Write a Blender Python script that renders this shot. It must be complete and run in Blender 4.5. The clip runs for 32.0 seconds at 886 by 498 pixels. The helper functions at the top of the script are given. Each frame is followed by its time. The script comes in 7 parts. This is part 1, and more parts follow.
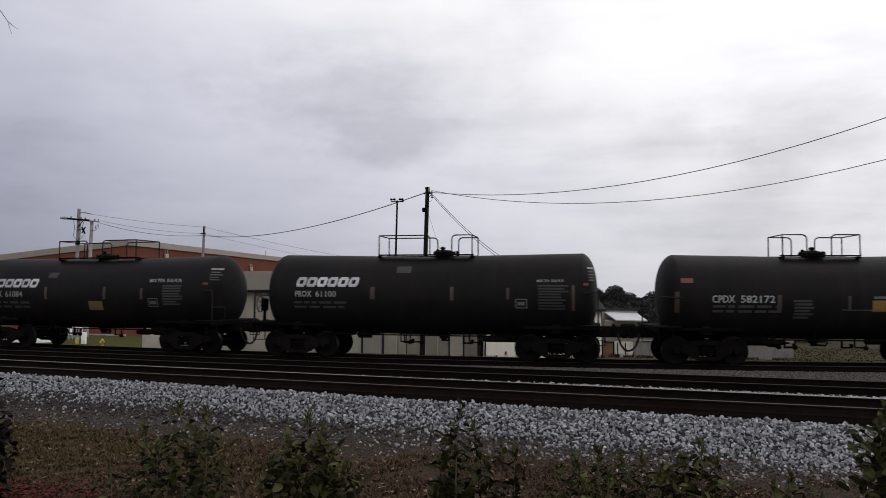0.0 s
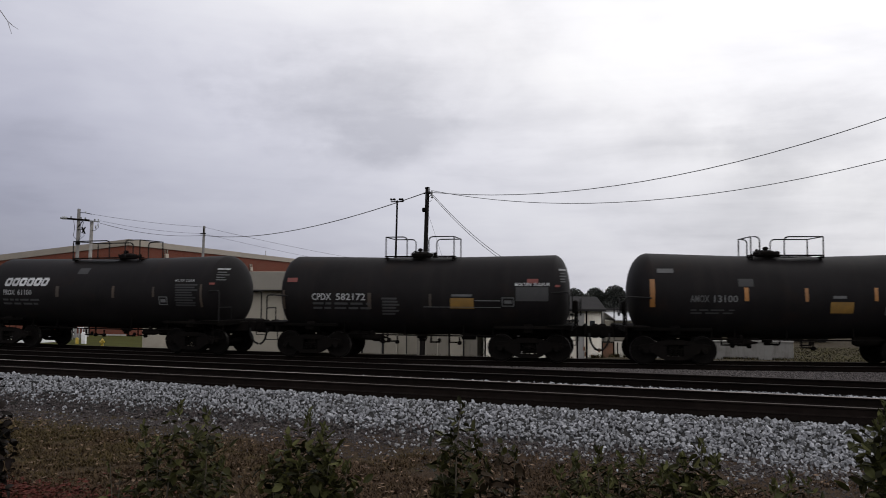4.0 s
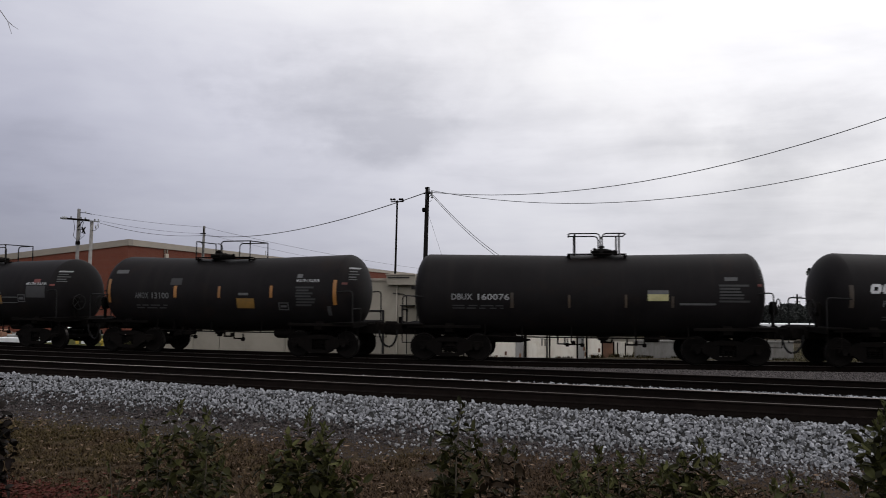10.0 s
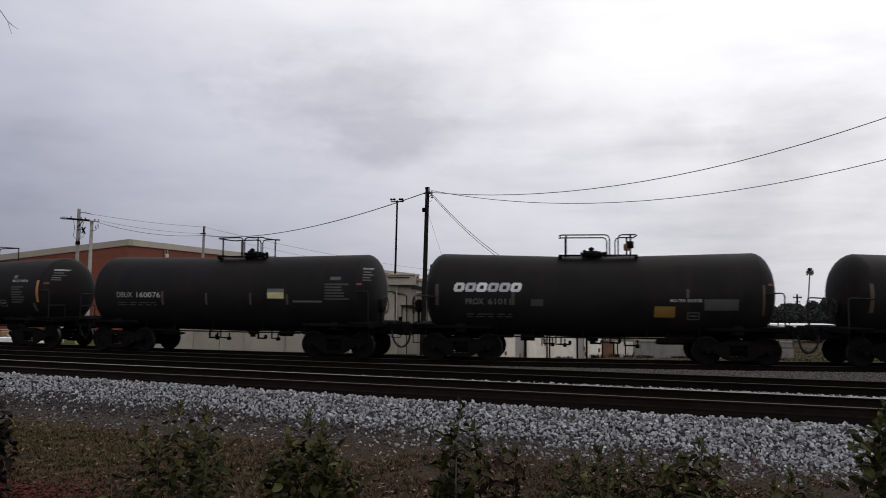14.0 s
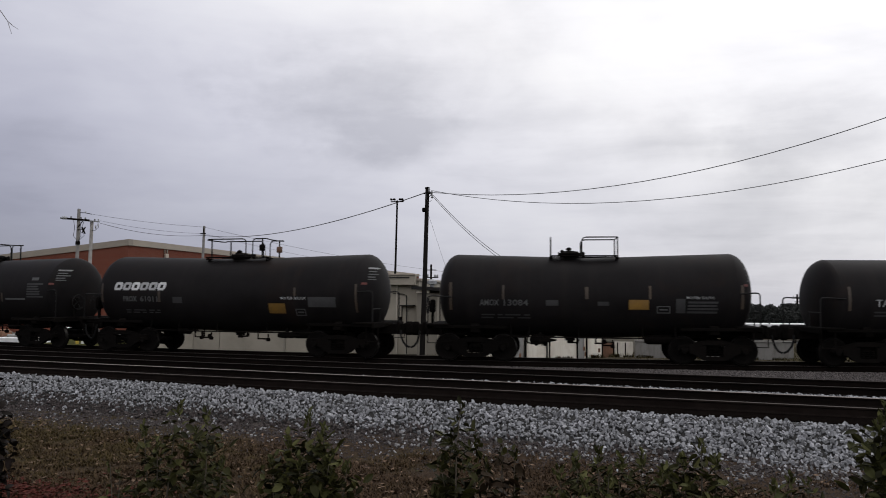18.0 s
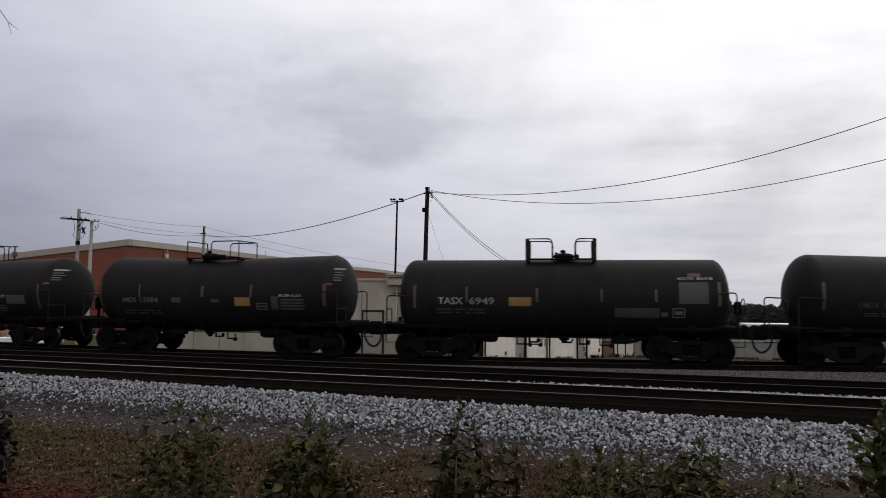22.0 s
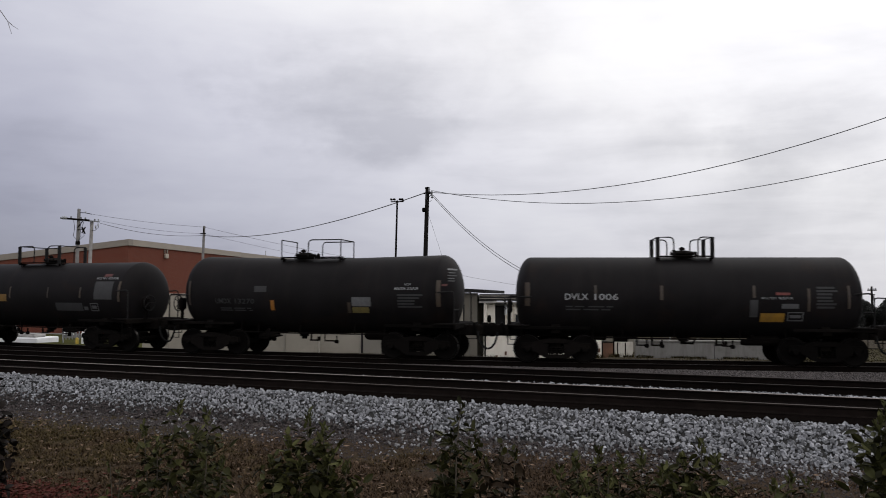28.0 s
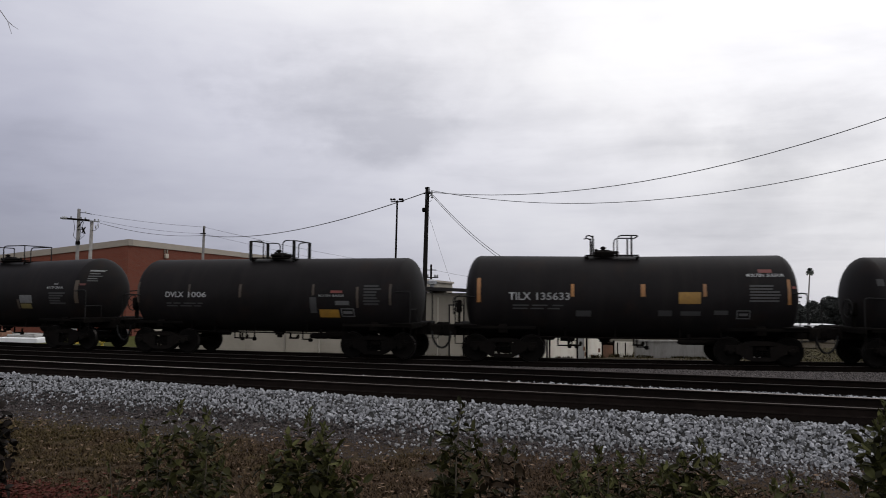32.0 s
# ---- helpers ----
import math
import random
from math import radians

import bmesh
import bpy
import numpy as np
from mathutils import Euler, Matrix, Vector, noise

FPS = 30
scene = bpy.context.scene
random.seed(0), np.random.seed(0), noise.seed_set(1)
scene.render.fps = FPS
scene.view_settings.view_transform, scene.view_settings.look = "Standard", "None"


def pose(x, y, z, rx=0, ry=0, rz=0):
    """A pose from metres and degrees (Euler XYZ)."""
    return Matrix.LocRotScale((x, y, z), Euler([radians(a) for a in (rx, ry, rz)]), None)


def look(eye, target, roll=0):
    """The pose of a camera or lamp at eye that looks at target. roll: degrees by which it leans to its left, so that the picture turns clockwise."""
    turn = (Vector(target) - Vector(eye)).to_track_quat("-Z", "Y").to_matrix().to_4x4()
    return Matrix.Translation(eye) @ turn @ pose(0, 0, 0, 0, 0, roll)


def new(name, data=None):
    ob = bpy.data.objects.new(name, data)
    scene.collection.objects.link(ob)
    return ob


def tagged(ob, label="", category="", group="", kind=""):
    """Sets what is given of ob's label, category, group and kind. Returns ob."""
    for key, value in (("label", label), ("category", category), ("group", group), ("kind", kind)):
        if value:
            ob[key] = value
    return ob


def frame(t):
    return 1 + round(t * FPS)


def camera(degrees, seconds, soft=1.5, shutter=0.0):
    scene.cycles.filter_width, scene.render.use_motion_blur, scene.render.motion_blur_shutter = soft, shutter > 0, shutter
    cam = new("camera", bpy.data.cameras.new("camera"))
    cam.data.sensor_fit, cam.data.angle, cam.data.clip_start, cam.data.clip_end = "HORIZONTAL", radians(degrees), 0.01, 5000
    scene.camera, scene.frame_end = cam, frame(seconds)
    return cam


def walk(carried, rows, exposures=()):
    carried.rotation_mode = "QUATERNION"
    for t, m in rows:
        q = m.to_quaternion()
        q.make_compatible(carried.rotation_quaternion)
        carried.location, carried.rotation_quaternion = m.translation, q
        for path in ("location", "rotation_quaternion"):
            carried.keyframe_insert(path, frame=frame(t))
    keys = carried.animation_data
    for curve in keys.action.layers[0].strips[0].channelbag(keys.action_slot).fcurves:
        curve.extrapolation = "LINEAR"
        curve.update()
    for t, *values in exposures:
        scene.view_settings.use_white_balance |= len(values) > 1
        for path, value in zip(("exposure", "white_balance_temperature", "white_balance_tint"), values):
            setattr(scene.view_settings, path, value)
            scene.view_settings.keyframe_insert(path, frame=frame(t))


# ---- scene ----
EYE_Z, YAW, PITCH, ROLL = 1.992, radians(9.696), radians(3.433), 0.303
cam = camera(60.66, 32.0, soft=0.95, shutter=0.5)
eye = Vector((0, 0, EYE_Z))
ahead = Vector((-math.sin(YAW) * math.cos(PITCH), math.cos(YAW) * math.cos(PITCH), math.sin(PITCH)))
CAM_POSE = look(eye, eye + ahead * 10, ROLL)
walk(cam, [(0, CAM_POSE), (32.0, CAM_POSE)])

# ---- world, sun ----
SUN_AZ, SUN_EL = radians(45), radians(56)
sun_dir = Vector((math.sin(SUN_AZ) * math.cos(SUN_EL), math.cos(SUN_AZ) * math.cos(SUN_EL), math.sin(SUN_EL)))


class Nodes:
    """A short way to write node trees."""

    def __init__(self, tree):
        self.t = tree

    def n(self, kind, **kw):
        node = self.t.nodes.new(kind)
        for k, v in kw.items():
            if k == "ins":
                for name, val in v.items():
                    self.put(node, name, val)
            elif k == "operation":
                node.operation = v
            elif k == "blend_type":
                node.blend_type = v
            elif k == "data_type":
                node.data_type = v
            elif k == "sky_type":
                node.sky_type = v
            elif k == "feature":
                node.feature = v
        return node

    def put(self, node, name, val):
        sock = node.inputs[name]
        if isinstance(val, bpy.types.NodeSocket):
            self.t.links.new(val, sock)
        else:
            sock.default_value = val

    def ramp(self, fac, stops):
        r = self.n("ShaderNodeValToRGB", ins={"Fac": fac})
        els = r.color_ramp.elements
        while len(els) < len(stops):
            els.new(0.5)
        for e, (p, c) in zip(els, stops):
            e.position, e.color = p, (*c, 1) if len(c) == 3 else c
        return r.outputs["Color"]

    def mix(self, fac, a, b, how="MIX"):
        m = self.n("ShaderNodeMix", data_type="RGBA", blend_type=how)
        self.put(m, 0, fac)
        for i, v in ((6, a), (7, b)):
            if not isinstance(v, bpy.types.NodeSocket):
                v = (*v, 1) if len(v) == 3 else v
            self.put(m, i, v)
        return m.outputs[2]

    def math(self, op, a, b=0.0, c=0.0):
        m = self.n("ShaderNodeMath", operation=op)
        for i, v in enumerate((a, b, c)):
            self.put(m, i, v)
        return m.outputs[0]

    def noise(self, vec, scale, detail=4.0, rough=0.55, dist=0.0):
        return self.n("ShaderNodeTexNoise", ins={"Vector": vec, "Scale": scale, "Detail": detail, "Roughness": rough, "Distortion": dist}).outputs["Fac"]


world = bpy.data.worlds.new("overcast_sky")
scene.world = world
world.use_nodes = True
w = Nodes(world.node_tree)
world.node_tree.nodes.clear()
sky = w.n("ShaderNodeTexSky", sky_type="NISHITA")
sky.sun_disc, sky.sun_elevation, sky.sun_rotation = False, SUN_EL, SUN_AZ
coord = w.n("ShaderNodeTexCoord").outputs["Generated"]
sep = w.n("ShaderNodeSeparateXYZ", ins={"Vector": coord})
height = w.math("MAXIMUM", sep.outputs["Z"], 0.0)
flat = w.math("ADD", height, 0.16)
px = w.math("DIVIDE", sep.outputs["X"], flat)
py = w.math("DIVIDE", sep.outputs["Y"], flat)
layer = w.n("ShaderNodeCombineXYZ", ins={"X": w.math("MULTIPLY", px, 0.75), "Y": py, "Z": 3.7}).outputs["Vector"]
big = w.noise(layer, 0.62, 5.0, 0.52, 0.25)
fine = w.noise(layer, 2.2, 5.0, 0.55, 0.5)
dome = w.n("ShaderNodeVectorMath", operation="MULTIPLY_ADD", ins={0: coord, 1: (1.0, 1.0, 1.7), 2: (0.35, 0.0, 0.62)}).outputs["Vector"]
blotch = w.noise(dome, 4.6, 5.0, 0.5, 0.35)
mixed = w.math("ADD", w.math("MULTIPLY", blotch, 0.46), w.math("ADD", w.math("MULTIPLY", big, 0.34), w.math("MULTIPLY", fine, 0.20)))
mixed = w.math("MULTIPLY_ADD", mixed, 0.64, 0.172)
streaky = w.n("ShaderNodeVectorMath", operation="MULTIPLY", ins={0: coord, 1: (3.0, 3.0, 34.0)}).outputs["Vector"]
mixed = w.math("MULTIPLY_ADD", w.math("SUBTRACT", w.noise(streaky, 1.0, 5.0, 0.6, 0.3), 0.5), 0.075, mixed)
ragged = w.math("MULTIPLY", w.math("SUBTRACT", w.noise(dome, 9.0, 5.0, 0.6), 0.5), 1.5)
# thicker and thinner places of the cloud cover: direction, width, height, thickness
CLOUDS = (((-0.285, 0.925, 0.242), 0.19, 0.085, 0.080), ((-0.212, 0.955, 0.205), 0.13, 0.055, 0.060), ((-0.40, 0.875, 0.275), 0.16, 0.06, 0.020),
          ((-0.50, 0.81, 0.30), 0.30, 0.10, 0.016), ((0.131, 0.972, 0.195), 0.09, 0.035, 0.070), ((0.27, 0.944, 0.19), 0.12, 0.065, 0.085),
          ((0.271, 0.958, 0.10), 0.24, 0.06, 0.055), ((0.02, 0.990, 0.12), 0.36, 0.12, -0.034), ((-0.03, 0.955, 0.29), 0.26, 0.12, -0.022), ((-0.60, 0.79, 0.13), 0.25, 0.08, -0.012))
for middle, wide, tall, depth in CLOUDS:
    off = w.n("ShaderNodeVectorMath", operation="SUBTRACT", ins={0: coord, 1: middle}).outputs["Vector"]
    off = w.n("ShaderNodeVectorMath", operation="MULTIPLY", ins={0: off, 1: (1 / wide, 1 / wide, 1 / tall)}).outputs["Vector"]
    away = w.math("ADD", w.n("ShaderNodeVectorMath", operation="LENGTH", ins={0: off}).outputs["Value"], ragged)
    dens = w.n("ShaderNodeMapRange", ins={"Value": away, "From Min": 1.15, "From Max": 0.0, "To Min": 0.0, "To Max": 1.0})
    dens.interpolation_type = "SMOOTHSTEP"
    mixed = w.math("MULTIPLY_ADD", dens.outputs["Result"], -depth, mixed)
cloud = w.ramp(mixed, ((0.38, (0.74, 0.74, 0.79)), (0.49, (1.0, 0.995, 1.04)), (0.60, (1.16, 1.155, 1.17))))
toward = w.n("ShaderNodeVectorMath", operation="DOT_PRODUCT", ins={0: coord, 1: tuple(sun_dir)}).outputs["Value"]
glow = w.n("ShaderNodeMapRange", ins={"Value": toward, "From Min": 0.0, "From Max": 1.0, "To Min": 0.30, "To Max": 1.41}).outputs["Result"]
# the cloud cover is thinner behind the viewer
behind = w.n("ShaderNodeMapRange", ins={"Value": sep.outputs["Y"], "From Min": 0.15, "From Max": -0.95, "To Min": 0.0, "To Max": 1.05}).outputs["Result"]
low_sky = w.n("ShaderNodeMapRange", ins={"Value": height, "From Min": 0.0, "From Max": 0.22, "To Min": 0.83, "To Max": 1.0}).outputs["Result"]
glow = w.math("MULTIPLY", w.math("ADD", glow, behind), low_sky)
tint = w.ramp(toward, ((0.14, (0.895, 0.916, 1.09)), (0.60, (1.008, 1.0, 0.985))))
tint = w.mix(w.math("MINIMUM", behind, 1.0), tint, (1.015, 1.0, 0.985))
cloud = w.mix(1.0, cloud, tint, "MULTIPLY")
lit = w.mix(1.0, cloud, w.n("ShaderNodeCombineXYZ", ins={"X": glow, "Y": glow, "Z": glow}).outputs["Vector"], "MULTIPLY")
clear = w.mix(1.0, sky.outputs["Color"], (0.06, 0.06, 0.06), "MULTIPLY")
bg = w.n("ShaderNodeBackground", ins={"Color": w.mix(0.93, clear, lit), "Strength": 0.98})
w.t.links.new(bg.outputs["Background"], w.n("ShaderNodeOutputWorld").inputs["Surface"])

sun = new("sun", bpy.data.lights.new("sun", "SUN"))
sun.data.energy, sun.data.angle, sun.data.color = 0.5, radians(40), (1.0, 0.97, 0.93)
sun.matrix_world = look(sun_dir * 50, (0, 0, 0))


# ---- materials ----
def material(name, build, **kw):
    mat = bpy.data.materials.new(name)
    mat.use_nodes = True
    k = Nodes(mat.node_tree)
    bsdf = mat.node_tree.nodes["Principled BSDF"]
    build(k, bsdf)
    return mat


def plain(name, colour, rough=0.7, var=0.25, scale=6.0, metal=0.0, bump=0.15, stain=None, stain_scale=1.2, stain_amt=0.5, per="object", fine=60.0, spec=0.5, spread_=(0.62, 1.3)):
    """Base colour with two scales of variation, optional stains, and a fine bump."""

    def build(k, b):
        tc = k.n("ShaderNodeTexCoord").outputs["Object"]
        n1 = k.noise(tc, scale, 5.0)
        n2 = k.noise(tc, fine, 3.0)
        lo = tuple(c * (1 - var) for c in colour)
        hi = tuple(min(1, c * (1 + var)) for c in colour)
        col = k.ramp(k.math("ADD", k.math("MULTIPLY", n1, 0.7), k.math("MULTIPLY", n2, 0.3)), ((0.3, lo), (0.7, hi)))
        if stain:
            s = k.ramp(k.noise(tc, stain_scale, 6.0, 0.65, 0.6), ((0.45, (0, 0, 0)), (0.68, (1, 1, 1))))
            col = k.mix(k.math("MULTIPLY", s, stain_amt), col, stain)
        if per == "object":
            r = k.n("ShaderNodeObjectInfo").outputs["Random"]
        else:
            r = k.n("ShaderNodeNewGeometry").outputs["Random Per Island"]
        f = k.n("ShaderNodeMapRange", ins={"Value": r, "To Min": spread_[0], "To Max": spread_[1]}).outputs["Result"]
        col = k.mix(1.0, col, k.n("ShaderNodeCombineXYZ", ins={"X": f, "Y": f, "Z": f}).outputs["Vector"], "MULTIPLY")
        k.put(b, "Base Color", col)
        rr = k.n("ShaderNodeMapRange", ins={"Value": n1, "To Min": max(0.05, rough - 0.12), "To Max": min(1, rough + 0.12)}).outputs["Result"]
        k.put(b, "Roughness", rr)
        k.put(b, "Metallic", metal)
        k.put(b, "Specular IOR Level", spec)
        if bump:
            bp = k.n("ShaderNodeBump", ins={"Strength": bump, "Distance": 0.02, "Height": n2})
            k.put(b, "Normal", bp.outputs["Normal"])

    return material(name, build)


def tank_paint(name, colour, rough):
    """Black tank paint: faded on top, with dust, vertical runs and dull patches."""

    def build(k, b):
        tc = k.n("ShaderNodeTexCoord").outputs["Object"]
        oi = k.n("ShaderNodeObjectInfo").outputs["Random"]
        off = k.n("ShaderNodeVectorMath", operation="ADD", ins={0: tc, 1: k.n("ShaderNodeCombineXYZ", ins={"X": k.math("MULTIPLY", oi, 40.0)}).outputs["Vector"]}).outputs["Vector"]
        runs = k.n("ShaderNodeVectorMath", operation="MULTIPLY", ins={0: off, 1: (3.2, 0.25, 0.22)}).outputs["Vector"]
        n1 = k.noise(runs, 1.0, 6.0, 0.6)
        n2 = k.noise(off, 0.9, 5.0, 0.6, 0.4)
        n3 = k.noise(off, 45.0, 3.0)
        col = k.ramp(n2, ((0.3, tuple(c * 0.75 for c in colour)), (0.7, tuple(c * 1.35 for c in colour))))
        dust = k.ramp(n1, ((0.52, (0, 0, 0)), (0.75, (1, 1, 1))))
        col = k.mix(k.math("MULTIPLY", dust, 0.2), col, (0.024, 0.020, 0.017))
        rust = k.ramp(k.noise(off, 0.55, 6.0, 0.65, 0.8), ((0.54, (0, 0, 0)), (0.66, (1, 1, 1))))
        col = k.mix(k.math("MULTIPLY", rust, 0.5), col, (0.0140, 0.0092, 0.0072))
        k.put(b, "Base Color", col)
        k.put(b, "Specular IOR Level", 0.052)
        k.put(b, "Roughness", k.n("ShaderNodeMapRange", ins={"Value": n2, "To Min": rough - 0.1, "To Max": rough + 0.15}).outputs["Result"])
        bp = k.n("ShaderNodeBump", ins={"Strength": 0.12, "Distance": 0.01, "Height": k.math("ADD", n3, k.math("MULTIPLY", n2, 3.0))})
        k.put(b, "Normal", bp.outputs["Normal"])

    return material(name, build)


def brick_paint(name):
    def build(k, b):
        tc = k.n("ShaderNodeTexCoord").outputs["Object"]
        sp = k.n("ShaderNodeSeparateXYZ", ins={"Vector": tc})
        along = k.math("ADD", sp.outputs["X"], sp.outputs["Y"])
        uv = k.n("ShaderNodeCombineXYZ", ins={"X": along, "Y": sp.outputs["Z"]}).outputs["Vector"]
        br = k.n("ShaderNodeTexBrick", ins={"Vector": uv, "Color1": (0.128, 0.034, 0.020, 1), "Color2": (0.102, 0.027, 0.017, 1), "Mortar": (0.125, 0.075, 0.056, 1), "Scale": 1.0, "Mortar Size": 0.008, "Brick Width": 0.22, "Row Height": 0.075})
        n = k.noise(tc, 0.35, 5.0)
        col = k.mix(k.ramp(n, ((0.35, (0, 0, 0)), (0.75, (1, 1, 1)))), br.outputs["Color"], k.mix(0.5, br.outputs["Color"], (0.13, 0.05, 0.035)))
        k.put(b, "Base Color", col)
        k.put(b, "Roughness", 0.9)
        k.put(b, "Specular IOR Level", 0.08)

    return material(name, build)


def leaf_paint(name, a, bcol, back=0.0):
    def build(k, b):
        tc = k.n("ShaderNodeTexCoord").outputs["Object"]
        r = k.n("ShaderNodeObjectInfo").outputs["Random"]
        g = k.n("ShaderNodeNewGeometry").outputs["Random Per Island"]
        rr = k.math("FRACT", k.math("ADD", r, g))
        col = k.ramp(rr, ((0.0, a), (0.75, tuple((x + y) / 2 for x, y in zip(a, bcol))), (1.0, bcol)))
        vein = k.noise(tc, 30.0, 3.0)
        col = k.mix(k.math("MULTIPLY", vein, 0.35), col, tuple(c * 0.5 for c in a))
        k.put(b, "Base Color", col)
        k.put(b, "Roughness", 0.6)
        k.put(b, "Specular IOR Level", 0.07)
        k.put(b, "Transmission Weight", 0.0)
        k.put(b, "Subsurface Weight", back)
        k.put(b, "Subsurface Radius", (0.02, 0.03, 0.008))

    return material(name, build)


BLACK = tank_paint("black_tank_paint", (0.0074, 0.0067, 0.0069), 0.52)
# sooty steel, its colour lowered further for the shade around the trucks
UNDER = plain("sooty_shaded_underframe_steel", (0.0042, 0.0036, 0.0033), 0.9, 0.4, 5.0, stain=(0.010, 0.008, 0.006), stain_amt=0.35, spec=0.03)
RAILPAINT = plain("black_handrail_paint", (0.0075, 0.007, 0.0068), 0.65, 0.3, spec=0.12)
WHEEL = plain("worn_wheel_steel", (0.0044, 0.0038, 0.0035), 0.85, 0.4, 9.0, spec=0.04)
TREAD = plain("polished_tread_steel", (0.06, 0.056, 0.053), 0.45, 0.2, 9.0, metal=1.0)
WHITE = plain("white_stencil_paint", (0.36, 0.364, 0.37), 0.7, 0.2, 9.0, stain=(0.2, 0.2, 0.2), stain_scale=4.0)
GREYMARK = plain("faded_grey_stencil_paint", (0.064, 0.065, 0.066), 0.75, 0.35, 9.0, stain=(0.05, 0.05, 0.05), stain_scale=3.0)
MIDMARK = plain("greyed_white_stencil_paint", (0.19, 0.192, 0.195), 0.75, 0.3, 9.0, stain=(0.1, 0.1, 0.1), stain_scale=4.0)
FADEDMARK = plain("faded_white_stencil_paint", (0.125, 0.126, 0.128), 0.75, 0.3, 9.0, stain=(0.07, 0.07, 0.07), stain_scale=4.0)
DULLMARK = plain("grimy_grey_panel_paint", (0.0160, 0.0163, 0.0166), 0.75, 0.35, 9.0, stain=(0.03, 0.03, 0.03), stain_scale=3.0)
YELLOW = plain("yellow_panel_paint", (0.17, 0.090, 0.008), 0.6, 0.25, 8.0, stain=(0.11, 0.06, 0.014), stain_scale=3.0)
YELLOWDIM = plain("dirty_yellow_panel_paint", (0.075, 0.058, 0.012), 0.7, 0.3, 8.0, stain=(0.08, 0.07, 0.03), stain_scale=3.0)
YELLOWPALE = plain("pale_yellow_panel_paint", (0.25, 0.235, 0.12), 0.7, 0.2, 8.0, stain=(0.2, 0.18, 0.06), stain_scale=3.0)
STRIP = plain("orange_yellow_reflective_strip", (0.18, 0.072, 0.008), 0.5, 0.2, 8.0, stain=(0.2, 0.08, 0.02), stain_scale=5.0)
STRIPDIM = plain("grimy_reflective_strip", (0.030, 0.018, 0.008), 0.65, 0.4, 8.0, stain=(0.016, 0.012, 0.010), stain_scale=4.0)
REDMARK = plain("dull_red_placard_paint", (0.085, 0.016, 0.012), 0.7, 0.3, 8.0)
HOSE = plain("black_rubber_hose", (0.008, 0.008, 0.008), 0.75, 0.2, spec=0.1)
RUST = plain("rusty_rail_steel", (0.0072, 0.0054, 0.0046), 0.9, 0.4, 4.0, stain=(0.005, 0.0038, 0.0033), spec=0.03)
SHINE = plain("worn_rail_head_steel", (0.20, 0.172, 0.158), 0.65, 0.3, 8.0, stain=(0.075, 0.052, 0.042), stain_scale=2.0)
DULLHEAD = plain("dull_brown_rail_head_steel", (0.023, 0.018, 0.0155), 0.8, 0.3, 8.0, stain=(0.02, 0.015, 0.012), stain_scale=2.0, spec=0.2)
NEARHEAD = plain("half_worn_rail_head_steel", (0.038, 0.0315, 0.028), 0.75, 0.3, 8.0, stain=(0.03, 0.023, 0.019), stain_scale=2.0, spec=0.2)
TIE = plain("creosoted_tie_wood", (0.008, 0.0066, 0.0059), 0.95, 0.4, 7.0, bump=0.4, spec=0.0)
STONE = plain("pale_limestone_ballast", (0.212, 0.216, 0.227), 0.9, 0.30, 18.0, per="island", spread_=(0.36, 1.40), stain=(0.17, 0.175, 0.185), stain_scale=3.0, stain_amt=0.35, bump=0.25)
STONE1 = plain("pale_limestone_piece", (0.17, 0.17, 0.172), 0.9, 0.2, 18.0, stain=(0.20, 0.19, 0.18), stain_scale=7.0, stain_amt=0.4, bump=0.3)
DIRTSTONE = plain("dirty_ballast", (0.030, 0.0225, 0.0215), 0.95, 0.45, 18.0, per="island", stain=(0.05, 0.045, 0.04), stain_scale=6.0, bump=0.3)
# near-black colour paints the shade in the gaps between shoulder stones
STONEBED = plain("stone_gap_shade", (0.010, 0.0095, 0.009), 0.95, 0.5, 20.0, stain=(0.022, 0.021, 0.020), stain_scale=9.0, stain_amt=0.7, bump=0.8, fine=30.0)
DIRTBED = plain("dirt_packed_ballast", (0.022, 0.0155, 0.0125), 0.95, 0.5, 20.0, stain=(0.025, 0.02, 0.016), stain_scale=4.0, bump=0.8, fine=30.0)
GREYSTONE = plain("old_grey_ballast", (0.058, 0.050, 0.048), 0.95, 0.4, 18.0, per="island", spread_=(0.6, 1.35), stain=(0.05, 0.041, 0.036), stain_scale=3.0, bump=0.3)
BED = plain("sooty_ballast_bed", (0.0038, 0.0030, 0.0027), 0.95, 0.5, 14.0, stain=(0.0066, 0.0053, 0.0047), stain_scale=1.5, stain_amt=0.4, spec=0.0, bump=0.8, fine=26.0)


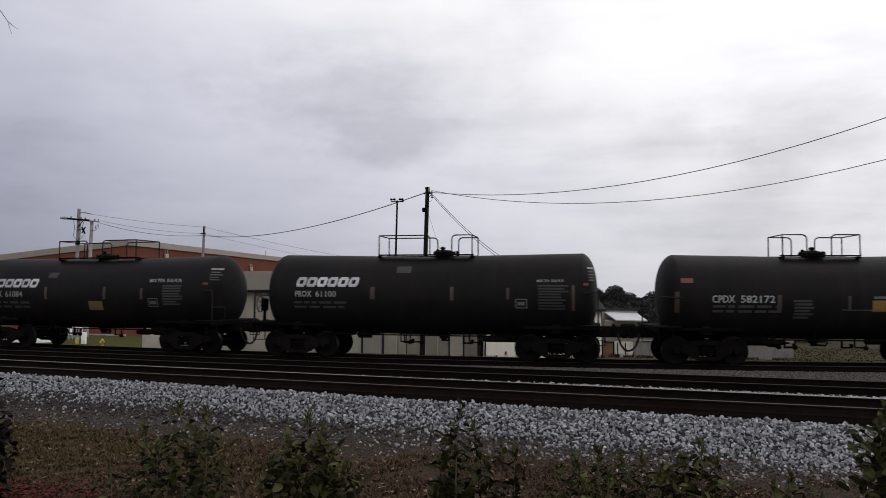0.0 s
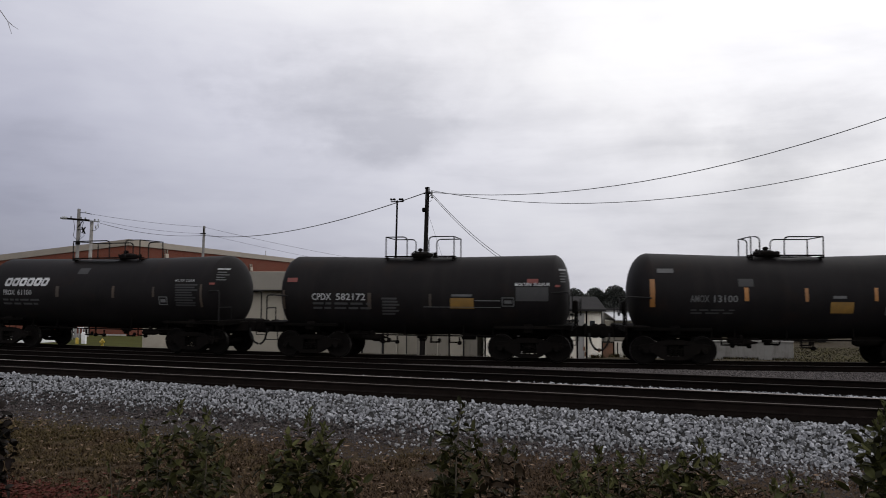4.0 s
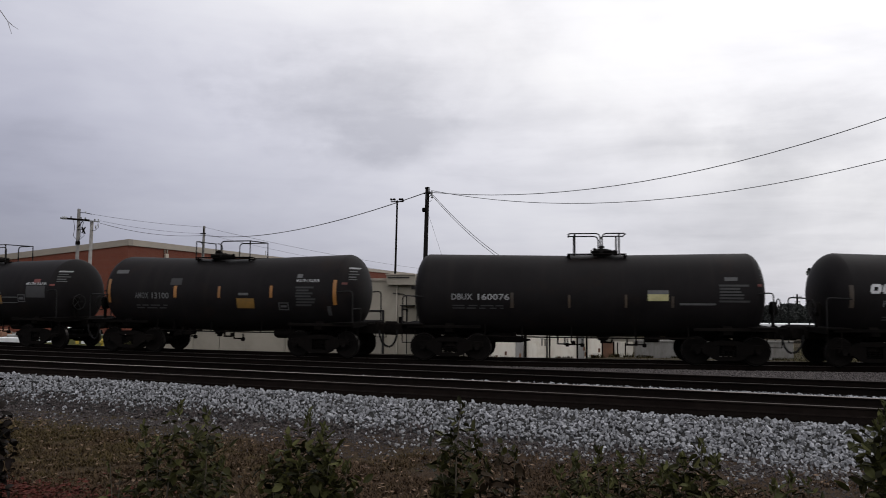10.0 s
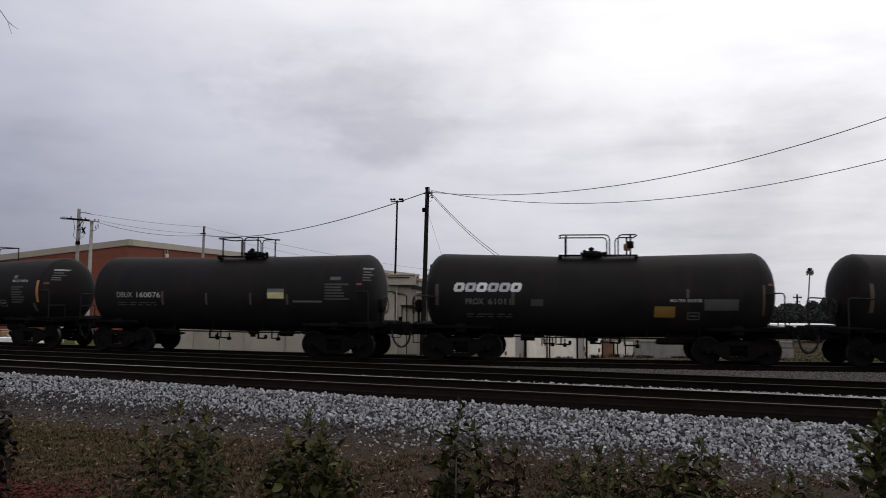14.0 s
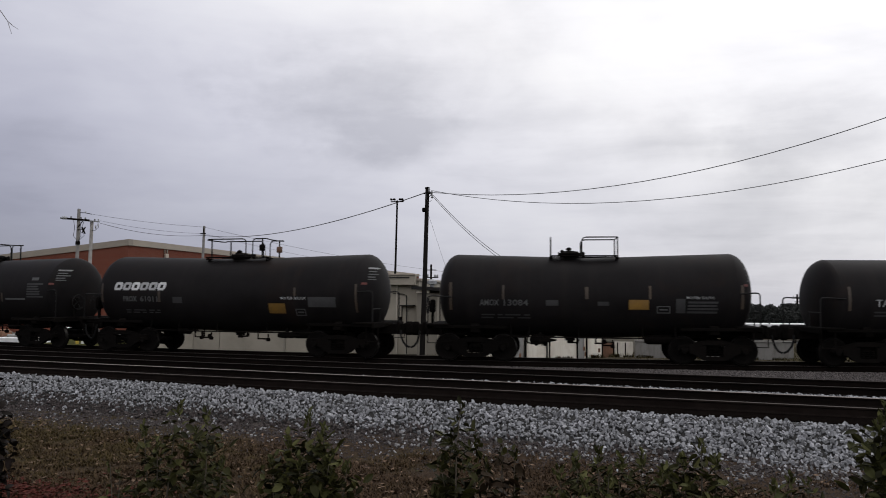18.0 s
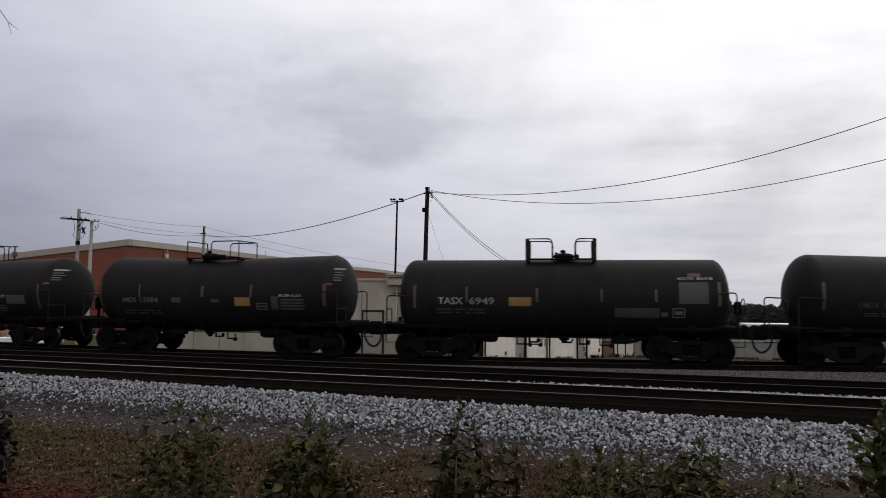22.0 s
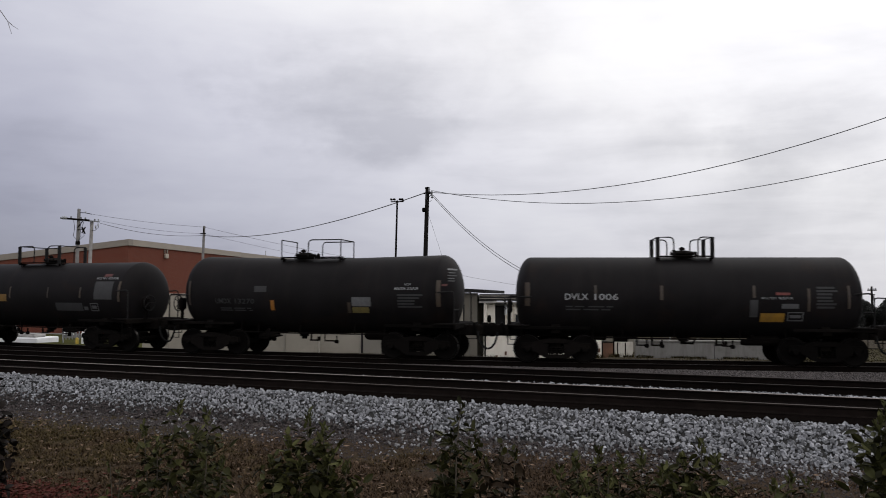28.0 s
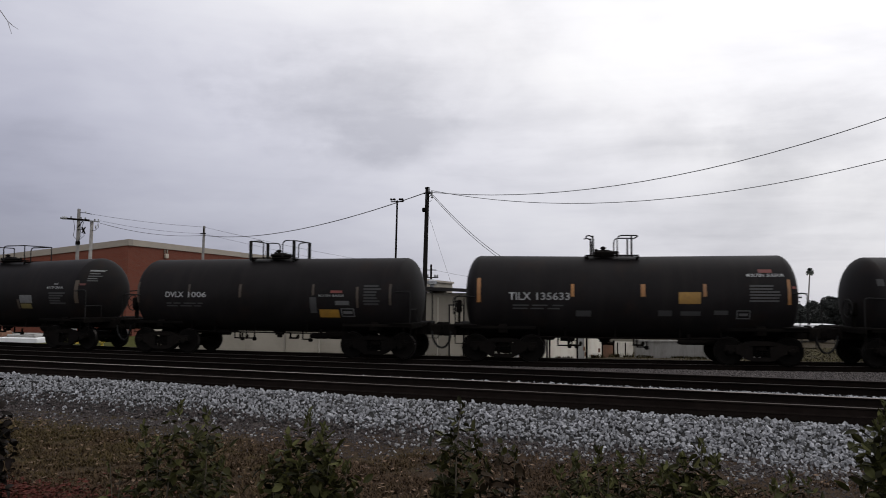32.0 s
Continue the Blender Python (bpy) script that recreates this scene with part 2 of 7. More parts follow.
def turf_colour(k, fine):
    """Patches of yellow-olive turf, bare brown soil and dark gaps, by place."""
    tc = k.n("ShaderNodeTexCoord").outputs["Object"]
    n1 = k.noise(tc, 0.42, 5.0, 0.6, 0.5)
    n2 = k.noise(tc, 2.6, 5.0, 0.65, 0.6)
    soil = k.ramp(fine, ((0.3, (0.0180, 0.0117, 0.0074)), (0.7, (0.059, 0.0380, 0.0222))))
    olive = k.ramp(fine, ((0.3, (0.0180, 0.0136, 0.0062)), (0.7, (0.065, 0.0482, 0.0200))))
    xyz = k.n("ShaderNodeSeparateXYZ", ins={"Vector": tc}).outputs
    behind = k.n("ShaderNodeMapRange", ins={"Value": xyz["Y"], "From Min": 24.0, "From Max": 30.0, "To Min": 0.0, "To Max": 0.42}).outputs["Result"]
    side = k.math("ADD", behind, k.math("MULTIPLY", k.math("ADD", xyz["X"], 5.0), -0.022))
    place = k.math("ADD", side, k.math("ADD", k.math("MULTIPLY", n1, 0.62), k.math("MULTIPLY", n2, 0.38)))
    col = k.mix(k.ramp(place, ((0.45, (0, 0, 0)), (0.60, (1, 1, 1)))), soil, olive)
    dark = k.ramp(k.noise(tc, 7.0, 4.0, 0.65, 0.8), ((0.30, (1, 1, 1)), (0.48, (0, 0, 0))))
    col = k.mix(k.math("MULTIPLY", behind, 1.5), col, (0.034, 0.030, 0.017))
    return k.mix(k.math("MULTIPLY", dark, 0.6), col, (0.0085, 0.0058, 0.0040)), tc


def ground_paint():
    def build(k, b):
        tc0 = k.n("ShaderNodeTexCoord").outputs["Object"]
        n2 = k.noise(tc0, 16.0, 5.0, 0.7)
        n3 = k.noise(tc0, 60.0, 3.0)
        col, tc = turf_colour(k, n2)
        k.put(b, "Base Color", k.mix(k.math("MULTIPLY", n3, 0.4), col, (0.020, 0.0125, 0.0080)))
        k.put(b, "Roughness", 0.95)
        k.put(b, "Specular IOR Level", 0.1)
        bp = k.n("ShaderNodeBump", ins={"Strength": 0.9, "Distance": 0.06, "Height": k.math("ADD", n2, k.math("MULTIPLY", n3, 0.4))})
        k.put(b, "Normal", bp.outputs["Normal"])

    return material("dead_grass_and_soil", build)


def turf_paint():
    def build(k, b):
        g = k.n("ShaderNodeNewGeometry").outputs["Random Per Island"]
        col, tc = turf_colour(k, k.n("ShaderNodeMapRange", ins={"Value": g, "To Min": 0.36, "To Max": 0.84}).outputs["Result"])
        k.put(b, "Base Color", col)
        k.put(b, "Roughness", 0.9)
        k.put(b, "Specular IOR Level", 0.08)

    return material("winter_turf_blades", build)


GROUND = ground_paint()
LITTER = plain("dry_leaf_litter", (0.080, 0.055, 0.038), 0.9, 0.4, 20.0, per="island", spread_=(0.15, 2.0), spec=0.1)
REDLITTER = plain("red_leaf_litter", (0.058, 0.0165, 0.0125), 0.9, 0.5, 20.0, per="island", spec=0.1)
GRASSB = turf_paint()
DRYGRASS = leaf_paint("dry_weed_blades", (0.022, 0.018, 0.006), (0.060, 0.046, 0.016))
LEAF = leaf_paint("glossy_shrub_leaf", (0.0070, 0.0073, 0.0024), (0.048, 0.0480, 0.0135), 0.0)
LEAFPALE = leaf_paint("pale_young_shrub_leaf", (0.025, 0.0270, 0.0090), (0.092, 0.093, 0.036), 0.0)
BANKGRASS = plain("brown_bank_grass_blades", (0.056, 0.050, 0.0265), 0.95, 0.2, 3.0, per="island", spread_=(0.85, 1.15), stain=(0.046, 0.037, 0.022), stain_scale=0.5, bump=0.0, spec=0.05)
# distance haze is mixed into this leaf colour as grey
HAZYLEAF = leaf_paint("haze_greyed_tree_foliage", (0.026, 0.028, 0.0265), (0.034, 0.0365, 0.034))
PALMLEAF = leaf_paint("greyed_palm_frond", (0.06, 0.07, 0.06), (0.12, 0.13, 0.11))
LEAFBROWN = leaf_paint("brownish_shrub_leaf", (0.014, 0.011, 0.006), (0.042, 0.026, 0.016), 0.0)
LEAFDARK = leaf_paint("dark_withered_leaf", (0.0050, 0.0042, 0.0032), (0.017, 0.012, 0.010), 0.0)
TWIG = plain("shrub_stem_bark", (0.055, 0.045, 0.03), 0.85, 0.3, 20.0)
BARK = plain("grey_tree_bark", (0.085, 0.07, 0.06), 0.9, 0.35, 6.0, bump=0.5)
TREELEAF = leaf_paint("distant_tree_foliage", (0.024, 0.0262, 0.0230), (0.033, 0.0355, 0.031), 0.0)
BRICK = brick_paint("red_brick_wall")
FASCIA = plain("tan_metal_fascia", (0.26, 0.228, 0.185), 0.6, 0.12, 0.8, stain=(0.3, 0.25, 0.2), stain_scale=0.4)
TANWALL = plain("tan_painted_wall", (0.285, 0.26, 0.212), 0.85, 0.12, 0.8, stain=(0.17, 0.155, 0.12), stain_scale=0.5)
TANDARK = plain("grey_tan_metal_panel", (0.26, 0.24, 0.20), 0.7, 0.12, 0.8)


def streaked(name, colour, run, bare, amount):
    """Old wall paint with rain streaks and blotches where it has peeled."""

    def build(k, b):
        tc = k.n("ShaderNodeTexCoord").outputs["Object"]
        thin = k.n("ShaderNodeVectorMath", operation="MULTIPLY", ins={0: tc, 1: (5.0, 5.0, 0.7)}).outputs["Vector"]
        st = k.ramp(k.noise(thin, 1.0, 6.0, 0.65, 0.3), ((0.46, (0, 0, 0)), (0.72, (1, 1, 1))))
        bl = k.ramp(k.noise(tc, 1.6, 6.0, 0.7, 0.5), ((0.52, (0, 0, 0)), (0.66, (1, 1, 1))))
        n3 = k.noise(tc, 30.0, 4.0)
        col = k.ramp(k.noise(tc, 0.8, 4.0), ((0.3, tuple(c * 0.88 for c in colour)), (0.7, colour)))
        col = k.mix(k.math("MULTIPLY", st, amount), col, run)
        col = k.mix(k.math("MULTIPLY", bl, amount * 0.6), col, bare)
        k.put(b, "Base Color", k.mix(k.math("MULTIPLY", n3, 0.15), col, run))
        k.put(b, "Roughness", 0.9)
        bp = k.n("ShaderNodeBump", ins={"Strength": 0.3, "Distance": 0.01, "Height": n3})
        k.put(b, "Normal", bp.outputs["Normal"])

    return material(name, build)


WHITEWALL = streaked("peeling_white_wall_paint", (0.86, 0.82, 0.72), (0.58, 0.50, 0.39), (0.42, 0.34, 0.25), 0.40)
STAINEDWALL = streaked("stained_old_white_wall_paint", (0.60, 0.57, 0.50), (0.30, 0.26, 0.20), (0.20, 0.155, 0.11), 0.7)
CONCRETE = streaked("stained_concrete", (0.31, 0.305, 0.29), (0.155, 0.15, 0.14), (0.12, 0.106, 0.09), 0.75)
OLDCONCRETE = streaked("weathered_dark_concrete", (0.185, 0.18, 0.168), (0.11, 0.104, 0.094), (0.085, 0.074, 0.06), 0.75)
ROOFDARK = plain("dark_roof_edge", (0.022, 0.021, 0.021), 0.9, 0.3, 2.0, spec=0.05)
GREYMETAL = plain("galvanised_metal", (0.30, 0.31, 0.32), 0.5, 0.2, 3.0, metal=0.5)
POLEWOOD = plain("dark_pole_wood", (0.009, 0.008, 0.0075), 0.9, 0.3, 3.0, bump=0.4, spec=0.05)
POLEGREY = plain("weathered_grey_pole_wood", (0.24, 0.228, 0.216), 0.9, 0.25, 3.0, bump=0.4)
WIRE = plain("black_cable", (0.02, 0.02, 0.022), 0.6, 0.1)
DOORRUST = plain("rusty_door_paint", (0.14, 0.07, 0.04), 0.85, 0.4, 2.0)
GLASS = plain("dark_window_glass", (0.02, 0.022, 0.025), 0.15, 0.2, 1.0, bump=0.0)
HYDRANT = plain("yellow_hydrant_paint", (0.36, 0.26, 0.025), 0.5, 0.2, 6.0)
WHITEMETAL = plain("white_painted_metal", (0.72, 0.73, 0.74), 0.5, 0.1, 2.0)


# ---- mesh helpers ----
class Geo:
    """Vertices and faces of one mesh."""

    def __init__(self):
        self.v, self.f, self.m = [], [], []

    def add(self, verts, faces, slot=0):
        o = len(self.v)
        self.v += [tuple(p) for p in verts]
        self.f += [tuple(i + o for i in f) for f in faces]
        self.m += [slot] * len(faces)
        return self

    def box(self, c, s, ch=0.0, turn=None, slot=0):
        """Box at centre c of full size s, with chamfered edges."""
        hx, hy, hz = (a / 2 for a in s)
        if not ch:
            vs = [(x, y, z) for x in (-hx, hx) for y in (-hy, hy) for z in (-hz, hz)]
            fs = [(0, 1, 3, 2), (4, 6, 7, 5), (0, 4, 5, 1), (2, 3, 7, 6), (0, 2, 6, 4), (1, 5, 7, 3)]
        else:
            ch = min(ch, hx * 0.9, hy * 0.9, hz * 0.9)
            vs, idx = [], {}
            for x in (-1, 1):
                for y in (-1, 1):
                    for z in (-1, 1):
                        for ax in range(3):
                            p = [x * hx, y * hy, z * hz]
                            for o in range(3):
                                if o != ax:
                                    p[o] -= (x, y, z)[o] * ch
                            idx[(x, y, z, ax)] = len(vs)
                            vs.append(tuple(p))
            fs = []
            for ax in range(3):
                u, v = (ax + 1) % 3, (ax + 2) % 3
                for sgn in (-1, 1):
                    loop = []
                    for a, b in ((-1, -1), (1, -1), (1, 1), (-1, 1)):
                        k = [0, 0, 0]
                        k[ax], k[u], k[v] = sgn, a, b
                        loop.append(idx[(*k, ax)])
                    fs.append(loop if sgn > 0 else loop[::-1])
                for a in (-1, 1):
                    for b in (-1, 1):
                        k0, k1 = [0, 0, 0], [0, 0, 0]
                        k0[ax], k0[u], k0[v] = -1, a, b
                        k1[ax], k1[u], k1[v] = 1, a, b
                        loop = [idx[(*k0, u)], idx[(*k1, u)], idx[(*k1, v)], idx[(*k0, v)]]
                        fs.append(loop if a * b < 0 else loop[::-1])
            for x in (-1, 1):
                for y in (-1, 1):
                    for z in (-1, 1):
                        loop = [idx[(x, y, z, a)] for a in range(3)]
                        fs.append(loop if x * y * z > 0 else loop[::-1])
        m = Matrix.Translation(c) @ (turn.to_4x4() if turn else Matrix())
        return self.add([m @ Vector(p) for p in vs], fs, slot)

    def tube(self, pts, r, n=8, closed=False, slot=0):
        """Round bar along the points; r may be a list."""
        pts = [Vector(p) for p in pts]
        rs = r if isinstance(r, (list, tuple)) else [r] * len(pts)
        ref = Vector((0.13, 0.21, 0.97))
        rings, last = [], None
        for i, p in enumerate(pts):
            a = pts[i - 1] if i or closed else p
            b = pts[(i + 1) % len(pts)] if i < len(pts) - 1 or closed else p
            d = (b - a).normalized()
            u = last - d * last.dot(d) if last is not None else ref - d * ref.dot(d)
            if u.length < 1e-4:
                u = d.orthogonal()
            u.normalize()
            last = u
            v = d.cross(u)
            rings.append([p + (u * math.cos(2 * math.pi * j / n) + v * math.sin(2 * math.pi * j / n)) * rs[i] for j in range(n)])
        vs = [q for ring in rings for q in ring]
        fs = []
        m = len(rings)
        for i in range(m if closed else m - 1):
            for j in range(n):
                fs.append((i * n + j, i * n + (j + 1) % n, ((i + 1) % m) * n + (j + 1) % n, ((i + 1) % m) * n + j))
        if not closed:
            fs += [tuple(range(n))[::-1], tuple((m - 1) * n + j for j in range(n))]
        return self.add(vs, fs, slot)

    def lathe(self, prof, axis="z", at=(0, 0, 0), n=24, slots=None):
        """Turn (radius, height) pairs round an axis through at."""
        vs, fs, sl = [], [], []
        for r, h in prof:
            for j in range(n):
                a = 2 * math.pi * j / n
                c, s = r * math.cos(a), r * math.sin(a)
                p = {"z": (c, s, h), "x": (h, c, s), "y": (s, h, c)}[axis]
                vs.append((p[0] + at[0], p[1] + at[1], p[2] + at[2]))
        for i in range(len(prof) - 1):
            for j in range(n):
                fs.append((i * n + j, i * n + (j + 1) % n, (i + 1) * n + (j + 1) % n, (i + 1) * n + j))
                sl.append(slots[i] if slots else 0)
        fs += [tuple(range(n))[::-1], tuple((len(prof) - 1) * n + j for j in range(n))]
        sl += [slots[0] if slots else 0, slots[-1] if slots else 0]
        o = len(self.v)
        self.v += vs
        self.f += [tuple(i + o for i in f) for f in fs]
        self.m += sl
        return self

    def prism(self, outline, y0, y1, slot=0):
        """Extrude an (x, z) outline from y0 to y1."""
        n = len(outline)
        vs = [(x, y0, z) for x, z in outline] + [(x, y1, z) for x, z in outline]
        fs = [tuple(range(n)), tuple(range(n, 2 * n))[::-1]]
        fs += [(j, j + n, (j + 1) % n + n, (j + 1) % n) for j in range(n)]
        return self.add(vs, fs, slot)

    def mesh(self, name, mats, smooth=True, angle=40):
        me = bpy.data.meshes.new(name)
        me.from_pydata(self.v, [], self.f)
        for m in mats if isinstance(mats, (list, tuple)) else [mats]:
            me.materials.append(m)
        me.polygons.foreach_set("material_index", self.m)
        if smooth:
            me.polygons.foreach_set("use_smooth", [True] * len(self.f))
            me.set_sharp_from_angle(angle=radians(angle))
        me.update()
        return me


def part(name, geo, mats, parent=None, label="", at=None, smooth=True):
    """Link a Geo (or a finished mesh) as one mesh object under a thing or part."""
    me = geo if isinstance(geo, bpy.types.Mesh) else geo.mesh(name, mats, smooth)
    ob = new(name, me)
    if parent:
        ob.parent = parent
    if at is not None:
        ob.matrix_basis = at
    if label:
        ob["label"] = label
    return ob


def thing(name, label, category, at=None, group="", kind=""):
    ob = new(name)
    ob.empty_display_size = 0.2
    if at is not None:
        ob.matrix_basis = at
    return tagged(ob, label, category, group, kind)


def solid(name, geo, mats, label, category="", group="", kind="", at=None, smooth=True):
    return tagged(part(name, geo, mats, None, "", at, smooth), label, category, group, kind)


# ---- the tracks' lines ----
TRACK_Y, CURVE, TURN, BEND_END, FAR_Z = 24.5, 0.011404, 0.01568, 22.0, -0.07


def rail_line(s, off=0.0, z=0.0):
    """Point and heading at s metres along the far, curved track; off: metres towards the eye."""
    q = max(-BEND_END, min(BEND_END, s))
    a = CURVE * q + TURN
    x, y = (math.sin(a) - math.sin(TURN)) / CURVE, TRACK_Y + (math.cos(TURN) - math.cos(a)) / CURVE
    x, y = x + (s - q) * math.cos(a), y + (s - q) * math.sin(a)
    return Vector((x + off * math.sin(a), y - off * math.cos(a), z)), a


def near_line(x):
    return 16.474 - 0.170 * x


def middle_line(x):
    return 19.75 - 0.150 * x


def ground_z(x, y):
    a = (near_line(x) - y) * 0.986
    c = (y - rail_line(x)[0].y)
    wob = noise.noise(Vector((x * 0.6, y * 0.6, 0))) * 0.03
    if a > 1.5:
        toe = -0.72 + wob
        z = -0.40 + (toe + 0.40) * min(1, (a - 1.5) / 1.5)
        if y < 9:
            t = min(1, (9 - y) / 5)
            z += 0.45 * t * t * (3 - 2 * t)
        return z
    if c > 1.9:
        bank = 0.22 * max(0.0, min(1.0, (x + 1.5) / 3)) * math.exp(-(((y - 33) / 2.2) ** 2))
        fall = 0.75 * max(0.0, min(1.0, (c - 5) / 25)) * max(0.0, min(1.0, (-15 - x) / 7))
        return -0.40 - 0.5 * min(1, (c - 1.9) / 7.2) - fall + bank + wob - 0.0175 * max(0.0, y - 55)
    return -0.40


# ---- ground ----
def spread(lo, hi, step, far, grow=1.35):
    mid = [lo + step * i for i in range(int((hi - lo) / step) + 1)]
    out, d, p = [], step, hi
    while p < far:
        d *= grow
        p += d
        out.append(p)
    low, d, p = [], step, lo
    while p > -far:
        d *= grow
        p -= d
        low.append(p)
    return low[::-1] + mid + out


gx, gy = spread(-34, 26, 0.5, 2500), spread(3, 40, 0.35, 2500)
g = Geo()
g.v = [(x, y, ground_z(x, y)) for y in gy for x in gx]
nx = len(gx)
g.f = [(j * nx + i, j * nx + i + 1, (j + 1) * nx + i + 1, (j + 1) * nx + i) for j in range(len(gy) - 1) for i in range(nx - 1)]
g.m = [0] * len(g.f)
solid("ground", g, GROUND, "brown winter grass and bare soil beside the tracks", "ground", kind="structure")


# ---- track beds, rails and ties ----
def strip_along(line, x0, x1, step, offs_z):
    """A ribbon along a line; offs_z: pairs of (metres towards the eye, height)."""
    g = Geo()
    n = int((x1 - x0) / step) + 1
    for i in range(n):
        x = x0 + (x1 - x0) * i / (n - 1)
        p, d = line(x)
        for o, z in offs_z:
            g.v.append((p.x + math.sin(d) * o, p.y - math.cos(d) * o, z + noise.noise(Vector((x * 2.1, o * 2.1, z))) * 0.015))
    m = len(offs_z)
    g.f = [(i * m + j + 1, i * m + j, (i + 1) * m + j, (i + 1) * m + j + 1) for i in range(n - 1) for j in range(m - 1)]
    g.m = [0] * len(g.f)
    return g


def line_near(x):
    return Vector((x, near_line(x), 0)), math.atan(-0.170)


def line_mid(x):
    return Vector((x, middle_line(x), 0)), math.atan(-0.150)


RAIL_OUT = ((-0.075, -0.180), (-0.075, -0.168), (-0.012, -0.150), (-0.010, -0.045), (-0.036, -0.034), (-0.036, -0.006), (-0.030, 0.0), (0.030, 0.0), (0.036, -0.006), (0.036, -0.034), (0.010, -0.045), (0.012, -0.150), (0.075, -0.168), (0.075, -0.180))


def line_far(s):
    return rail_line(s, 0.0, FAR_Z)


def rail_mesh(line, off, x0, x1, step):
    g = Geo()
    n, m = int((x1 - x0) / step) + 1, len(RAIL_OUT)
    for i in range(n):
        p, d = line(x0 + (x1 - x0) * i / (n - 1))
        for o, z in RAIL_OUT:
            q = off + o
            g.v.append((p.x + math.sin(d) * q, p.y - math.cos(d) * q, p.z + z))
    for i in range(n - 1):
        for j in range(m):
            k = (j + 1) % m
            g.f.append((i * m + j, i * m + k, (i + 1) * m + k, (i + 1) * m + j))
            g.m.append(1 if j in (5, 6, 7) else 0)
    return g


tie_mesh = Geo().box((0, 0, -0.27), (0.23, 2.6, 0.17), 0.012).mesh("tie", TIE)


def track(name, label, line, x0, x1, step, heads, ties):
    """heads: the materials of the far and the near rail's head."""
    t = thing(name, label, "track", kind="structure")
    for off, head in zip((-0.752, 0.752), heads):
        part("rail", rail_mesh(line, off, x0, x1, step), [RUST, head], t, "", smooth=False)
    a, b = ties
    n = int((b - a) / 0.52)
    for i in range(n):
        p, d = line(a + 0.52 * i + random.uniform(-0.02, 0.02))
        part("tie", tie_mesh, None, t, at=Matrix.Translation(p) @ Matrix.Rotation(d + random.uniform(-0.01, 0.01), 4, "Z"))
    return t


track("track_near", "straight track of rusty rails with shiny heads on creosoted ties", line_near, -120, 90, 15, (SHINE, NEARHEAD), (-26, 13))
track("track_middle", "straight track of rusty brown rails on dark ties", line_mid, -120, 90, 15, (DULLHEAD, DULLHEAD), (-24, 13))
track("track_far", "gently curved track of rusty rails under the tank cars", line_far, -130, 130, 1.0, (DULLHEAD, DULLHEAD), (-28, 15))
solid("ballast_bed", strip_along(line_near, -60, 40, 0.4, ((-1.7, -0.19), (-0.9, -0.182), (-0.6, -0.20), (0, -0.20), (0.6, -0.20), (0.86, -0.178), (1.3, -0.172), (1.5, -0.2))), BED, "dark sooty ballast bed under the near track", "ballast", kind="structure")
# this sheet shows between the pale stones as painted gap shade
solid("ballast_shoulder", strip_along(line_near, -60, 40, 0.4, ((1.5, -0.22), (1.66, -0.19), (1.82, -0.24), (2.35, -0.50), (2.7, -0.64))), STONEBED, "near track's shoulder sheet, coloured dark as shade between ballast stones", "ballast", kind="structure")
solid("shoulder_foot", strip_along(line_near, -60, 40, 0.4, ((2.7, -0.632), (3.05, -0.755), (3.3, -0.80))), DIRTBED, "dirt-darkened foot of the ballast shoulder", "ballast", kind="structure")
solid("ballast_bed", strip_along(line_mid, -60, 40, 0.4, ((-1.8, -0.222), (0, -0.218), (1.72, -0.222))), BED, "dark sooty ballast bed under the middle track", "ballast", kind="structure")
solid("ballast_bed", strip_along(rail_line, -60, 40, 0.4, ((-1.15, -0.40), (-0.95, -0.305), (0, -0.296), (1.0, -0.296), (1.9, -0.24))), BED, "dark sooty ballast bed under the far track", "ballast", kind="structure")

# ---- ballast stones ----
rng = np.random.default_rng(5)


def stone_shapes(n, seed):
    """n angular stones of about unit size: (vertices, triangles)."""
    r = np.random.default_rng(seed)
    base = np.array([(x, y, z) for x in (-1, 1) for y in (-1, 1) for z in (-1, 1)]) * 0.6
    tri = np.array([(0, 1, 3), (0, 3, 2), (4, 6, 7), (4, 7, 5), (0, 4, 5), (0, 5, 1), (2, 3, 7), (2, 7, 6), (0, 2, 6), (0, 6, 4), (1, 5, 7), (1, 7, 3)])
    out = []
    for _ in range(n):
        v = base * r.uniform(0.78, 1.1, (8, 1)) + r.normal(0, 0.095, (8, 3))
        out.append(v * r.uniform((0.85, 0.62, 0.45), (1.4, 0.95, 0.75)) * 0.62)
    return out, tri


SHAPES, TRI = stone_shapes(24, 3)


def turns(n):
    q = rng.normal(size=(n, 4))
    q /= np.linalg.norm(q, axis=1)[:, None]
    a, b, c, d = q.T
    return np.stack([1 - 2 * (c * c + d * d), 2 * (b * c - d * a), 2 * (b * d + c * a), 2 * (b * c + d * a), 1 - 2 * (b * b + d * d), 2 * (c * d - b * a), 2 * (b * d - c * a), 2 * (c * d + b * a), 1 - 2 * (b * b + c * c)], 1).reshape(-1, 3, 3)


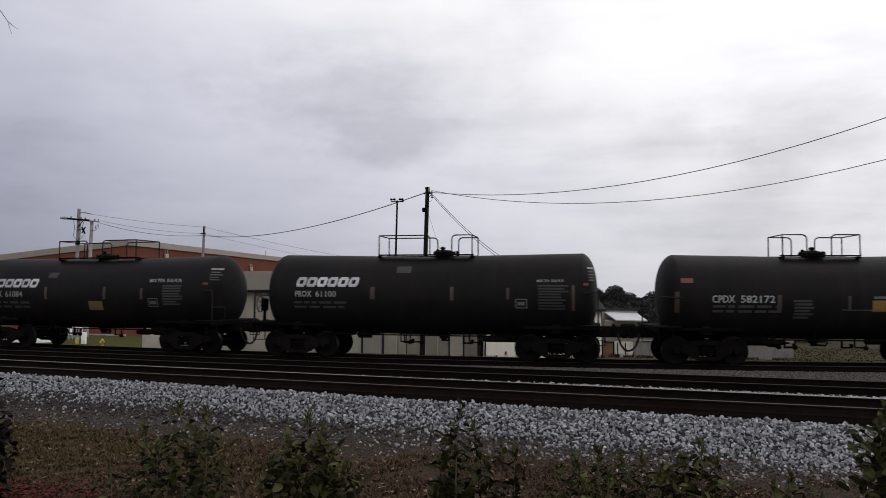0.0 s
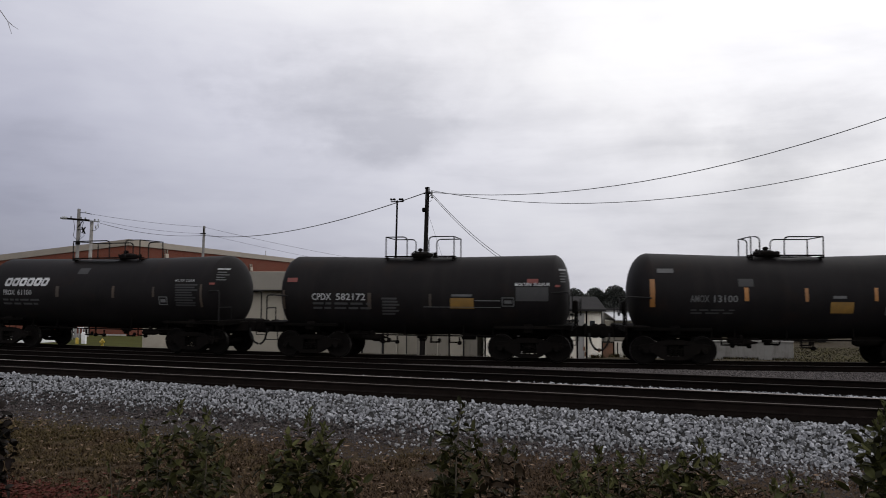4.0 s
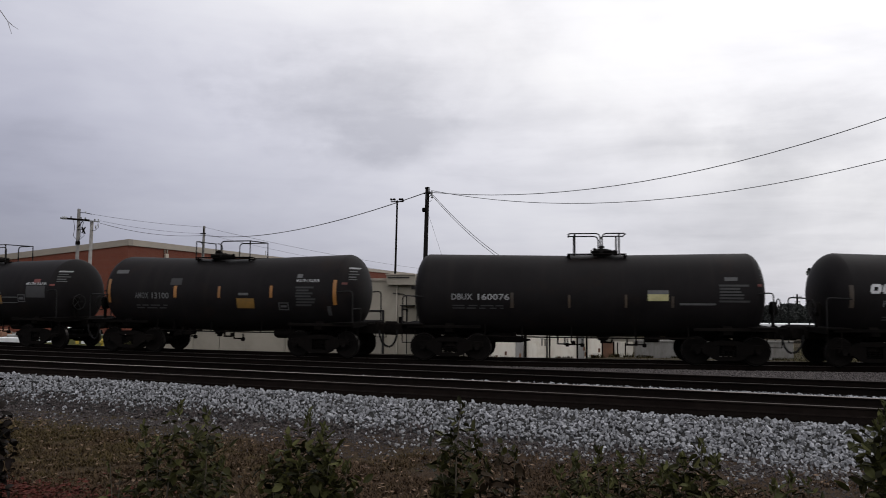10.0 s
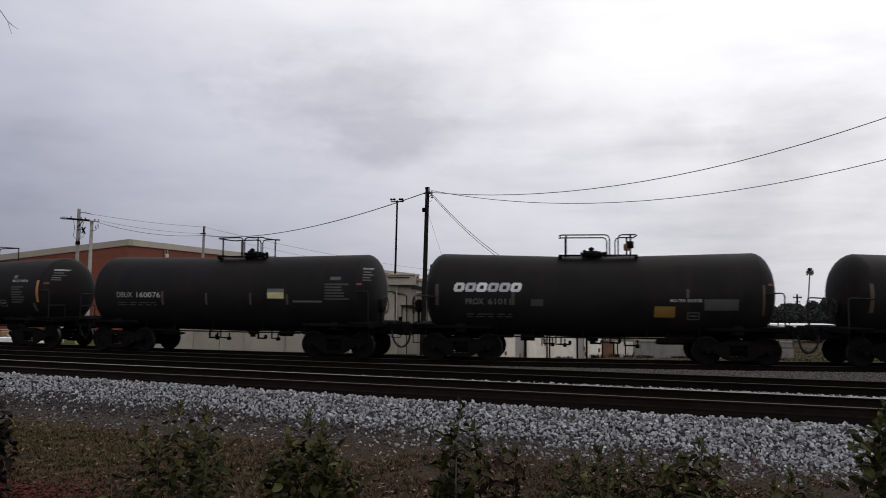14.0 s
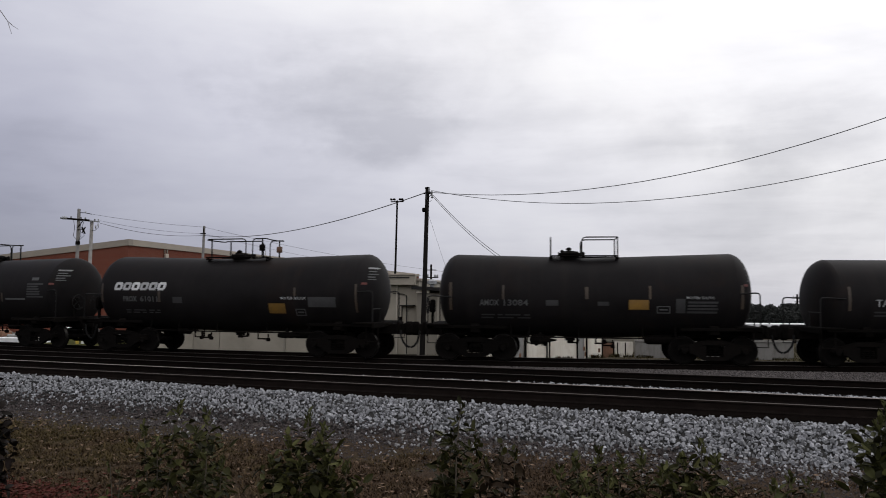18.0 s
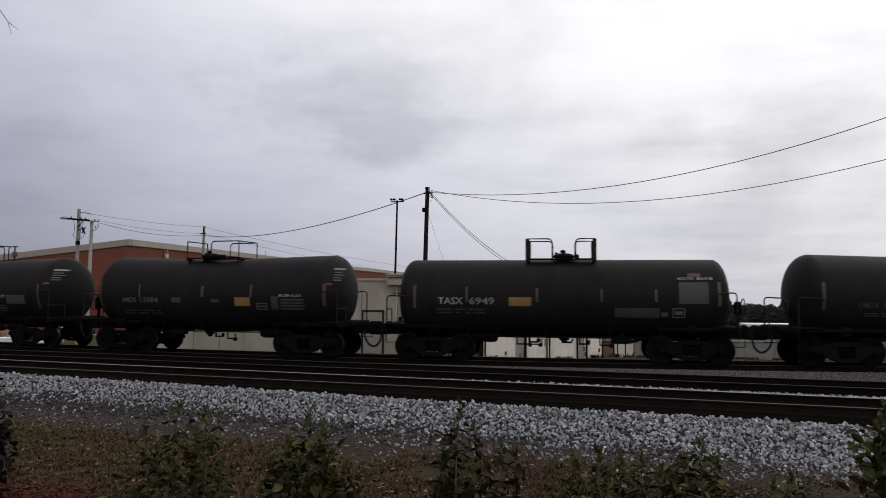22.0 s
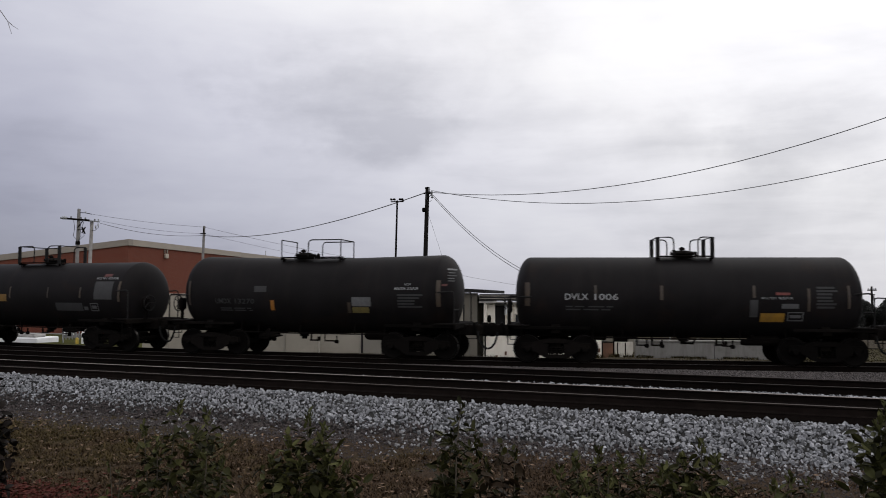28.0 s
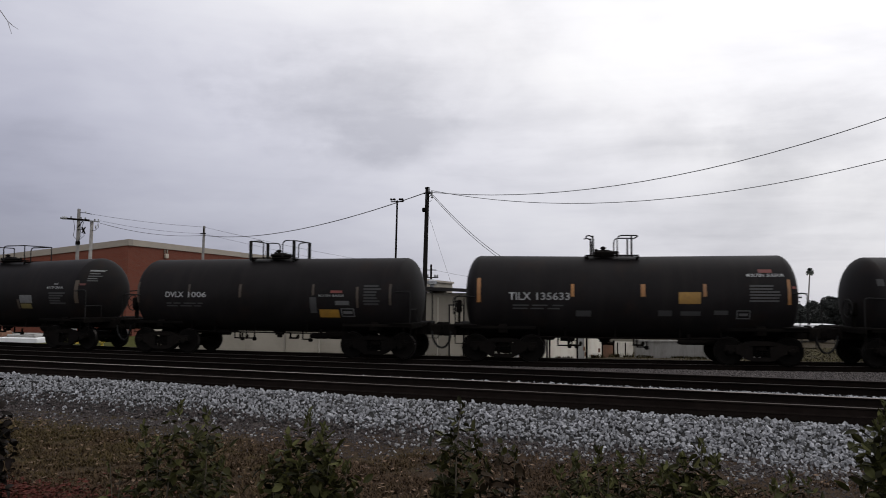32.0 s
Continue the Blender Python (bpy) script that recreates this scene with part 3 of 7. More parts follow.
def scatter(name, pts, sizes, mat, label, category="ballast"):
    """Stones at pts, joined into one mesh of kind stuff."""
    n = len(pts)
    rot = turns(n)
    which = rng.integers(0, len(SHAPES), n)
    base = np.stack(SHAPES)[which]
    v = np.einsum("nij,nkj->nki", rot, base) * sizes[:, None, None] + pts[:, None, :]
    f = TRI[None] + (np.arange(n) * 8)[:, None, None]
    me = bpy.data.meshes.new(name)
    me.from_pydata(v.reshape(-1, 3).tolist(), [], f.reshape(-1, 3).tolist())
    me.materials.append(mat)
    return tagged(new(name, me), label, category, kind="stuff")


def shoulder_z(a):
    return np.interp(a, (1.5, 1.65, 1.8, 2.35, 3.0, 3.6), (-0.19, -0.115, -0.16, -0.46, -0.72, -0.735))


def along_near(u, a):
    """World x, y of u metres along and a metres towards the eye of the near track."""
    t = math.atan(-0.170)
    return u * math.cos(t) + a * math.sin(t), 16.474 + u * math.sin(t) - a * math.cos(t)


def grid_stones(u0, u1, a0, a1, step):
    """Places on a loosened grid, so that stones lie side by side with gaps."""
    gu, ga = np.meshgrid(np.arange(u0, u1, step), np.arange(a0, a1, step * 0.86))
    gu = gu + (np.arange(gu.shape[0]) % 2)[:, None] * step * 0.5
    u, a = gu.ravel(), ga.ravel()
    return u + rng.normal(0, step * 0.24, len(u)), a + rng.normal(0, step * 0.24, len(u))


for layer, step in enumerate((0.057, 0.078)):
    u, a = grid_stones(-27, 14, 1.57, 3.75, step)
    edge = np.interp(u, (-20, -8, 0, 6), (2.45, 2.55, 2.9, 3.2)) + 0.16 * np.array([noise.noise(Vector((p * 0.8, q * 1.5, 5.0))) for p, q in zip(u, a)])
    clean = rng.uniform(0, 1, len(u)) < np.clip((edge - a) / 0.5 + 0.25, np.clip(0.16 - 0.22 * (a - edge), 0.03, 0.12), 1)
    a = a + 0.010 * (u + 6) * np.clip((2.2 - a) / 0.6, 0, 1)
    x, y = along_near(u, a)
    size = step * (0.84 + 0.60 * rng.beta(1.4, 2.4, len(u))) * np.interp(u, (-20, -4, 8), (0.9, 1.0, 1.10))
    z = shoulder_z(a) - (0.0045 * (u + 6) + 0.045 * np.exp(-(((u + 1) / 6.5) ** 2))) * np.clip((2.3 - a) / 0.6, 0, 1) + rng.uniform(-0.03, 0.02, len(u)) + 0.014 * layer
    keep = rng.uniform(0, 1, len(u)) < np.interp(u, (-12, -1), ((0.90, 0.68), (0.24, 0.28))[layer])
    pts = np.stack([x, y, z], 1)
    ok = clean & keep
    scatter("ballast_stones", pts[ok], size[ok], STONE, "pale grey crushed limestone ballast on the track shoulder")
    ok = ~clean & keep & (a < 3.75) & (rng.uniform(0, 1, len(u)) < np.clip((3.75 - a) / 1.1, 0, 1))
    pts[:, 2] = np.maximum(pts[:, 2], [ground_z(p, q) + 0.01 for p, q in zip(x, y)])
    scatter("dirty_ballast_stones", pts[ok], size[ok] * 1.0, DIRTSTONE, "dirt-covered ballast stones at the foot of the shoulder")
n = 5200
u, a = -8 + 21 * rng.beta(1.9, 1.0, n), -1.62 + rng.beta(1.4, 1.2, n) * 0.74
x, y = along_near(u, a)
scatter("ballast_stones", np.stack([x, y, np.interp(a, (-1.62, -1.2, -0.95), (-0.19, -0.085, -0.045)) + np.interp(u, (-7, 0), (-0.035, 0)) + rng.uniform(-0.02, 0.02, n)], 1), rng.uniform(0.05, 0.11, n), STONE, "pale ballast stones heaped behind the near track's far rail")


def old_bed_z(x, y):
    """Height of the old ballast between the middle and far tracks."""
    return float(min(np.interp(y - middle_line(x), (0.86, 1.05, 1.6), (-0.21, -0.125, -0.115)), np.interp(rail_line(x)[0].y - y, (1.1, 1.8, 2.4), (-0.30, -0.16, -0.115))))


g = Geo()
for i in range(96):
    x = -24 + 0.4 * i
    y0, y1 = middle_line(x) + 0.86, rail_line(x)[0].y - 1.1
    g.v += [(x, y0 + (y1 - y0) * j / 10, old_bed_z(x, y0 + (y1 - y0) * j / 10) - 0.012) for j in range(11)]
g.f = [(i * 11 + j, (i + 1) * 11 + j, (i + 1) * 11 + j + 1, i * 11 + j + 1) for i in range(95) for j in range(10)]
g.m = [0] * len(g.f)
solid("ballast_bed", g, DIRTBED, "brownish old ballast bed between two tracks", "ballast", kind="structure")
n = 44000
x = rng.uniform(-20, 13.5, n)
y = np.array([middle_line(p) + 0.86 + (rail_line(p)[0].y - 1.96 - middle_line(p)) * rng.uniform() for p in x])
z = np.array([old_bed_z(p, q) for p, q in zip(x, y)]) + rng.uniform(-0.012, 0.012, n)
scatter("old_ballast_stones", np.stack([x, y, z], 1), rng.uniform(0.03, 0.062, n), GREYSTONE, "old grey ballast between the middle and far tracks")
n = 16000
u, a = rng.uniform(-22, 12, n), 2.75 + 2.5 * rng.beta(1.1, 1.9, n)
x, y = along_near(u, a)
z = np.maximum([ground_z(p, q) for p, q in zip(x, y)], np.where(a < 3.3, np.interp(a, (2.7, 3.05, 3.3), (-0.63, -0.752, -0.798)), -9.0)) + 0.004
dirty = rng.uniform(0, 1, n) < 0.93
size = rng.uniform(0.018, 0.055, n)
scatter("dirty_ballast_stones", np.stack([x, y, z], 1)[dirty], size[dirty], DIRTSTONE, "small dirty stones and clods along the ballast foot")
scatter("ballast_stones", np.stack([x, y, z], 1)[~dirty], size[~dirty], STONE, "small pale stones strewn over the dirt")
shoulder = thing("loose_ballast", "loose pale stones lying along the foot of the ballast", "ballast", kind="structure")
stone_meshes = []
for sh in SHAPES[:8]:
    me = bpy.data.meshes.new("stone")
    me.from_pydata(sh.tolist(), [], TRI.tolist())
    me.materials.append(STONE1)
    stone_meshes.append(me)
for i in range(280):
    uu, aa = -9 + 16 * random.betavariate(2.2, 1.2), 2.6 + random.betavariate(1.3, 3.0) * 2.2
    x, y = along_near(uu, aa)
    z = max(ground_z(x, y), float(shoulder_z(aa)) if aa < 3 else -9) + 0.02
    sc = random.uniform(0.045, 0.088)
    part("stone", stone_meshes[i % 8], None, shoulder, at=Matrix.LocRotScale((x, y, z), Euler([random.uniform(0, 6) for _ in range(3)]), (sc, sc, sc)))

# ---- tank cars ----
SPEED_KNOTS = (0.0, 12.174, 24.360, 36.391, 48.301, 60.676, 73.527, 86.774, 100.131)


def travelled(t):
    """Metres that the train has gone since the start."""
    k = SPEED_KNOTS
    i = max(0, min(len(k) - 2, int(t / 4)))
    u = t / 4 - i
    p1, p2 = k[i], k[i + 1]
    p0 = k[i - 1] if i else 2 * p1 - p2
    p3 = k[i + 2] if i < len(k) - 2 else 2 * p2 - p1
    return 0.5 * (2 * p1 + (p2 - p0) * u + (2 * p0 - 5 * p1 + 4 * p2 - p3) * u * u + (3 * p1 - p0 - 3 * p2 + p3) * u ** 3)


WHEEL_R = 0.42
WHEEL_PROF = ((0.02, -0.075), (0.10, -0.075), (0.13, -0.05), (0.14, -0.03), (0.30, -0.015), (0.345, -0.045), (0.395, -0.05), (0.41, -0.04), (0.42, 0.02), (0.425, 0.055), (0.447, 0.06), (0.447, 0.085), (0.36, 0.085), (0.31, 0.03), (0.14, 0.05), (0.12, 0.08), (0.02, 0.08))


def wheel_mesh():
    g = Geo().lathe(WHEEL_PROF, "y", n=28, slots=[1 if 7 <= i <= 8 else 0 for i in range(len(WHEEL_PROF) - 1)])
    g.lathe(((0.02, -0.33), (0.075, -0.33), (0.085, -0.31), (0.085, -0.26), (0.07, -0.25), (0.07, -0.07)), "y", n=14)
    for i in range(3):
        an = i * 2.094
        g.lathe(((0.004, -0.345), (0.016, -0.345), (0.016, -0.328)), "y", at=(0.045 * math.cos(an), 0, 0.045 * math.sin(an)), n=6)
    return g.mesh("wheel", [WHEEL, TREAD])


def side_frame_mesh():
    """Cast truck side frame with its spring window and journal jaws."""
    g = Geo()
    top = [(-1.06, 0.46), (-1.02, 0.60), (-0.70, 0.62), (-0.45, 0.70), (-0.22, 0.74), (0.22, 0.74), (0.45, 0.70), (0.70, 0.62), (1.02, 0.60), (1.06, 0.46)]
    low = [(1.0, 0.42), (0.98, 0.53), (0.74, 0.53), (0.72, 0.36), (0.62, 0.34), (0.42, 0.20), (0.28, 0.15), (-0.28, 0.15), (-0.42, 0.20), (-0.62, 0.34), (-0.72, 0.36), (-0.74, 0.53), (-0.98, 0.53), (-1.0, 0.42)]
    pieces = [[(-1.06, 0.44), (-1.02, 0.60), (-0.70, 0.62), (-0.74, 0.53), (-0.98, 0.53), (-1.0, 0.44)],
              [(-0.74, 0.53), (-0.70, 0.62), (-0.45, 0.70), (-0.22, 0.74), (0.22, 0.74), (0.45, 0.70), (0.70, 0.62), (0.74, 0.53), (0.40, 0.60), (-0.40, 0.60)],
              [(-0.74, 0.53), (-0.40, 0.60), (-0.30, 0.58), (-0.52, 0.40), (-0.30, 0.25), (-0.28, 0.15), (-0.42, 0.20), (-0.62, 0.34), (-0.72, 0.36)],
              [(-0.52, 0.40), (-0.30, 0.58), (-0.24, 0.58), (-0.24, 0.26), (-0.30, 0.25)],
              [(-0.30, 0.26), (0.30, 0.26), (0.28, 0.15), (-0.28, 0.15)]]
    pieces += [[(-x, z) for x, z in p][::-1] for p in (pieces[0], pieces[2], pieces[3])]
    for i, p in enumerate(pieces):
        d = 0.002 * (i % 3)
        g.prism(p, -0.065 - d, 0.065 + d)
    for x in (-0.86, 0.86):
        g.box((x, 0, 0.47), (0.24, 0.17, 0.13), 0.03)
    return g.mesh("side_frame", UNDER)


def coil_mesh():
    g = Geo()
    for cx in (-0.15, 0.0, 0.15):
        pts = [(cx + 0.06 * math.cos(t * 0.785), 0.06 * math.sin(t * 0.785), 0.265 + t * 0.0068) for t in range(33)]
        g.tube(pts, 0.014, 5)
    return g.mesh("spring", UNDER)


M_WHEEL, M_SIDE, M_COIL = wheel_mesh(), side_frame_mesh(), coil_mesh()
M_BOLSTER = Geo().box((0, 0, 0.52), (0.34, 1.9, 0.18), 0.03).box((0, 0, 0.36), (0.46, 1.3, 0.22), 0.04).lathe(((0.05, 0.60), (0.19, 0.60), (0.19, 0.81), (0.05, 0.81)), "z", n=20).mesh("truck_bolster", UNDER)
M_AXLE = Geo().lathe(((0.02, -0.9), (0.07, -0.9), (0.085, -0.6), (0.07, 0), (0.085, 0.6), (0.07, 0.9), (0.02, 0.9)), "y", n=12).mesh("axle", UNDER)
M_BEAM = Geo().tube([(0, -0.72, 0.36), (0, 0, 0.33), (0, 0.72, 0.36)], 0.035, 6).box((0, -0.74, 0.36), (0.10, 0.09, 0.32), 0.02).box((0, 0.74, 0.36), (0.10, 0.09, 0.32), 0.02).mesh("brake_beam", UNDER)
M_COUPLER = Geo().box((0.12, 0, 0.86), (0.80, 0.18, 0.22), 0.03).box((0.52, 0.03, 0.88), (0.30, 0.30, 0.44), 0.08).box((0.20, 0.0, 0.90), (0.12, 0.5, 0.40), 0.04).box((0.62, -0.10, 0.86), (0.16, 0.09, 0.26), 0.035).tube([(0.60, -0.10, 0.70), (0.60, -0.10, 1.03)], 0.025, 8).mesh("coupler", UNDER)


M_EYEBOLT = Geo().tube([(0, 0, 0), (0, 0, 0.07)], 0.02, 6).mesh("eye_bolt", UNDER)


def add_truck(car, x, wheels):
    t = part("truck", M_BOLSTER, None, car, at=pose(x, 0, FAR_Z))
    for y in (-1.0, 1.0):
        part("side_frame", M_SIDE, None, t, at=pose(0, y, 0))
        part("spring", M_COIL, None, t, at=pose(0, y, 0))
    for wx in (-0.86, 0.86):
        part("axle", M_AXLE, None, t, at=pose(wx, 0, WHEEL_R))
        part("brake_beam", M_BEAM, None, t, at=pose(wx * 0.36, 0, 0.05))
        for sy in (-1, 1):
            wh = part("wheel", M_WHEEL, None, t)
            wheels.append((wh, wx, sy))
            wh.matrix_basis = pose(wx, sy * 0.752, WHEEL_R, 0, 0, 0 if sy < 0 else 180)
    return t


class Shape:
    """The outline of one car's tank: radius and axis height along its length."""

    def __init__(self, length, radius, dip, top):
        self.L, self.R, self.dip, self.top = length, radius, dip, top
        self.head = 0.58 if dip > 0.1 else 0.45

    def r(self, x):
        e = abs(x) - (self.L / 2 - self.head)
        if e <= 0:
            return self.R
        q = min(1.0, e / self.head)
        return self.R * (1 - q ** 2.1) ** (1 / 2.1) * (1 - 0.085 * q * (1 - q))

    def zc(self, x):
        return self.top - self.R - self.dip + self.dip * abs(x) / (self.L / 2)

    def skin(self, x, z, lift=0.004):
        """Point of the side facing the eye, at x along and height z."""
        r = self.r(x) + lift
        d = max(-0.98 * r, min(0.98 * r, z - self.zc(x)))
        return (x, -math.sqrt(r * r - d * d), self.zc(x) + d)


def tank_mesh(sh):
    g, n = Geo(), 44
    half = sh.L / 2
    head_x = [half - sh.head + sh.head * math.sin(i * math.pi / 2 / 9) for i in range(10)]
    right = [b for b in (0.0, 0.06, 1.0, 2.0, 3.0) if b < half - sh.head - 0.2] + [half - sh.head - 0.10, half - sh.head - 0.0006] + head_x
    xs = sorted({-x for x in right} | set(right))
    for x in xs:
        r = max(0.02, sh.r(x))
        zc = sh.zc(x)
        for j in range(n):
            a = 2 * math.pi * j / n
            g.v.append((x, r * math.cos(a), zc + r * math.sin(a)))
    for i in range(len(xs) - 1):
        for j in range(n):
            g.f.append((i * n + j, (i + 1) * n + j, (i + 1) * n + (j + 1) % n, i * n + (j + 1) % n))
    g.f += [tuple(range(n)), tuple((len(xs) - 1) * n + j for j in range(n))[::-1]]
    g.m = [0] * len(g.f)
    return g


MARKS = {"strip": ("reflective_strip", STRIP, "bright orange-yellow reflective strip"), "dim": ("reflective_strip", STRIPDIM, "grimy yellow reflective strip"), "yellow": ("yellow_panel", YELLOW, "yellow painted panel"), "yellowdim": ("yellow_panel", YELLOWDIM, "dirty pale yellow panel"), "yellowpale": ("yellow_panel", YELLOWPALE, "pale yellow panel"), "panel": ("stencil_panel", DULLMARK, "grimy grey stencil panel"), "tag": ("white_tag", GREYMARK, "faded white tag"), "red": ("placard", REDMARK, "dull red placard"), "bar": ("stencil_line", GREYMARK, "faded grey stencil line")}


def patch(g, sh, x0, x1, z0, z1, lift=0.005, nz=6, lean=0.0, foot=0.0):
    nx_ = max(4 if max(abs(x0), abs(x1)) > sh.L / 2 - sh.head - 0.05 else 1, int((x1 - x0) / 0.25))
    lift += 0.004 if nx_ >= 4 else 0.0
    o = len(g.v)
    for i in range(nx_ + 1):
        for j in range(nz + 1):
            z = z0 + (z1 - z0) * j / nz
            g.v.append(sh.skin(x0 + (x1 - x0) * i / nx_ + lean * (z - foot), z, lift))
    for i in range(nx_):
        for j in range(nz):
            q = o + i * (nz + 1) + j
            g.f.append((q, q + nz + 1, q + nz + 2, q + 1))
            g.m.append(0)
    return g


def lettering(body, sh, x0, x1, z0, z1):
    """The word as a mesh laid on the tank's side."""
    cu = bpy.data.curves.new("lettering", "FONT")
    cu.body, cu.resolution_u, cu.offset = body, 2, 0.013
    tmp = new("lettering", cu)
    me = bpy.data.meshes.new_from_object(tmp.evaluated_get(bpy.context.evaluated_depsgraph_get()))
    bpy.data.objects.remove(tmp)
    co = np.array([v.co for v in me.vertices])
    lo, hi = co.min(0), co.max(0)
    for v in me.vertices:
        v.co = sh.skin(x0 + (x1 - x0) * (v.co.x - lo[0]) / (hi[0] - lo[0]), z0 + (z1 - z0) * (v.co.y - lo[1]) / (hi[1] - lo[1]), 0.009)
    return me


def mark(c, kind, x0, x1, z0, z1, body=""):
    sh, tank = c["shape"], c["tank"]
    if kind in MARKS:
        name, mat, label = MARKS[kind]
        return part(name, patch(Geo(), sh, x0, x1, z0, z1), mat, tank, label)
    if kind in ("num", "txt", "white"):
        words = body.split(" ")
        unit = (x1 - x0) / (len(body))
        at = x0
        for wd in words:
            end = at + unit * len(wd)
            me = lettering(wd, sh, at, end, z0, z1)
            me.materials.append(c["ink"] if kind == "num" else (WHITE if kind == "white" else MIDMARK))
            tagged(part("lettering", me, None, tank, "white stencilled lettering"), kind="stuff")
            at = end + unit
        return None
    g = Geo()
    if kind == "logo":
        w6, t = (x1 - x0 - 0.08) / 6, (z1 - z0) * 0.30
        for i in range(6):
            g = Geo()
            a, b = x0 + w6 * i + 0.012, x0 + w6 * (i + 1) - 0.022
            cut = 0.035
            patch(g, sh, a + cut, b - cut, z1 - t * 0.5, z1, 0.006, 2, 0.24, z0)
            patch(g, sh, a, b, z1 - t, z1 - t * 0.5, 0.006, 2, 0.24, z0)
            patch(g, sh, a, b, z0 + t * 0.5, z0 + t, 0.006, 2, 0.24, z0)
            patch(g, sh, a + cut, b - cut, z0, z0 + t * 0.5, 0.006, 2, 0.24, z0)
            patch(g, sh, a, a + 0.10, z0 + t, z1 - t, 0.006, 3, 0.24, z0)
            patch(g, sh, b - 0.10, b, z0 + t, z1 - t, 0.006, 3, 0.24, z0)
            part("emblem_block", g, WHITE, tank, "white outlined block of the emblem")
        return None
    if kind == "bars2":
        for k in range(2):
            za = z0 + (z1 - z0) * (0.62 if k == 0 else 0.06)
            x = x0
            while x < x1 - 0.1:
                e = min(x1, x + random.uniform(0.15, 0.5))
                patch(g, sh, x, e, za, za + (z1 - z0) * 0.26, 0.005, 1)
                x = e + random.uniform(0.06, 0.14)
        return tagged(part("stencil_block", g, DULLMARK, tank, "rows of small faded stencil marks"), kind="stuff")
    if kind == "sheet":
        n = max(3, int((z1 - z0) / 0.085))
        for k in range(n):
            za = z1 - (z1 - z0) * (k + 1) / n
            patch(g, sh, x0 + random.uniform(0, 0.04), x1 - random.uniform(0, 0.35) * (x1 - x0), za, za + (z1 - z0) / n * 0.62, 0.005, 1)
        return tagged(part("stencil_block", g, DULLMARK, tank, "block of small grey stencil lines"), kind="stuff")
    if kind == "box":
        t = 0.03
        patch(g, sh, x0, x1, z1 - t, z1, 0.005, 1)
        patch(g, sh, x0, x1, z0, z0 + t, 0.005, 1)
        patch(g, sh, x0, x0 + t, z0 + t, z1 - t, 0.005, 2)
        patch(g, sh, x1 - t, x1, z0 + t, z1 - t, 0.005, 2)
        patch(g, sh, x0 + 0.07, x1 - 0.07, z0 + 0.09, z1 - 0.09, 0.005, 2)
        return part("data_box", g, GREYMARK, tank, "small grey outlined data box")


def hoop(x0, x1, y, z0, z1, round_left, round_right):
    """One bent handrail of the top platform, in the plane y."""
    r = 0.13
    pts = [(x0, y, z0)]
    if round_left:
        pts += [(x0 + r * (1 - math.cos(t)), y, z1 - r * (1 - math.sin(t))) for t in (0, 0.5, 1.0, 1.57)]
    else:
        pts += [(x0, y, z1)]
    if round_right:
        pts += [(x1 - r * (1 - math.cos(t)), y, z1 - r * (1 - math.sin(t))) for t in (1.57, 1.0, 0.5, 0)]
    else:
        pts += [(x1, y, z1)]
    pts.append((x1, y, z0))
    return Geo().tube(pts, 0.021, 6)


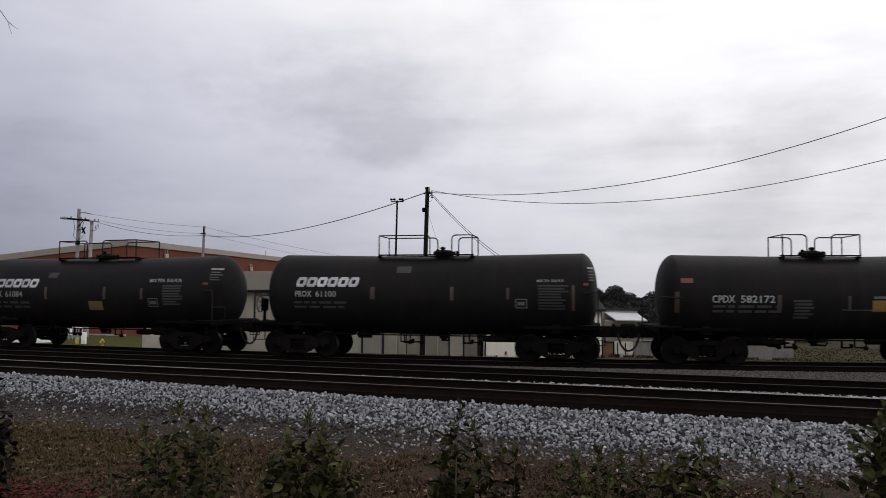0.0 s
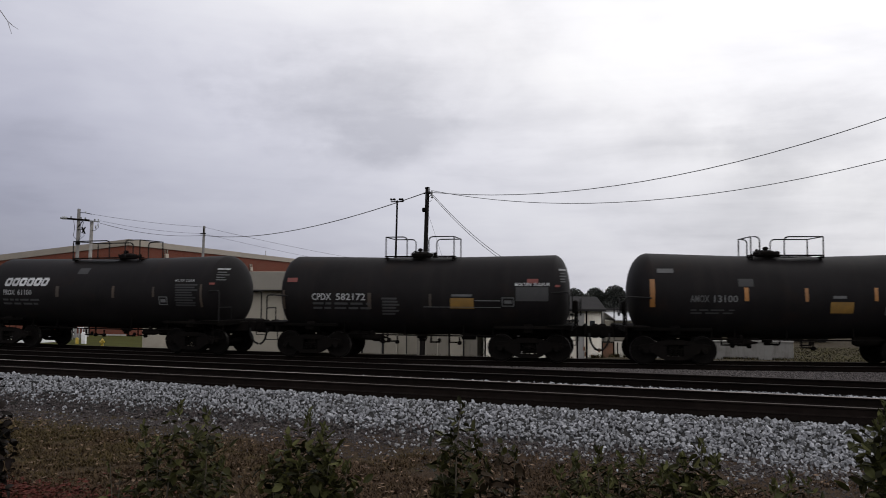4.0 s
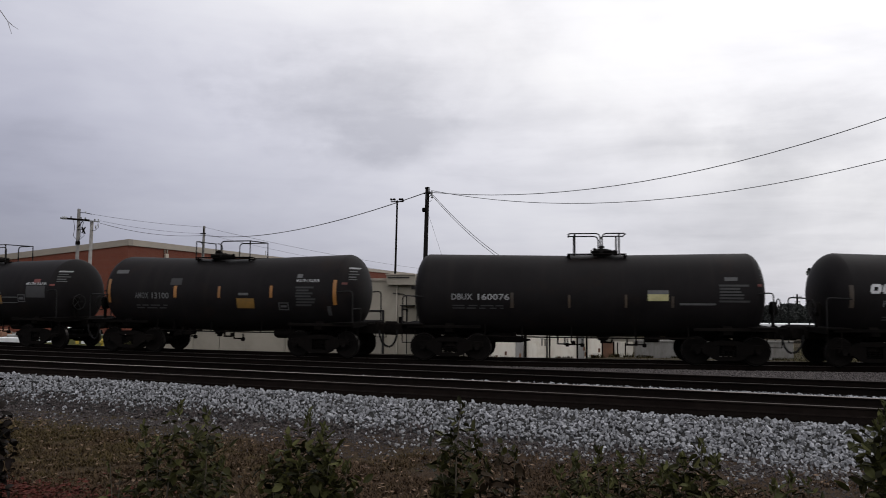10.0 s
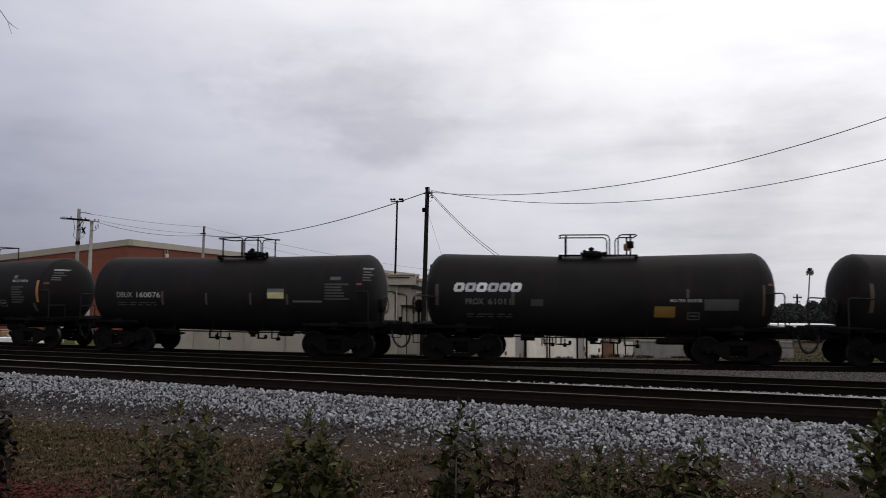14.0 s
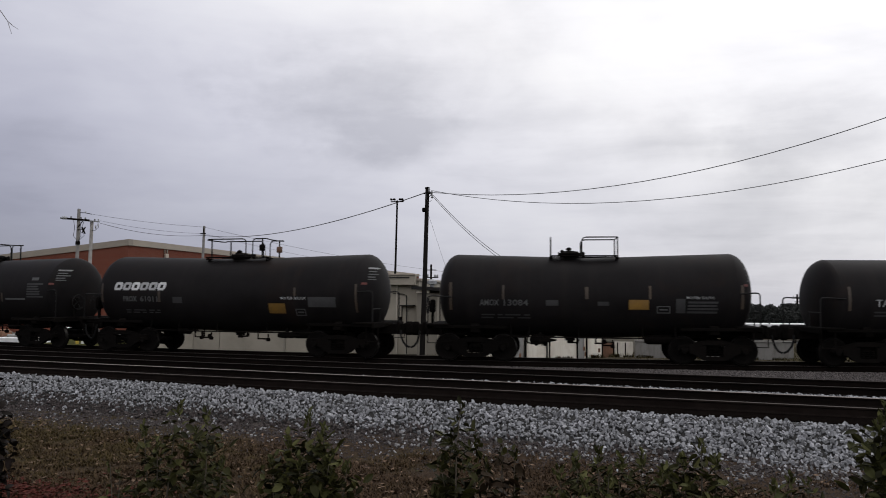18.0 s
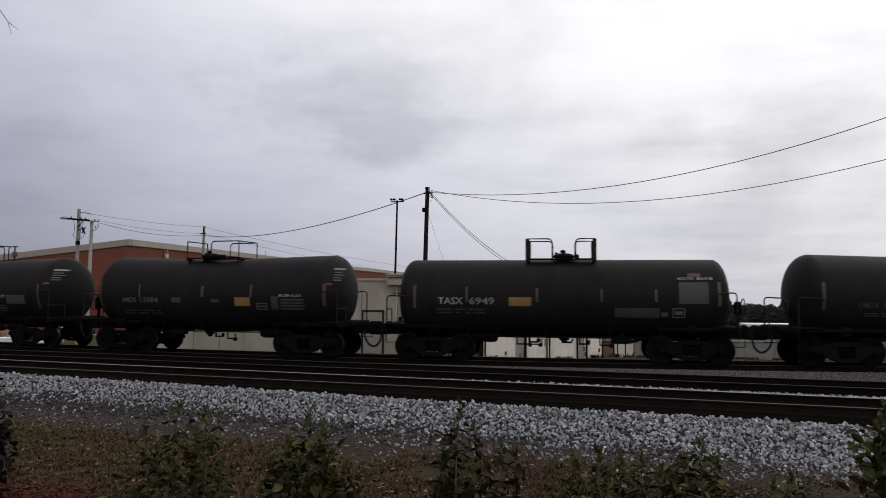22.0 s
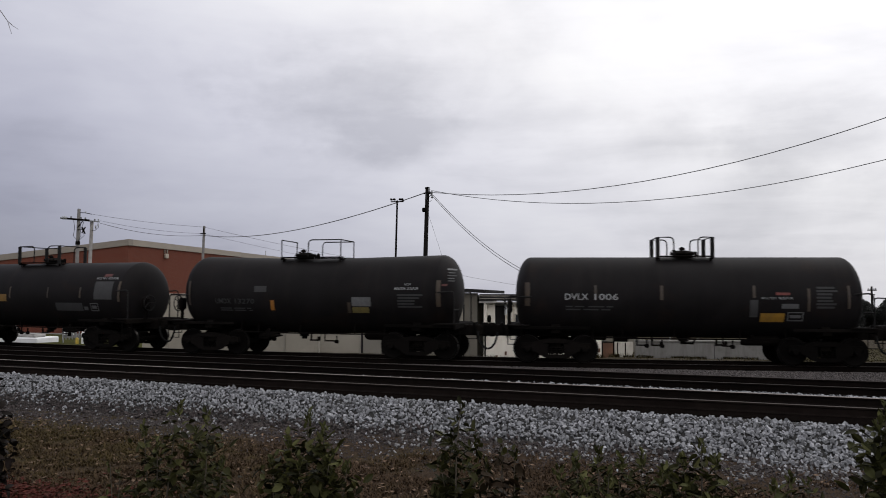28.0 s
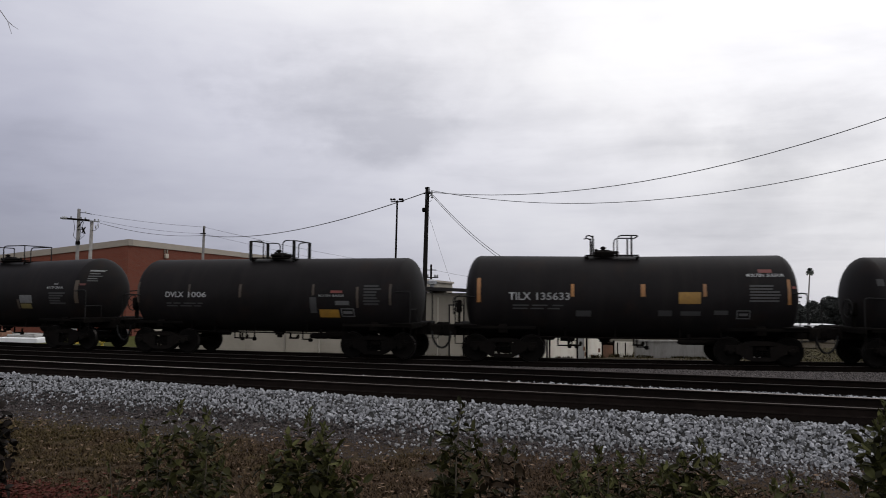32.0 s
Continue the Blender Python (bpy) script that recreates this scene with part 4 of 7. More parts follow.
def tank_car(centre, shape, man, rails, ink=None, label="", stand=0.60, box=None, heavy=False, brake=-1, flare=False, gap=(-0.36, 0.36)):
    """man: the manway's place along the car; rails: (left end, right end) of the platform's handrails; gap: where they part, from the manway."""
    L, R, dip, top = shape
    sh = Shape(L, R, dip, top)
    car = thing("tank_car", label, "tank car", group="tank cars of the train")
    tank = part("tank", tank_mesh(sh), BLACK, car, "black cylindrical tank with domed ends")
    c = {"car": car, "shape": sh, "tank": tank, "ink": ink or WHITE, "wheels": [], "s": centre}
    ztop = sh.zc(man) + R
    # manway and valves
    mw = part("manway", Geo().lathe(((0.02, ztop - 0.1), (0.30, ztop - 0.1), (0.30, ztop + 0.07), (0.37, ztop + 0.08), (0.37, ztop + 0.13), (0.27, ztop + 0.17), (0.16, ztop + 0.21), (0.02, ztop + 0.22)), "z", at=(man, 0, 0), n=24), UNDER, car, "bolted black manway")
    for i in range(8):
        an = i * 0.785
        part("eye_bolt", M_EYEBOLT, None, mw, at=pose(man + 0.345 * math.cos(an), 0.345 * math.sin(an), ztop + 0.11))
    part("valve", Geo().lathe(((0.03, ztop + 0.16), (0.05, ztop + 0.18), (0.05, ztop + 0.22), (0.09, ztop + 0.23), (0.09, ztop + 0.28), (0.04, ztop + 0.31), (0.01, ztop + 0.32)), "z", at=(man - 0.03, -0.12, 0), n=12), UNDER, mw, "mushroom-shaped safety valve")
    part("valve", Geo().lathe(((0.03, ztop + 0.02), (0.06, ztop + 0.04), (0.06, ztop + 0.16), (0.02, ztop + 0.19)), "z", at=(man + 0.42, 0.1, 0), n=10), UNDER, mw)
    part("valve", Geo().lathe(((0.03, ztop + 0.02), (0.05, ztop + 0.04), (0.05, ztop + 0.20), (0.07, ztop + 0.21), (0.02, ztop + 0.25)), "z", at=(man - 0.24, 0.05, 0), n=10), UNDER, mw)
    # platform and its handrails
    a, b = rails
    zp = max(sh.zc(a), sh.zc(b)) + R + 0.01
    yh = 0.60
    g = Geo()
    for x in (a, b):
        g.box((x, 0, zp - 0.06), (0.08, 2 * yh, 0.06), 0.01)
    for sy in (-1, 1):
        g.box(((a + b) / 2, sy * (yh - 0.10), zp), (b - a + 0.06, 0.26, 0.035), 0.01)
        for x in (a + 0.05, b - 0.05):
            g.tube([(x, sy * (yh - 0.04), zp), (x, sy * (yh - 0.06), sh.zc(x) + math.sqrt(R * R - (yh - 0.06) ** 2) - 0.02)], 0.022, 5)
    pl = part("platform", g, UNDER, car, "grated steel platform round the manway")
    zr = zp + stand + 0.03
    gap0, gap1 = man + gap[0], man + gap[1]
    th = 0.062 if heavy else 0.021
    for sy in (-1, 1):
        y = sy * yh
        if flare:
            for g0, g1 in ((gap0, a), (gap1, b)):
                d = 1 if g1 > g0 else -1
                pts = [(g0, y, zp), (g0, y, zr - 0.12), (g0 + d * 0.04, y, zr - 0.03), (g0 + d * 0.13, y, zr), (g1 - d * 0.06, y, zr), (g1, y - sy * 0.05, zr - 0.02), (g1 - d * 0.02, y - sy * 0.3, zr - 0.03), (g1 - d * 0.02, 0, zr - 0.03)]
                part("handrail", Geo().tube(pts, 0.021, 6), RAILPAINT, pl, "handrail bent round the platform's end")
                part("post", Geo().tube([(g1 - d * 0.2, y, zp - 0.05), (g1 - d * 0.2, y, zr)], 0.028, 6), RAILPAINT, pl)
            continue
        if gap0 - a > 0.25:
            part("handrail", hoop(a, gap0, y, zp, zr, False, True), RAILPAINT, pl)
        if b - gap1 > 0.25:
            part("handrail", hoop(gap1, b, y, zp, zr, True, False), RAILPAINT, pl)
        for x in (a, b):
            part("post", Geo().tube([(x, y, zp - 0.05), (x, y, zr)], th, 6), RAILPAINT, pl)
    for x in (a, b) if not flare else ():
        part("handrail", Geo().tube([(x, -yh, zr), (x, yh, zr)], 0.018, 6), RAILPAINT, pl)
    for sy in (-1, 1) if box else ():
        g = Geo().lathe(((0.02, zp + 0.20), (0.085, zp + 0.21), (0.10, zp + 0.23), (0.10, zp + 0.40), (0.085, zp + 0.42), (0.02, zp + 0.43)), "z", at=(b - 0.2, sy * yh, 0), n=14)
        part("valve_box", g, UNDER if sy < 0 else DOORRUST, pl, "black round box on the post" if sy < 0 else "rust-brown round box on the post")
    # ends: sills, bolsters, decks, railings, couplers
    bx = L / 2 - 1.23
    for e in (-1, 1):
        zb = sh.zc(e * bx) - R
        part("stub_sill", Geo().box((e * (bx + 0.35), 0, 0.86), (3.2, 0.34, 0.34), 0.03).box((e * (bx - 1.1), 0, (zb + 1.0) / 2), (1.0, 0.5, 0.5), 0.05), UNDER, car)
        g = Geo().prism([(-1.16, 0.84), (-1.14, 0.98), (-1.0, 1.10), (-0.6, 0.98), (0.6, 0.98), (1.0, 1.10), (1.14, 0.98), (1.16, 0.84), (0.5, 0.74), (-0.5, 0.74)], -0.13, 0.13)
        g.v = [(y + e * bx, x, z) for x, y, z in g.v]
        g.f = [f[::-1] for f in g.f]
        part("body_bolster", g, UNDER, car)
        xe = e * (L / 2 + (0.02 if e > 0 else 0.22))
        zt = 2.08 if e > 0 else 1.95
        dk = part("end_deck", Geo().box((xe - e * 0.30, 0, 1.06), (0.72, 2.7, 0.05), 0.012).box((xe + e * 0.04, 0, 0.99), (0.07, 2.7, 0.16), 0.012), UNDER, car, "end running board across the car")
        ya, zz = -1.25, 1.06
        part("end_rail", Geo().tube([(e * (L / 2 - 0.52), ya, zt - 0.03), (xe - e * 0.12, ya, zt), (xe - e * 0.03, ya, zt - 0.02), (xe, ya, zt - 0.09), (xe, ya, zz)], 0.022, 6), RAILPAINT, dk, "bent end handrail")
        part("end_rail", Geo().tube([(e * (L / 2 - 0.52), -ya, zt - 0.03), (xe - e * 0.12, -ya, zt), (xe - e * 0.03, -ya, zt - 0.02), (xe, -ya, zt - 0.09), (xe, -ya, zz)], 0.022, 6), RAILPAINT, dk)
        if e != brake:
            part("end_rail", Geo().tube([(xe, ya, 1.52), (xe, ya + 0.7, 1.52), (xe, ya + 0.7, zz)], 0.02, 6), RAILPAINT, dk)
        part("saddle", Geo().box((e * (L / 2 - 0.62), 0, 1.15), (0.35, 1.5, 0.35), 0.05), UNDER, car)
        for sy in (-1, 1):
            part("side_sill", Geo().box((e * (bx + 0.15), sy * 1.28, 1.0), (2.3, 0.06, 0.09), 0.012), UNDER, car)
            x1 = e * (L / 2 + 0.02)
            st = part("sill_step", Geo().tube([(x1 - 0.2, sy * 1.27, 0.96), (x1 - 0.2, sy * 1.27, 0.50), (x1 + 0.2, sy * 1.27, 0.50), (x1 + 0.2, sy * 1.27, 0.96)], 0.018, 6).box((x1, sy * 1.27, 0.50), (0.40, 0.07, 0.02)), UNDER, car)
        cp = part("coupler", M_COUPLER, None, car, at=Matrix.Translation((e * (L / 2 + 0.13), 0, 0)) @ Matrix.Rotation(0 if e > 0 else math.pi, 4, "Z"))
        c["coupling", e] = [cp]
        hx = e * (L / 2 + 0.36)
        hose = part("air_hose", Geo().tube([(hx + e * 0.14, -0.30, 0.82), (hx + e * 0.17, -0.33, 0.64), (hx + e * 0.23, -0.31, 0.46), (hx + e * 0.33, -0.28, 0.33), (hx + e * 0.44, -0.24, 0.28)], 0.034, 7), HOSE, car)
        c["coupling", e].append(hose)
        part("uncoupling_lever", Geo().tube([(xe + e * 0.03, -1.25, 0.70), (xe + e * 0.03, -1.2, 0.92), (xe + e * 0.1, -0.3, 0.95), (xe + e * 0.25, -0.08, 1.04)], 0.015, 5), UNDER, car)
    # hand brake at one end
    bxx = brake * (L / 2 + 0.18)
    hb = part("hand_brake", Geo().box((bxx, -0.55, 1.62), (0.16, 0.34, 0.42), 0.05).box((bxx, -0.55, 1.25), (0.08, 0.10, 0.40), 0.01), UNDER, car, "hand brake gear on the end deck")
    wheel = Geo().tube([(bxx + brake * 0.16, -0.55 + 0.27 * math.cos(t * 0.3927), 1.64 + 0.27 * math.sin(t * 0.3927)) for t in range(16)], 0.018, 6, closed=True)
    for t in range(5):
        wheel.tube([(bxx + brake * 0.10, -0.55, 1.64), (bxx + brake * 0.16, -0.55 + 0.27 * math.cos(t * 1.257), 1.64 + 0.27 * math.sin(t * 1.257))], 0.012, 5)
    part("brake_wheel", wheel, RAILPAINT, hb)
    # fittings under the belly
    zb = sh.zc(man) - R
    part("outlet", Geo().lathe(((0.02, zb - 0.20), (0.09, zb - 0.20), (0.09, zb - 0.12), (0.16, zb - 0.11), (0.16, zb - 0.06), (0.22, zb + 0.0), (0.22, zb + 0.14), (0.02, zb + 0.15)), "z", at=(man, 0, 0), n=16).tube([(man, -0.05, zb - 0.16), (man + 0.22, -0.35, zb - 0.16), (man + 0.26, -0.4, zb - 0.05)], 0.03, 6), UNDER, car, "bottom outlet valve with its pipe")
    vary = random.Random(int(centre * 10))
    for dx in (-1.45, -1.05, 1.0):
        dx += vary.uniform(-0.15, 0.15)
        zq, ln = sh.zc(man + dx) - R, vary.uniform(0.24, 0.42)
        part("steam_pipe", Geo().tube([(man + dx, -0.45, zq + 0.16), (man + dx, -0.45, zq - 0.22), (man + dx + ln, -0.45, zq - 0.22), (man + dx + ln, -0.45, zq - 0.05)], 0.03, 6).box((man + dx + ln, -0.45, zq - 0.24), (0.13, 0.13, 0.12), 0.03), UNDER, car, "steam coil pipe below the belly")
    zl = 0.70
    rod = Geo().tube([(-(bx - 0.9), -0.95, zl + 0.02), (-1.4, -0.95, zl), (1.4, -0.95, zl), (bx - 0.9, -0.95, zl + 0.02)], 0.022, 6)
    for x in (-(bx - 1.1), -1.9, -0.4, 1.5, bx - 1.1):
        rod.tube([(x, -0.95, zl), (x, -0.86, sh.zc(x) - R * 0.66)], 0.02, 5)
    part("brake_rod", rod, UNDER, car)
    pipe = Geo().tube([(-(bx - 0.6), 0.70, 0.80), (bx - 0.6, 0.70, 0.80)], 0.028, 6)
    part("train_line", pipe, UNDER, car, "brake pipe along the belly")
    for x in (-1.15 + vary.uniform(-0.2, 0.2), 0.62 + vary.uniform(-0.2, 0.2)):
        xx, low_ = man + x, vary.uniform(0.46, 0.56)
        part("pipe_bracket", Geo().box((xx, -0.80, (zl + low_) / 2), (0.05, 0.06, zl - low_), 0.01).box((xx + 0.13, -0.80, low_), (0.34, 0.08, 0.05), 0.012).box((xx + 0.27, -0.80, low_ + 0.06), (0.10, 0.10, 0.12), 0.025), UNDER, car)
    hang = vary.choice((-1, 1)) * (bx - 2.0)
    part("slack_adjuster", Geo().lathe(((0.02, -0.34), (0.07, -0.32), (0.09, -0.2), (0.09, 0.2), (0.05, 0.34), (0.02, 0.5)), "x", at=(hang, -0.7, 0.60), n=12).box((hang, -0.7, 0.72), (0.12, 0.12, 0.22), 0.03), UNDER, car)
    cx = brake * -1 * (bx - 1.55)
    part("air_reservoir", Geo().lathe(((0.02, -0.42), (0.12, -0.40), (0.17, -0.30), (0.17, 0.30), (0.12, 0.40), (0.02, 0.42)), "x", at=(cx, -0.35, 0.66), n=16).box((cx, -0.35, 0.86), (0.1, 0.3, 0.12)), UNDER, car)
    part("brake_cylinder", Geo().lathe(((0.02, -0.25), (0.13, -0.24), (0.13, 0.20), (0.04, 0.22), (0.04, 0.5), (0.01, 0.5)), "x", at=(-cx * 0.8, -0.3, 0.68), n=14).box((-cx * 0.8, -0.3, 0.85), (0.1, 0.25, 0.14)), UNDER, car)
    # small writing on the end nearest the next car
    for za, x0_, x1_ in ((2.78, 0.30, 0.12), (2.68, 0.27, 0.13), (2.59, 0.27, 0.09), (2.50, 0.26, 0.12), (2.42, 0.25, 0.10)) if dip > 0 else ():
        g = patch(Geo(), sh, L / 2 - x0_, L / 2 - x1_, za + top - 3.31, za + (0.055 if za > 2.7 else 0.035) + top - 3.31, 0.008, 2)
        part("stencil_line", g, MIDMARK if za > 2.7 else GREYMARK, tank, "white stencil line on the domed end")
    if dip > 0:
        part("placard", patch(Geo(), sh, L / 2 - 0.40, L / 2 - 0.26, 2.27 + top - 3.31, 2.34 + top - 3.31, 0.008, 2), REDMARK, tank, "dull orange-red placard on the domed end")
    for x in (-bx, bx):
        add_truck(car, x, c["wheels"])
    CARS.append(c)
    return c


CARS = []


def cars():
    c = tank_car(-17.05, (10.80, 1.28, 0.09, 3.32), -0.30, (-2.0, 1.6), ink=MIDMARK, label="black tank car with a white block emblem, rolling on rusty rails")
    mark(c, 'logo', -4.76, -2.23, 2.17, 2.49)
    mark(c, 'num', -4.71, -3.01, 1.81, 2.04, 'PROX 61084')
    mark(c, 'bars2', -4.83, -2.67, 1.40, 1.68)
    mark(c, 'panel', -1.90, -1.47, 2.53, 2.72)
    mark(c, 'yellowdim', 0.11, 0.74, 1.37, 1.69)
    mark(c, 'box', 2.75, 3.17, 1.51, 1.81)
    mark(c, 'txt', 2.79, 4.15, 2.36, 2.48, 'MOLTEN SULFUR')
    mark(c, 'sheet', 3.36, 4.22, 1.58, 2.30)
    mark(c, 'dim', -1.94, -1.81, 1.74, 2.19)
    mark(c, 'dim', 0.78, 0.91, 1.76, 2.20)
    mark(c, 'dim', 2.43, 2.53, 1.77, 2.16)
    c = tank_car(-4.62, (10.80, 1.28, 0.09, 3.32), 0.48, (-1.58, 1.50), ink=MIDMARK, label="black tank car with a white block emblem and white number")
    mark(c, 'logo', -4.20, -2.00, 2.22, 2.53)
    mark(c, 'num', -4.19, -2.80, 1.89, 2.09, 'PROX 61100')
    mark(c, 'bars2', -4.24, -2.45, 1.52, 1.78)
    mark(c, 'panel', -0.86, -0.39, 2.66, 2.88)
    mark(c, 'box', 2.95, 3.31, 1.58, 1.87)
    mark(c, 'txt', 3.60, 4.42, 2.38, 2.46, 'MOLTEN SULFUR')
    mark(c, 'sheet', 3.62, 4.57, 1.55, 2.33)
    mark(c, 'dim', 4.65, 4.74, 1.52, 2.29)
    mark(c, 'dim', -1.66, -1.51, 1.83, 2.22)
    mark(c, 'dim', 0.92, 1.03, 1.81, 2.23)
    mark(c, 'dim', 2.68, 2.77, 1.85, 2.20)
    c = tank_car(7.35, (9.52, 1.26, 0.08, 3.27), -0.07, (-1.14, 1.12), label="black tank car with red placards and a yellow panel", brake=1)
    mark(c, 'red', -4.30, -3.95, 2.37, 2.51)
    mark(c, 'red', 3.51, 3.85, 2.34, 2.48)
    mark(c, 'num', -3.42, -1.62, 1.79, 2.01, 'CPDX 582172')
    mark(c, 'bars2', -3.39, -1.45, 1.49, 1.75)
    mark(c, 'sheet', -1.10, -0.49, 1.34, 1.92)
    mark(c, 'dim', -1.55, -1.43, 1.52, 2.03)
    mark(c, 'dim', 0.45, 0.53, 1.61, 2.01)
    mark(c, 'yellow', 1.13, 1.87, 1.56, 1.88)
    mark(c, 'bar', 1.17, 1.82, 1.93, 2.00)
    mark(c, 'bar', 1.90, 2.69, 1.79, 1.82)
    mark(c, 'bar', 0.28, 2.70, 1.59, 1.61)
    mark(c, 'box', 2.74, 3.12, 1.63, 1.91)
    mark(c, 'white', 3.15, 4.21, 2.26, 2.36, 'MOLTEN SULFUR')
    mark(c, 'panel', 3.17, 4.16, 1.80, 2.23)
    mark(c, 'dim', -4.48, -4.36, 1.49, 2.11)
    c = tank_car(18.75, (9.80, 1.26, 0.15, 3.33), -0.67, (-1.29, 0.83), ink=GREYMARK, stand=0.53, label="black saddle-shaped tank car with bright orange-yellow reflective strips")
    mark(c, 'strip', -4.42, -4.28, 1.65, 2.48)
    mark(c, 'strip', -1.70, -1.58, 1.84, 2.24)
    mark(c, 'strip', 0.02, 0.12, 1.84, 2.23)
    mark(c, 'strip', 1.97, 2.07, 1.86, 2.25)
    mark(c, 'strip', 4.23, 4.35, 1.63, 2.44)
    mark(c, 'tag', -4.18, -3.70, 2.67, 2.80)
    mark(c, 'panel', -1.86, -1.42, 2.27, 2.50)
    mark(c, 'num', -3.26, -1.89, 1.80, 2.01, 'AMOX 13100')
    mark(c, 'bars2', -3.24, -1.98, 1.45, 1.61)
    mark(c, 'yellow', 0.74, 1.39, 1.50, 1.83)
    mark(c, 'bar', 0.81, 1.18, 1.93, 2.01)
    mark(c, 'box', 2.28, 2.64, 1.45, 1.70)
    mark(c, 'sheet', 2.90, 3.63, 1.59, 2.26)
    mark(c, 'white', 2.92, 3.74, 2.37, 2.46, 'MOLTEN SULFUR')
    mark(c, 'tag', 2.91, 3.11, 2.51, 2.63)
    mark(c, 'panel', 4.00, 4.13, 1.29, 1.60)
    c = tank_car(30.738, (10.75, 1.28, 0.07, 3.31), 0.60, (-0.48, 1.27), gap=(-0.10, -0.04), ink=MIDMARK, label="long black tank car with a white and yellow panel", stand=0.61, brake=1, flare=True)
    mark(c, 'num', -4.05, -2.27, 1.83, 2.02, 'DBUX 160076')
    mark(c, 'dim', -2.24, -2.14, 1.59, 2.06)
    mark(c, 'dim', -0.50, -0.43, 1.61, 2.00)
    mark(c, 'dim', 1.18, 1.24, 1.62, 2.01)
    mark(c, 'dim', 2.52, 2.60, 1.63, 1.97)
    mark(c, 'tag', 1.84, 2.44, 2.03, 2.15)
    mark(c, 'yellowpale', 1.84, 2.44, 1.83, 2.03)
    mark(c, 'tag', 4.05, 4.42, 2.43, 2.54)
    mark(c, 'sheet', 3.87, 4.74, 1.80, 2.36)
    mark(c, 'bar', 2.76, 3.79, 1.71, 1.77)
    mark(c, 'bars2', -4.03, -2.45, 1.55, 1.69)
    c = tank_car(43.0, (10.71, 1.27, 0.14, 3.33), -0.05, (-1.08, 1.28), gap=(0.50, 0.76), ink=GREYMARK, label="black tank car with white emblem and round valve boxes", box=True, flare=True)
    mark(c, 'logo', -4.35, -2.17, 2.08, 2.36)
    mark(c, 'num', -3.95, -2.56, 1.69, 1.88, 'PROX 61011')
    mark(c, 'bars2', -3.92, -2.52, 1.29, 1.43)
    mark(c, 'panel', -1.95, -1.58, 1.65, 1.86)
    mark(c, 'yellow', 1.70, 2.30, 1.34, 1.67)
    mark(c, 'txt', 2.16, 3.07, 1.80, 1.89, 'MOLTEN SULFUR')
    mark(c, 'panel', 3.13, 4.10, 1.56, 1.89)
    mark(c, 'box', 2.66, 3.01, 1.27, 1.50)
    mark(c, 'dim', -4.90, -4.79, 1.66, 2.32)
    mark(c, 'dim', -2.54, -2.44, 1.68, 2.29)
    mark(c, 'dim', 2.62, 2.70, 1.92, 2.19)
    mark(c, 'dim', 4.77, 4.84, 1.40, 2.31)
    c = tank_car(54.99, (9.58, 1.26, 0.14, 3.31), -0.64, (-1.24, 0.81), ink=GREYMARK, stand=0.55, label="short black saddle-shaped tank car with a yellow panel")
    mark(c, 'num', -3.40, -1.92, 1.66, 1.85, 'AMOX 13084')
    mark(c, 'bars2', -3.36, -1.76, 1.26, 1.42)
    mark(c, 'panel', -1.38, -1.01, 1.67, 1.84)
    mark(c, 'panel', 0.16, 0.49, 1.68, 1.80)
    mark(c, 'dim', -4.35, -4.26, 1.52, 2.37)
    mark(c, 'dim', -2.71, -2.64, 1.85, 2.29)
    mark(c, 'dim', -0.21, -0.11, 1.87, 2.24)
    mark(c, 'dim', 1.66, 1.73, 1.88, 2.28)
    mark(c, 'dim', 4.29, 4.38, 1.60, 2.31)
    mark(c, 'yellow', 1.08, 1.66, 1.57, 1.86)
    mark(c, 'box', 1.89, 2.28, 1.46, 1.68)
    mark(c, 'panel', 2.44, 2.71, 1.47, 1.90)
    mark(c, 'sheet', 2.76, 3.71, 1.47, 1.86)
    mark(c, 'txt', 2.75, 3.55, 1.89, 1.97, 'MOLTEN SULFUR')
    c = tank_car(66.634, (10.24, 1.22, 0.0, 3.11), 0.15, (-0.98, 1.09), ink=FADEDMARK, label="straight low black tank car with an orange-yellow panel", heavy=True, brake=1)
    mark(c, 'num', -3.72, -1.97, 1.69, 1.91, 'TASX 6949')
    mark(c, 'yellow', -1.52, -0.84, 1.65, 1.92)
    mark(c, 'dim', -4.51, -4.42, 1.57, 2.28)
    mark(c, 'dim', -2.86, -2.79, 1.76, 2.23)
    mark(c, 'dim', -0.70, -0.63, 1.77, 2.20)
    mark(c, 'dim', 1.24, 1.30, 1.79, 2.18)
    mark(c, 'dim', 2.82, 2.90, 1.80, 2.18)
    mark(c, 'dim', 4.62, 4.71, 1.68, 2.39)
    mark(c, 'red', 3.80, 4.16, 2.56, 2.66)
    mark(c, 'txt', 3.50, 4.51, 2.46, 2.54, 'MOLTEN SULFUR')
    mark(c, 'panel', 3.52, 4.36, 1.75, 2.39)
    mark(c, 'panel', 1.65, 2.96, 1.33, 1.62)
    mark(c, 'tag', 3.01, 3.20, 1.36, 1.49)
    mark(c, 'box', 3.33, 3.69, 1.33, 1.62)
    mark(c, 'bars2', -3.75, -2.16, 1.40, 1.58)
    c = tank_car(78.406, (9.72, 1.26, 0.12, 3.29), -0.66, (-1.27, 0.86), ink=DULLMARK, stand=0.55, label="black saddle-shaped tank car with a grey-white panel and faded number")
    mark(c, 'num', -3.35, -1.91, 1.65, 1.82, 'UMDX 13270')
    mark(c, 'bars2', -3.18, -2.00, 1.41, 1.53)
    mark(c, 'panel', -1.92, -1.48, 2.04, 2.24)
